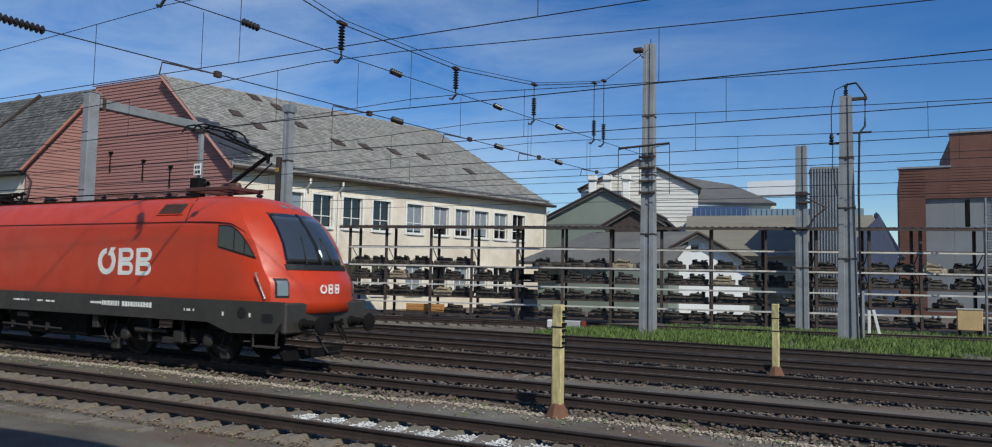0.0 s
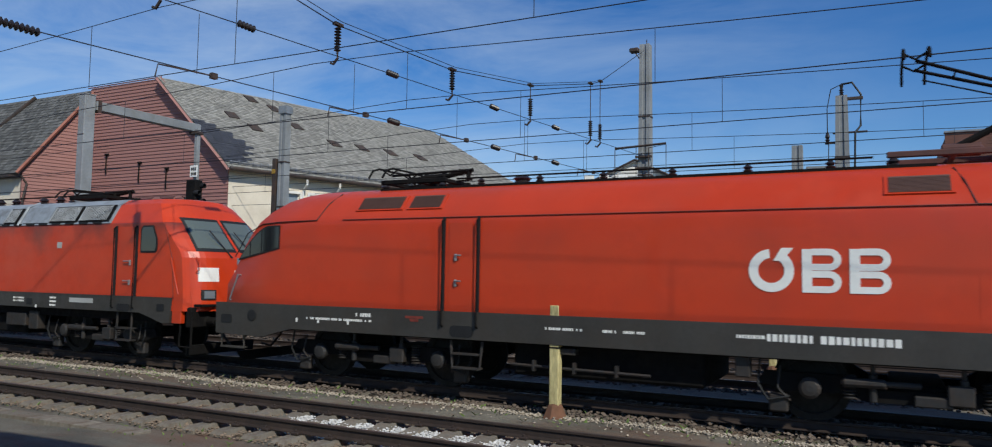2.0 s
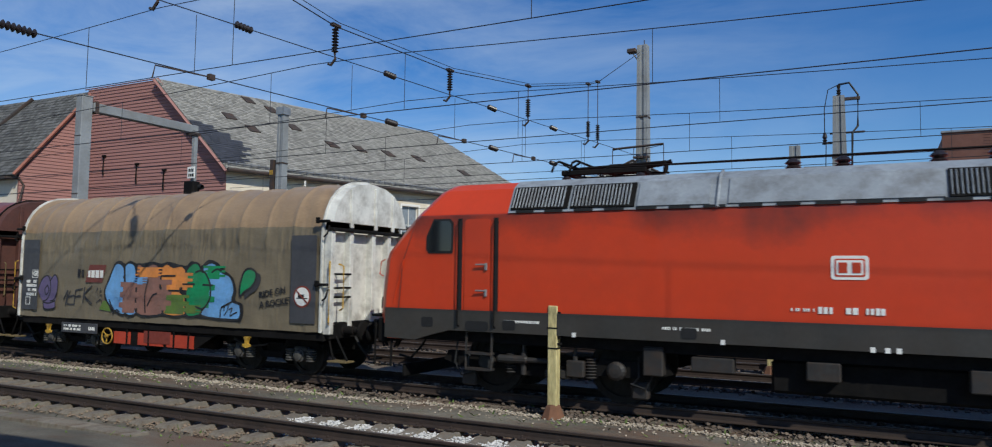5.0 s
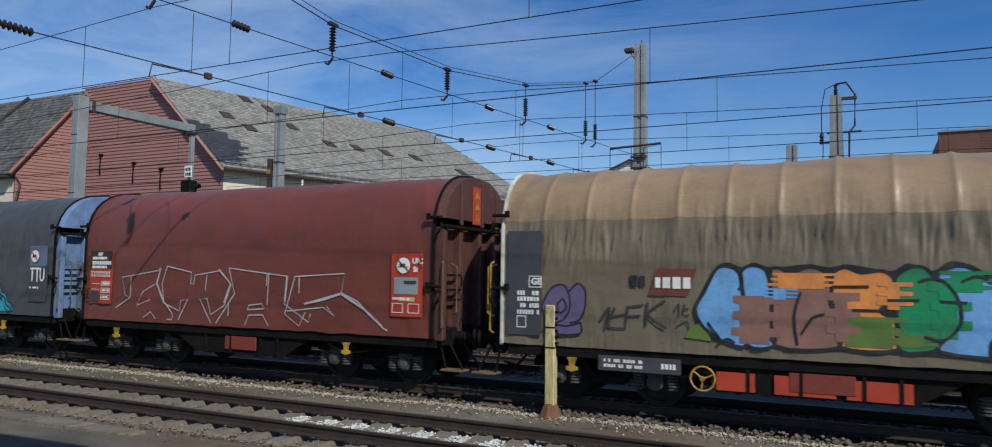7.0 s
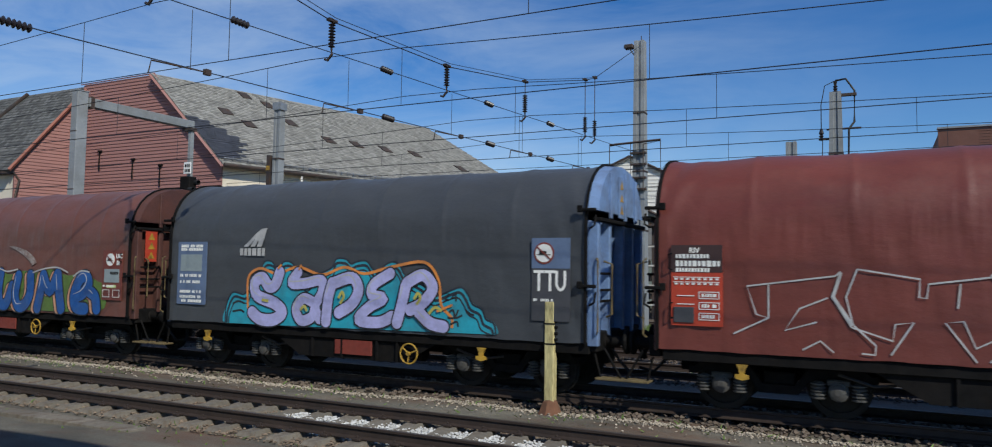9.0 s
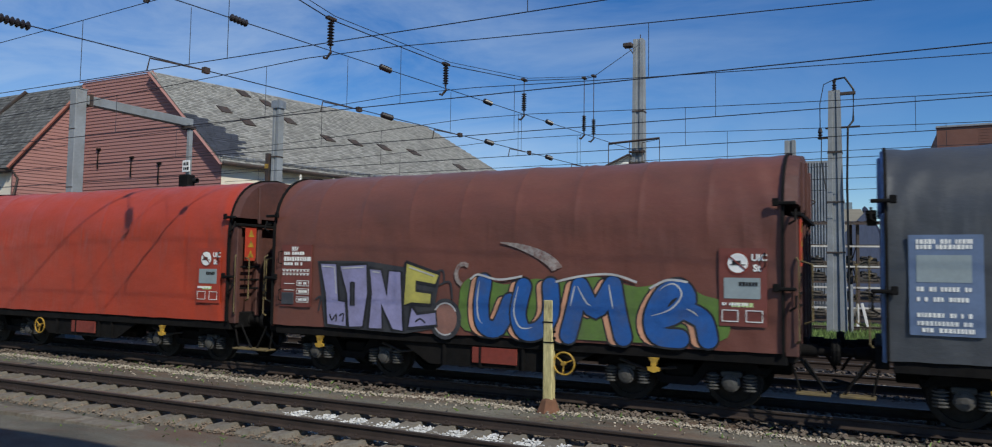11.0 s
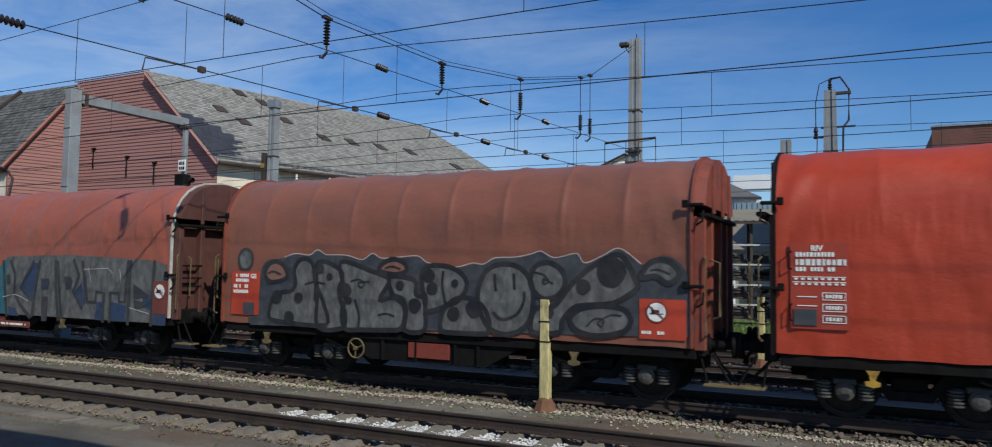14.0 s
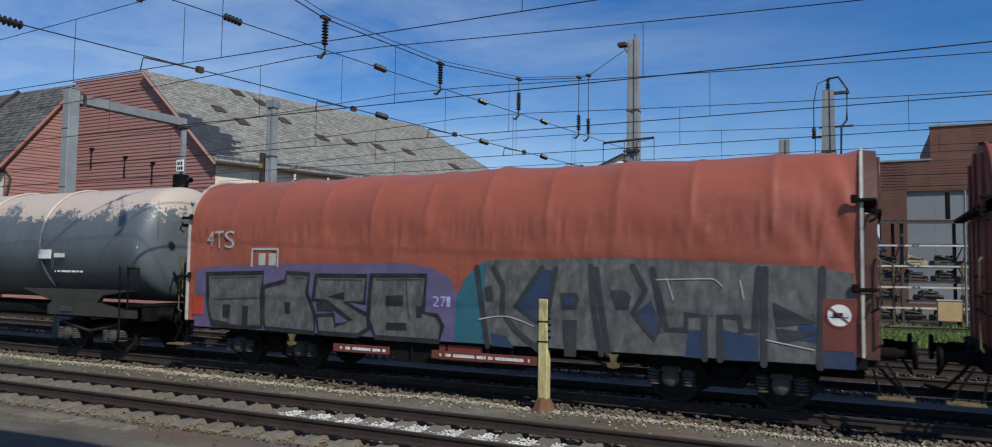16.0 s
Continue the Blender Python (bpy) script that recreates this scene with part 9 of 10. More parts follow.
fat_letter(gr, [[(-1.89, 2.21), (-2.00, 1.95), (-2.19, 1.89), (-2.39, 2.08), (-2.62, 1.96), (-2.53, 1.68), (-2.01, 1.52), (-1.78, 1.33), (-2.04, 1.16), (-2.42, 1.16), (-2.67, 1.30)]], 0.135, 0.032, 3.0, P_LILAC, P_BLACK, P_WHITE)
fat_letter(gr, [[(-1.36, 2.21), (-1.54, 1.98), (-1.17, 1.98), (-0.70, 2.05), (-0.69, 1.78), (-0.86, 1.50), (-0.74, 1.23)], [(-0.93, 1.58), (-1.19, 1.65), (-1.39, 1.43), (-1.25, 1.18), (-0.96, 1.25), (-0.87, 1.44)]], 0.115, 0.032, 3.9, P_LILAC, P_BLACK, P_WHITE)
fat_letter(gr, [[(-0.41, 2.00), (-0.51, 1.67), (-0.56, 1.18)], [(-0.34, 2.01), (0.10, 2.12), (0.28, 1.88), (0.12, 1.58), (-0.22, 1.38)]], 0.125, 0.032, 4.8, P_LILAC, P_BLACK, P_WHITE)
fat_letter(gr, [[(1.07, 2.22), (0.68, 2.00), (0.62, 1.78), (0.92, 1.71), (0.56, 1.52), (0.30, 1.25), (0.81, 1.22), (1.13, 1.35)]], 0.115, 0.032, 5.7, P_LILAC, P_BLACK, P_WHITE)
fat_letter(gr, [[(1.46, 1.99), (1.38, 1.65), (1.26, 1.23)], [(1.49, 2.04), (1.86, 2.20), (2.09, 1.95), (1.88, 1.66), (1.57, 1.50)], [(1.76, 1.48), (2.04, 1.26), (2.35, 1.20)]], 0.12, 0.032, 6.6, P_LILAC, P_BLACK, P_WHITE)
lines(gr, [[(1.66, 1.71), (1.75, 1.84), (1.81, 1.74), (1.72, 1.61)], [(-0.23, 1.68), (-0.14, 1.82), (-0.09, 1.71), (-0.19, 1.57)], [(-1.26, 1.40), (-1.15, 1.49), (-1.07, 1.38)], [(-2.37, 1.59), (-2.17, 1.57)], [(2.31, 1.50), (2.16, 1.57), (2.01, 1.44)]], 0.03, 7.6, P_YELLOW, "letter_shade")
lines(gr, [[(2.19, 1.49), (2.55, 1.63)], [(-1.93, 2.29), (-1.82, 2.38)], [(-1.33, 2.27), (-1.26, 2.38)]], 0.022, 7.6, P_ORANGE, "letter_shade")
lines(gr, [[(2.46, 1.48), (2.55, 1.53), (2.58, 1.38), (2.43, 1.38)], [(2.67, 1.54), (2.61, 1.38), (2.76, 1.44)], [(2.50, 1.25), (2.64, 1.31), (2.67, 1.21)], [(2.84, 1.54), (2.93, 1.47), (3.02, 1.45)], [(-3.28, 1.48), (-3.08, 1.54), (-2.92, 1.49)], [(-3.27, 1.30), (-3.03, 1.34), (-2.91, 1.29)]], 0.02, 2.6, P_BLACK, "tag")
part("tag", letters("24", [(2.35, 1.72, 2.48, 1.88), (2.5, 1.7, 2.66, 1.88)], -0.004, 2.6), P_BLACK, gr)
end_warning(wag_c, z=3.75, m=M_ENDBLUE)

# brown wagon
data_board(wag_d, M_PLATE_BROWN, M_PLATE_BROWN, 100)
front_board(wag_d, M_PLATE_BROWN, 110)
end_warning(wag_d, z=2.82, y=-1.04)
gr = part("graffiti", outline([(-4.14, 2.43), (-3.60, 2.44), (-2.80, 2.43), (-1.92, 2.32), (-1.87, 2.46), (-1.06, 2.22), (-1.19, 1.52), (-1.07, 1.48), (-1.07, 1.14), (-1.88, 0.99), (-3.91, 1.04)], 0.6), P_SMOKE, wag_d, "angular lilac and yellow letters")
for k, (m, pts) in enumerate(((P_DUSKY, [(-4.09, 2.40), (-3.62, 2.38), (-3.54, 1.60), (-3.36, 1.58), (-3.32, 1.05), (-3.85, 1.08), (-3.92, 1.73)]), (P_DUSKY, [(-3.57, 2.35), (-2.84, 2.38), (-2.79, 1.76), (-2.90, 1.07), (-3.28, 1.05), (-3.36, 1.75)]),
                              (P_DUSKY, [(-2.79, 2.30), (-2.47, 2.27), (-2.32, 1.75), (-2.30, 2.25), (-1.98, 2.23), (-1.90, 1.04), (-2.18, 1.05), (-2.46, 1.54), (-2.41, 1.05), (-2.78, 1.05), (-2.72, 1.77)]),
                              (P_YELLOW, [(-1.88, 2.43), (-1.09, 2.20), (-1.17, 1.97), (-1.63, 2.03), (-1.62, 1.86), (-1.25, 1.82), (-1.27, 1.58), (-1.72, 1.59), (-1.93, 1.56)]), (P_DUSKY, [(-1.73, 1.57), (-1.58, 1.40), (-1.15, 1.46), (-1.12, 1.18), (-1.80, 1.10)]))):
    shape(gr, pts, m, 1.6 + 0.25 * k, 0.03, P_BLACK, False, name="letter_fill")
shape(gr, [(-3.24, 1.99), (-3.15, 1.99), (-3.14, 1.51), (-3.23, 1.51)], P_SMOKE, 3.2, 0.02, P_BLACK, False, name="letter_hole")
lines(gr, [[(-4.01, 2.32), (-3.68, 2.30), (-3.61, 1.74)], [(-3.48, 2.28), (-2.91, 2.31)], [(-1.79, 2.32), (-1.20, 2.15)], [(-2.69, 2.22), (-2.51, 2.20)]], 0.014, 3.6, P_WHITE, "highlight", False)
lines(gr, [[(-3.77, 1.31), (-3.71, 1.19), (-3.60, 1.31), (-3.60, 1.16)], [(-3.52, 1.28), (-3.41, 1.33), (-3.43, 1.16)], [(-1.63, 1.23), (-1.51, 1.30), (-1.39, 1.22)]], 0.016, 3.6, P_BLACK, "tag")
ring_c = [(-0.94, 1.32)][0]
part("ring", ribbon(bmesh.new(), arc(ring_c[0], ring_c[1], 0.3, 0.34, 0, 360, 24), 0.06, 1.4), P_SMOKE, gr)
part("ring", ribbon(bmesh.new(), arc(ring_c[0], ring_c[1], 0.27, 0.31, 30, 300, 20), 0.014, 2.2), P_WHITE, gr)
part("disc", outline(oval(ring_c[0], ring_c[1], 0.26, 0.3), 0.8), P_BROWN, gr)
lines(wag_d, [[(-1.37, 2.15), (-1.03, 2.27), (-0.98, 2.04)], [(-1.09, 1.98), (-0.85, 2.04), (-0.79, 1.71)], [(-4.18, 1.60), (-4.04, 1.67), (-4.09, 1.36)]], 0.018, 1, P_SMOKE, "tag")
gr = part("graffiti", outline(curve_through([(-0.62, 1.83), (-0.51, 2.07), (-0.22, 2.17), (0.33, 2.02), (0.97, 2.14), (1.48, 2.09), (2.16, 2.19), (2.90, 2.03), (3.51, 2.14), (4.02, 1.92), (4.34, 1.79), (4.41, 1.24), (3.67, 1.10), (1.86, 1.07), (-0.50, 1.12)], True, 4), 0.7), P_OLIVE, wag_d, "royal blue letters with peach edges on green")
GLYPHS = [[[(-0.09, 2.06), (-0.15, 1.62), (-0.08, 1.24), (0.22, 1.21), (0.46, 1.70)]], [[(0.74, 1.99), (0.63, 1.49), (0.76, 1.17), (1.07, 1.21), (1.29, 1.52), (1.28, 2.01)]], [[(1.85, 2.02), (1.75, 1.59), (1.63, 1.14)], [(1.85, 2.02), (2.14, 1.61), (2.46, 2.06)], [(2.46, 2.06), (2.55, 1.57), (2.65, 1.16)]],
          [[(3.18, 1.46), (3.55, 1.59), (3.75, 1.84), (3.62, 2.03), (3.37, 1.91), (3.18, 1.53), (3.26, 1.22), (3.63, 1.18)], [(3.80, 1.63), (4.02, 1.50), (4.10, 1.20)]]]
for k, glyph in enumerate(GLYPHS):
    fat_letter(gr, [[(x - 0.16, z - 0.03) for x, z in p] for p in glyph], 0.12, 0.03, 1.6, P_PEACH, P_BLACK)
    fat_letter(gr, glyph, 0.155, 0.035, 2.6 + 0.9 * (k % 2), P_BLUE, P_BLACK, P_WHITE)
lines(gr, [[(-0.39, 2.10), (-0.22, 2.20), (0.22, 2.11), (0.71, 2.18)], [(1.38, 2.09), (1.87, 2.20), (2.44, 2.24), (2.90, 2.11)], [(3.12, 2.01), (3.43, 2.16), (3.77, 2.13)]], 0.02, 4.6, P_WHITE, "highlight")
bm = bmesh.new()
pts = arc(0.2, 2.2, 1.35, 0.62, 88, 15, 14)
slab(bm, pts + [(x - 0.2 * (k / 14), z - 0.02 - 0.12 * math.sin(k / 14 * 2.6)) for k, (x, z) in list(enumerate(pts))[::-1]], 0.004, on_side(0, SIDE_Y - 0.007, 0))
stroke(bm, arc(-0.55, 2.2, 0.16, 0.2, 60, 250, 8), 0.04, 1)
part("owner_emblem", bm, pbr("worn_silver_print", lin(150, 140, 134), 0.6, vary=0.3, size=0.1, dirt=lin(110, 64, 54), dirt_amount=0.9, dirt_size=0.08), wag_d, "worn silver swoosh emblem")

# orange wagon
data_board(wag_e, M_ORANGE_PLATE, M_ORANGE_PLATE, 120)
front_board(wag_e, M_ORANGE_PLATE, 130)
end_warning(wag_e, z=2.82, y=-1.04)

# rust wagon with grey bubble graffiti
a = plate(wag_f, -5.12, 1.2, -4.3, 2.17, M_PLATE_RED, "orange-red data plate")
bm = bmesh.new()
words(bm, "GE", 0.14, on_side(-4.55, SIDE_Y - 0.024, 2.02), 0.002, 0.004)
for k, z in enumerate((2.08, 1.97, 1.84, 1.72)):
    bars(bm, -5.05, -4.62, z, 0.08, SIDE_Y - 0.024, 140 + k)
part("data_lettering", bm, M_WHITE, a)
part("mesh_vent", panel(rect(-4.75, 1.22, -4.42, 1.48), SIDE_Y - 0.02, 0.006), M_PLATE_DARK, a)
a = plate(wag_f, 4.38, 1.14, 5.18, 1.82, M_PLATE_RED, "orange-red plate with sign")
sign_ban(wag_f, 4.68, 1.6, 0.19)
part("small_print", bars(bmesh.new(), 4.42, 4.8, 1.25, 0.06, SIDE_Y - 0.024, 150), M_WHITE, a)
TOPS = [(-4.53, 0.98), (-4.30, 1.66), (-4.24, 2.25), (-4.05, 2.43), (-3.59, 2.48), (-3.28, 2.56), (-2.89, 2.53), (-2.67, 2.64), (-2.44, 2.54), (-1.92, 2.53), (-1.49, 2.44), (-1.24, 2.57), (-1.01, 2.47), (-0.54, 2.50), (-0.14, 2.52), (0.09, 2.39), (0.74, 2.31), (1.10, 2.39), (1.34, 2.37), (1.58, 2.49), (2.03, 2.51), (2.37, 2.58), (2.53, 2.62), (2.80, 2.50), (3.22, 2.58), (3.38, 2.41), (3.73, 2.55), (4.03, 2.67), (4.41, 2.40), (4.79, 2.57), (5.15, 2.36), (5.22, 1.92), (5.21, 1.20)]
gr = part("graffiti", outline(curve_through(TOPS, True, 3), 0.7), P_WASH, wag_f, "grey bubble characters with black dots")
lines(gr, [[(x, z + 0.02) for x, z in TOPS[4:-4]]], 0.008, 1.8, P_WHITE, "highlight", True)
FIGURES = [
    (0, [(-4.13, 2.11), (-4.04, 2.32), (-3.82, 2.40), (-3.59, 2.30), (-3.49, 2.09), (-3.64, 1.99), (-3.97, 1.95)]),
    (1, [(-3.92, 1.12), (-3.92, 1.51), (-3.73, 1.70), (-3.38, 1.76), (-3.25, 1.92), (-3.30, 2.20), (-3.18, 2.41), (-2.97, 2.46), (-2.78, 2.33), (-2.70, 1.95), (-2.49, 1.56), (-2.40, 1.06)]),
    (1, [(-2.69, 2.33), (-2.42, 2.40), (-2.03, 2.22), (-1.99, 2.02), (-2.08, 1.84), (-2.02, 1.57), (-1.90, 1.35), (-1.95, 1.03), (-2.61, 1.02), (-2.64, 1.70)]),
    (1, [(-2.05, 2.40), (-1.28, 2.23), (-0.85, 2.10), (-0.82, 1.97), (-1.04, 1.63), (-0.71, 1.70), (-0.44, 1.53), (-0.43, 1.22), (-0.57, 1.05), (-1.52, 1.01), (-1.89, 1.02), (-1.99, 1.35), (-1.88, 1.72)]),
    (1, [(-0.79, 2.11), (-0.20, 2.05), (-0.16, 1.77), (0.02, 1.71), (0.06, 1.48), (0.04, 1.07), (-0.40, 1.05), (-0.38, 1.41), (-0.47, 1.67), (-0.71, 1.76)]),
    (0, [(-1.05, 2.23), (-0.97, 2.38), (-0.72, 2.47), (-0.46, 2.40), (-0.40, 2.24), (-0.66, 2.16)]),
    (1, [(0.01, 2.30), (0.52, 2.34), (0.87, 2.20), (0.99, 1.97), (0.82, 1.69), (0.53, 1.56), (0.10, 1.45), (0.07, 1.71), (-0.01, 1.89)]),
    (1, [(0.41, 1.21), (0.50, 1.50), (0.75, 1.71), (1.09, 1.72), (1.37, 1.55), (1.49, 1.26), (1.41, 1.07), (0.51, 1.06)]),
    (1, [(1.23, 1.86), (1.39, 2.24), (1.71, 2.39), (2.08, 2.34), (2.32, 2.10), (2.39, 1.74), (2.28, 1.30), (1.92, 1.09), (1.52, 1.16), (1.29, 1.48)]),
    (1, [(2.32, 2.08), (2.41, 2.34), (2.67, 2.43), (2.93, 2.30), (3.01, 2.07), (2.88, 1.84), (2.61, 1.76), (2.41, 1.89)]),
    (1, [(2.43, 1.57), (2.80, 1.64), (3.12, 2.02), (3.49, 2.34), (3.99, 2.58), (4.18, 2.40), (4.31, 2.14), (4.35, 2.00), (3.92, 1.73), (3.24, 1.65), (2.97, 1.40), (2.90, 1.17), (2.37, 1.16)]),
    (1, [(3.11, 1.42), (3.30, 1.60), (3.68, 1.67), (4.08, 1.63), (4.23, 1.44), (4.10, 1.24), (3.62, 1.14), (3.24, 1.22)]),
    (1, [(4.41, 2.18), (4.53, 2.41), (4.75, 2.49), (4.97, 2.41), (5.06, 2.23), (4.88, 2.09), (4.66, 2.21)])]
for k, (plain, pts) in enumerate(FIGURES):
    shape(gr, pts, P_CHROME if plain else P_RUSTFILL, 2.0 + 0.12 * k, 0.05, P_BLACK, name="bubble")
DOTS = [(-3.76, 1.63), (-3.15, 1.62), (-2.58, 2.26), (-2.32, 2.09), (-1.89, 1.81), (-1.80, 1.60), (-0.54, 1.94), (-0.18, 1.55), (-3.40, 1.19), (0.22, 1.90), (0.73, 2.01), (0.71, 1.42), (1.16, 1.54), (3.88, 2.27), (3.36, 2.00), (2.67, 1.52), (0.14, 2.15)]
for k, (cx, cz) in enumerate(DOTS):
    r_ = (0.15, 0.12, 0.11, 0.08, 0.15, 0.08, 0.1, 0.15, 0.14, 0.13, 0.08, 0.14, 0.18, 0.27, 0.14, 0.13, 0.14)[k]
    part("dot", outline(oval(cx, cz, r_, r_, n=18, wob=0.03, seed=k), 3.6), P_BLACK, gr)
lines(gr, [[(1.59, 2.21), (1.60, 2.04), (1.62, 1.88)], [(1.99, 2.22), (2.00, 2.05), (2.01, 1.92)], [(1.56, 1.49), (1.75, 1.36), (2.04, 1.45), (2.19, 1.68), (2.21, 1.89)], [(0.47, 2.25), (0.45, 1.96), (0.53, 1.62)], [(-2.72, 2.33), (-2.70, 1.95), (-2.70, 1.57)], [(-1.65, 1.63), (-1.53, 1.31), (-1.55, 1.03)]], 0.028, 5.2, P_BLACK)
lines(gr, [[(-4.04, 2.14), (-3.88, 2.19), (-3.66, 2.12)], [(-2.98, 1.92), (-2.71, 1.98), (-2.42, 1.93)], [(-1.77, 2.00), (-1.56, 2.05), (-1.41, 1.96), (-1.51, 1.88), (-1.56, 1.98), (-1.28, 2.01)], [(2.41, 2.25), (2.59, 2.21), (2.69, 2.09), (2.61, 2.04), (2.59, 2.13), (2.78, 2.05)], [(-0.91, 2.28), (-0.73, 2.33), (-0.53, 2.27)], [(3.42, 1.30), (3.57, 1.44), (3.74, 1.43), (3.70, 1.31), (3.64, 1.39), (3.87, 1.52), (4.07, 1.51)], [(4.58, 2.31), (4.71, 2.33), (4.92, 2.25)], [(-1.06, 1.33), (-0.85, 1.37), (-0.65, 1.32)]], 0.014, 5.4, P_BLACK)
disc = [(-4.73, 2.44)][0]
shape(wag_f, oval(disc[0], disc[1], 0.24, 0.27, n=16), P_SMOKE, 1.0, name="graffiti")
shape(wag_f, oval(disc[0], disc[1], 0.17, 0.2, n=16), P_CHROME, 1.7, name="graffiti")
for x, z in ((-3.3, 3.35), (-2.0, 3.6), (-0.6, 3.62), (0.9, 3.6), (2.2, 3.62), (3.4, 3.3), (-4.8, 3.2)):
    part("repair_patch", B(((x, -1.36 if z < 3.4 else -1.25, z), (0.1, 0.06, 0.07))), M_PLATE_BROWN, wag_f, "small dark repair patch").rotation_euler = (0, 0, 0)

# long orange wagon with block letters
gr = part("graffiti", outline([(-6.98, 0.88), (0.1, 0.88), (0.1, 1.7), (-0.1, 2.1), (-0.5, 2.3), (-1.2, 2.4), (-4.0, 2.36), (-6.2, 2.3), (-6.98, 2.2)], 0.6), P_MAUVE, wag_g, "grey block letters over purple and teal")
part("ground_coat", outline([(0.0, 0.88), (0.95, 0.88), (0.95, 2.5), (0.6, 2.42), (0.25, 2.15), (0.02, 1.7)], 0.9), P_TEAL, gr)
part("ground_coat", outline([(0.65, 0.88), (7.0, 0.88), (7.0, 2.3), (6.4, 2.4), (5.0, 2.46), (3.5, 2.52), (2.0, 2.5), (0.65, 2.46)], 1.2), P_CHROME, gr)
BLOCKS = [[(-6.60, 2.10), (-4.89, 2.15), (-4.93, 1.68), (-4.91, 0.95), (-5.60, 0.92), (-6.41, 0.95), (-6.56, 1.37)], [(-4.88, 1.83), (-4.25, 1.98), (-4.22, 2.16), (-3.59, 2.14), (-3.65, 1.74), (-3.43, 1.32), (-3.41, 0.89), (-4.79, 0.93), (-4.86, 1.13)],
          [(-3.40, 2.11), (-2.09, 2.12), (-2.13, 1.56), (-2.65, 1.57), (-2.03, 1.31), (-2.02, 1.04), (-2.28, 0.89), (-3.30, 0.90), (-3.37, 1.26), (-2.91, 1.30), (-2.87, 1.07), (-2.46, 1.19), (-3.10, 1.56), (-3.47, 1.60)], [(-1.97, 2.13), (-0.65, 2.15), (-0.71, 1.42), (-0.39, 1.37), (-0.26, 1.18), (-0.34, 0.87), (-1.84, 0.88), (-2.03, 1.24)]]
for k, pts in enumerate(BLOCKS):
    shape(gr, pts, P_CHROME, 2.0 + 0.1 * k, 0.05, P_BLACK, False, name="letter_fill")
for pts in ([(-6.09, 1.41), (-5.84, 1.42), (-5.87, 1.12), (-6.08, 1.11)], [(-5.50, 1.40), (-5.30, 1.41), (-5.32, 0.94), (-5.48, 0.93)], [(-6.42, 1.07), (-5.92, 1.01), (-5.60, 0.92), (-6.41, 0.95)], [(-4.27, 1.52), (-4.10, 1.52), (-4.10, 1.27), (-4.24, 1.27)], [(-1.60, 1.73), (-1.19, 1.75), (-1.18, 1.53), (-1.60, 1.52)], [(-1.58, 1.19), (-1.09, 1.20), (-1.08, 1.05), (-1.58, 1.04)],
            [(-2.64, 1.79), (-2.64, 1.60), (-3.07, 1.67)], [(-3.38, 1.52), (-3.07, 1.56), (-2.91, 1.37), (-3.35, 1.36)], [(-0.87, 1.54), (-0.74, 1.55), (-0.74, 1.31), (-0.86, 1.31)]):
    part("letter_hole", outline(pts, 2.4), P_BLACK, gr)
lines(gr, [[(-6.47, 2.01), (-5.01, 2.06)], [(-3.31, 2.03), (-2.19, 2.03)], [(-1.85, 2.05), (-0.76, 2.07)], [(-1.13, 2.12), (-1.07, 1.54), (-1.03, 1.28)], [(-4.06, 2.07), (-3.72, 2.05)], [(-6.44, 1.52), (-5.02, 1.59)]], 0.014, 3.6, P_WASH, "highlight", False)
for k, pts in enumerate(([(1.31, 1.61), (1.83, 2.31), (2.08, 2.28), (1.88, 1.22)], [(3.59, 1.57), (3.86, 1.80), (4.05, 1.25), (3.84, 1.18)], [(4.48, 1.32), (4.73, 1.33), (4.73, 0.86), (4.42, 0.87)], [(5.05, 1.35), (5.60, 1.26), (5.60, 0.87), (5.05, 0.86)], [(6.19, 1.55), (6.49, 1.46), (6.49, 1.20), (6.19, 1.24)], [(0.80, 1.10), (1.12, 1.05), (1.27, 0.84), (0.81, 0.85)], [(6.62, 1.36), (7.01, 1.18), (7.01, 0.83), (6.55, 0.83)])):
    part("ground_coat", outline(pts, 1.5 + 0.05 * k), P_NAVY, gr)
lines(gr, [[(0.48, 2.32), (0.60, 1.59), (0.73, 0.85)], [(0.83, 2.32), (1.04, 1.98), (1.03, 1.48), (1.29, 1.18), (1.76, 0.84)], [(1.83, 2.33), (1.30, 1.61), (1.90, 1.22), (2.10, 2.31)], [(1.90, 1.22), (1.85, 0.88)], [(2.77, 2.36), (2.82, 1.66), (2.97, 0.83)], [(2.87, 2.31), (2.96, 1.66), (3.10, 0.83)],
            [(3.53, 2.37), (3.76, 1.97), (3.54, 1.57), (3.92, 1.13), (4.05, 1.47), (3.88, 2.33)], [(3.98, 1.92), (4.12, 1.31), (4.45, 1.32), (4.45, 1.58), (4.75, 1.56), (4.75, 0.86)], [(5.00, 0.86), (5.00, 1.57), (5.31, 1.56), (5.34, 1.35), (5.55, 1.36), (5.62, 2.35)], [(5.71, 2.35), (5.68, 0.83)], [(6.56, 2.36), (6.51, 0.84)]], 0.055, 3.4, P_SMOKE, "letter_edge", False)
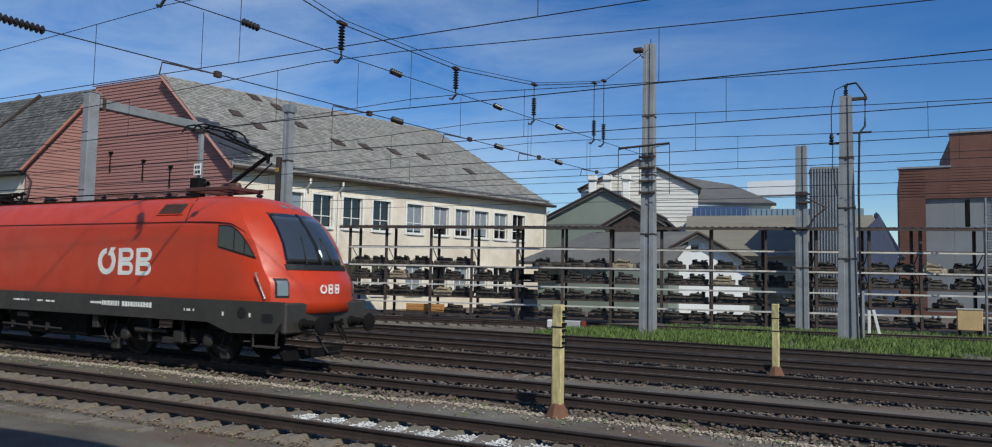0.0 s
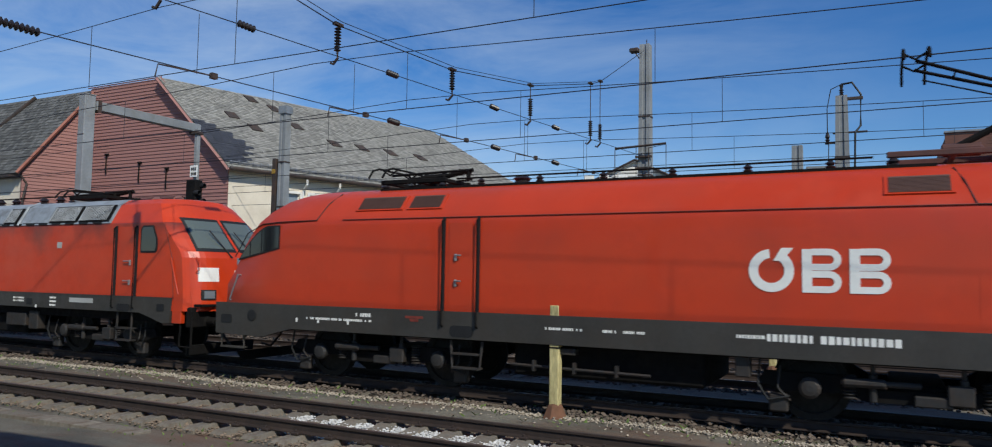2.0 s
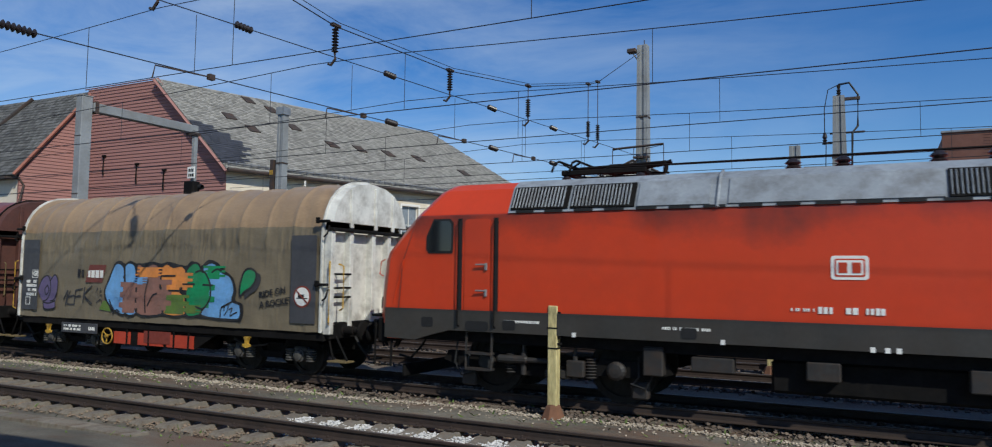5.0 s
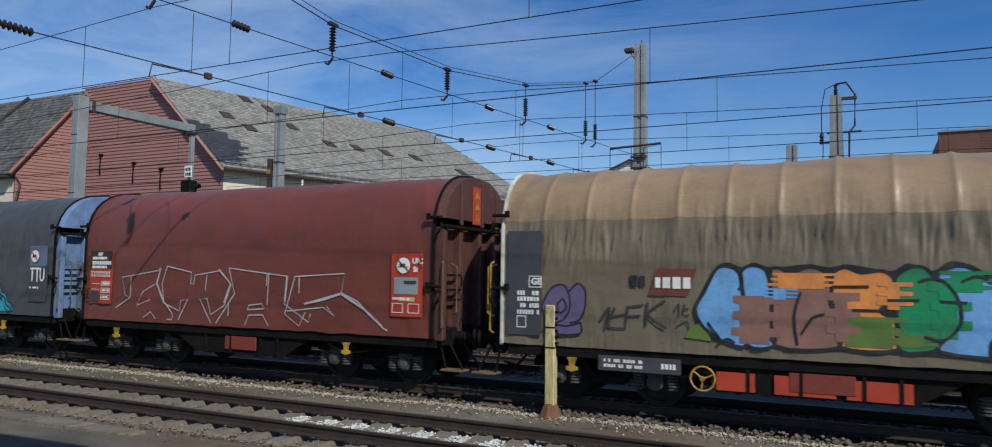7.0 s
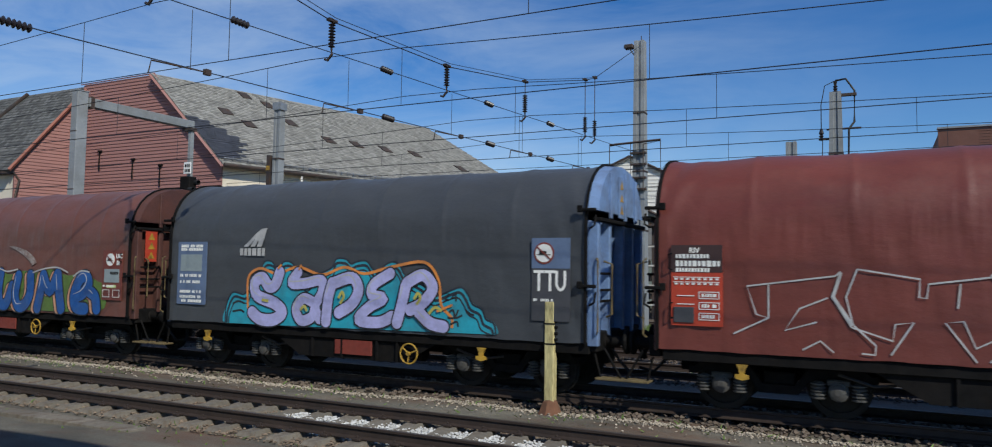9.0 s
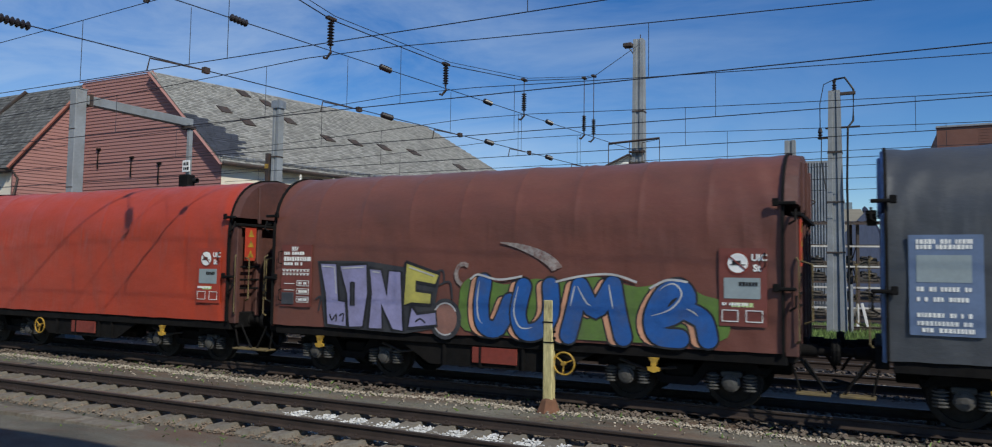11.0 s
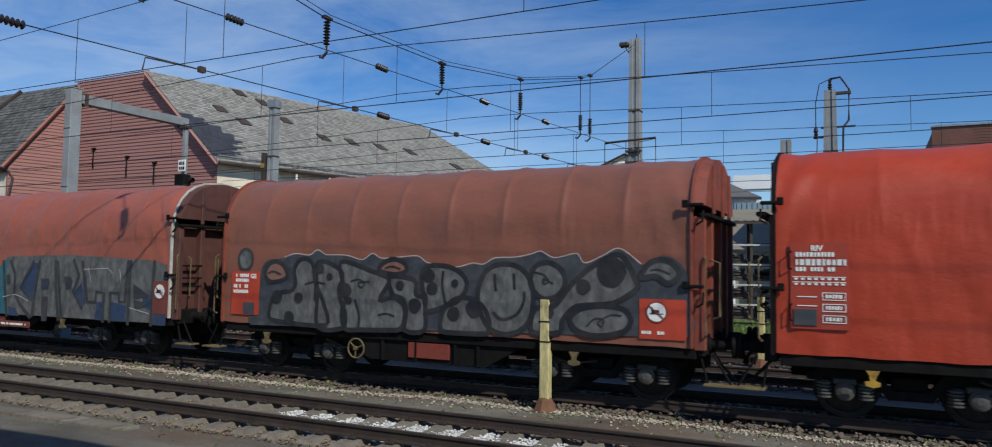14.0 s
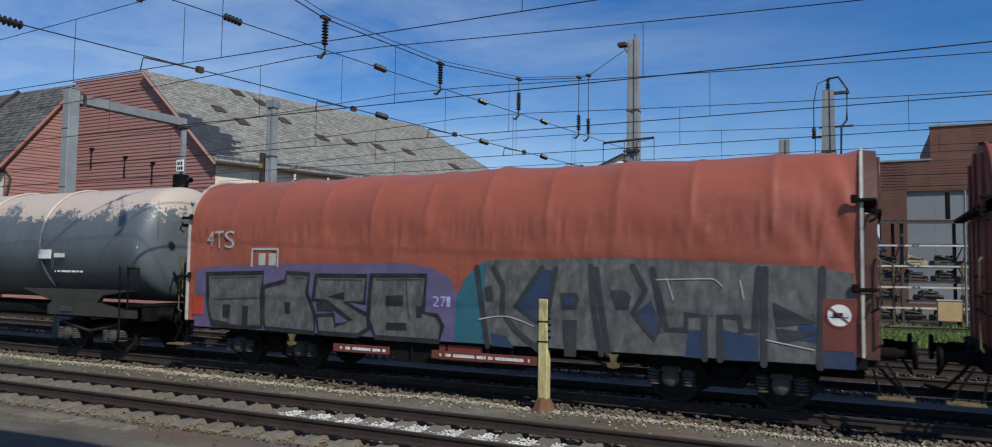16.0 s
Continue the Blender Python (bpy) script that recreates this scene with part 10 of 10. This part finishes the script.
for k, pts in enumerate(([(2.19, 1.88), (2.51, 1.89), (2.57, 1.77), (2.49, 1.60), (2.22, 1.59)], [(2.24, 1.40), (2.52, 1.41), (2.50, 0.75), (2.28, 0.75)], [(3.13, 1.96), (3.41, 1.95), (3.51, 1.85), (3.46, 1.63), (3.24, 1.63)], [(5.83, 1.82), (6.47, 1.52), (5.87, 1.44)], [(5.87, 1.41), (6.49, 1.36), (5.92, 1.16)], [(0.64, 1.94), (0.81, 2.00), (0.85, 1.70), (0.70, 1.69)])):
    part("letter_hole", outline(pts, 2.7), P_SMOKE, gr)
part("letter_fill", outline([(2.27, 1.81), (2.46, 1.81), (2.44, 1.67), (2.29, 1.67)], 3.1), P_NAVY, gr)
lines(gr, [[(3.94, 2.15), (4.88, 2.18), (5.05, 2.05)], [(0.53, 1.34), (1.11, 1.42), (1.68, 1.26)], [(5.72, 1.22), (6.43, 1.10)], [(4.12, 2.19), (4.24, 1.81)], [(5.32, 2.17), (5.38, 1.85)]], 0.01, 4.6, P_WHITE, "highlight")
part("tag", letters("271", [(-0.5, 1.55, -0.35, 1.75), (-0.32, 1.55, -0.2, 1.75), (-0.18, 1.55, -0.1, 1.75)], -0.005, 1.2), P_LILAC, gr)
part("tag", letters("4TS", [(-6.65, 2.75, -6.45, 3.1), (-6.4, 2.7, -6.15, 3.1), (-6.1, 2.7, -5.8, 3.1)], -0.005, 0.5), P_WHITE, wag_g, "small pale tag")
bm = stroke(bmesh.new(), [(-5.25, 2.3), (-5.25, 2.68), (-4.5, 2.68), (-4.5, 2.3)], 0.025, 1)
for x in (-5.05, -4.75):
    outline(rect(x, 2.32, x + 0.2, 2.58), 1, bm)
part("owner_emblem", bm, P_WHITE, wag_g, "faded pale framed emblem")
a = plate(wag_g, 6.55, 1.1, 7.02, 1.9, M_PLATE_BROWN, "brown plate with prohibition sign")
sign_ban(wag_g, 6.79, 1.65, 0.2)
plate(wag_g, -7.05, 1.15, -6.72, 1.6, M_PLATE_RED, "small orange plate")
for x0, x1 in ((-2.9, -1.5), (-0.5, 1.75)):
    q = part("sill_plate", B((((x0 + x1) / 2, -1.46, 0.62), (x1 - x0, 0.03, 0.16)), bevel=0.004), M_PLATE_BROWN, wag_g, "rust-red data strip under the sill")
    part("print", bars(bmesh.new(), x0 + 0.1, x1 - 0.1, 0.62, 0.06, -1.48, 7), M_WHITE, q)


# ---------- tank wagon at the end of the train ----------
tank = vehicle("tank_wagon", "grey tank wagon with peeling pale patches", "freight wagon", -139.0)
M_TANK = pbr("grey_blue_tank_paint", lin(96, 102, 108), 0.5, vary=0.12, size=1.2, dirt=lin(74, 78, 84), dirt_amount=0.5, dirt_size=0.9)


stain(M_TANK, lin(196, 178, 164), 2.9, 4.0)
TR, TZ, T0, T1 = 1.52, 2.85, -15.6, -0.05
bm = bmesh.new()
prof = []
for k in range(9):
    a = k / 8 * math.pi / 2
    prof.append((max(0.02, TR * math.sin(a) ** 0.7), T1 - 0.55 * (1 - math.cos(a))))
prof += [(TR, T1 - 0.7 - 0.75 * k) for k in range(20)]
prof += [(TR * 0.7, T0 + 0.2), (0.05, T0)]
lathe(bm, prof[::-1], 40, pose(0, 0, TZ, 0, 90, 0))
part("vessel", bm, M_TANK, tank, "long cylindrical vessel with domed end", smooth=True)
for x in (-4.2, -6.9, -9.6, -12.3):
    bm = bmesh.new()
    pts = [(x, TR * 1.015 * math.cos(radians(a)), TZ + TR * 1.015 * math.sin(radians(a))) for a in range(-50, 231, 10)]
    tube(bm, pts, 0.035, 4)
    part("band", bm, M_TANK, tank, "steel band round the vessel")
bm = bmesh.new()
slab(bm, [(-5.2, 1.62), (-0.6, 1.65), (-1.9, 1.5), (-2.1, 1.3), (-1.2, 1.15), (-0.7, 1.15), (-0.7, 0.95), (-4.1, 0.95), (-4.1, 1.2), (-3.9, 1.3)], 0.12, on_side(0, -1.2, 0))
part("saddle", bm, M_LOCO_GREY, tank, "grey cradle under the vessel")
bm = bmesh.new()
box(bm, (-7.6, -1.0, 1.05), (14.6, 0.14, 0.22), 0.02)
box(bm, (-7.6, 1.0, 1.05), (14.6, 0.14, 0.22), 0.02)
box(bm, (-7.6, 0, 0.95), (14.6, 0.6, 0.3), 0.02)
box(bm, (-0.35, 0, 1.05), (0.2, 2.6, 0.34), 0.02)
part("underframe", bm, M_UNDER, tank)
part("platform", B(((-0.65, 0, 1.27), (0.7, 2.6, 0.05))), M_UNDER, tank)
bm = T([(-1.2, -1.35, 1.2), (-1.2, -1.38, 2.3), (-1.05, -1.38, 2.4), (-0.9, -1.38, 2.3), (-0.9, -1.35, 1.2)], [(-0.9, -1.38, 2.2), (-0.5, -1.38, 2.2), (-0.48, -1.38, 1.7), (-0.9, -1.38, 1.65)], r=0.022)
part("grab_rail", bm, M_UNDER, tank, "dark bent grab rail")
part("step", T([(-1.2, -1.35, 1.2), (-1.1, -1.4, 0.45), (-0.5, -1.4, 0.45)], r=0.025), M_UNDER, tank)
part("white_label", B(((-4.0, -1.53, 2.55), (0.5, 0.02, 0.24))), M_WHITE, tank, "white torn label")
bm = bars(bmesh.new(), -3.6, -3.1, 2.52, 0.12, -1.535, 5)
bars(bm, -1.2, -0.5, 2.75, 0.1, -1.48, 6)
bars(bm, -3.7, -2.5, 2.1, 0.05, -1.47, 7)
part("lettering", bm, M_WHITE, tank)
part("data_plate", B(((-3.3, -1.34, 1.12), (0.4, 0.03, 0.14))), M_PLATE_DARK, tank)
part("top_bracket", B(((-1.2, -0.4, 4.2), (0.7, 0.25, 0.06)), bevel=0.01), M_UNDER, tank)
buffers(tank, -0.25, 1)
for x in (-2.6, -12.6):
    freight_bogie(tank, x)
bm = T([(-3.7, -1.1, 0.75), (-3.0, -1.12, 0.62), (-2.6, -1.12, 0.55), (-2.2, -1.12, 0.62), (-1.5, -1.1, 0.75)], r=0.04)
part("leaf_spring", bm, M_IRON, tank, "curved bogie spring")


# ---------- motion ----------
def motions():
    for v, x0 in MOVING:
        walk(v, [(t, pose(x0 + s, TRACK_Y, 0)) for t, s in RUN])
    steps = [2 / 30 * k for k in range(241)]
    for ob, x, r in WHEELS:
        walk(ob, [(t, pose(x, 0, r, 0, 0, 0) @ Matrix.Rotation(run_at(t) / r, 4, "Y")) for t in steps])


motions()
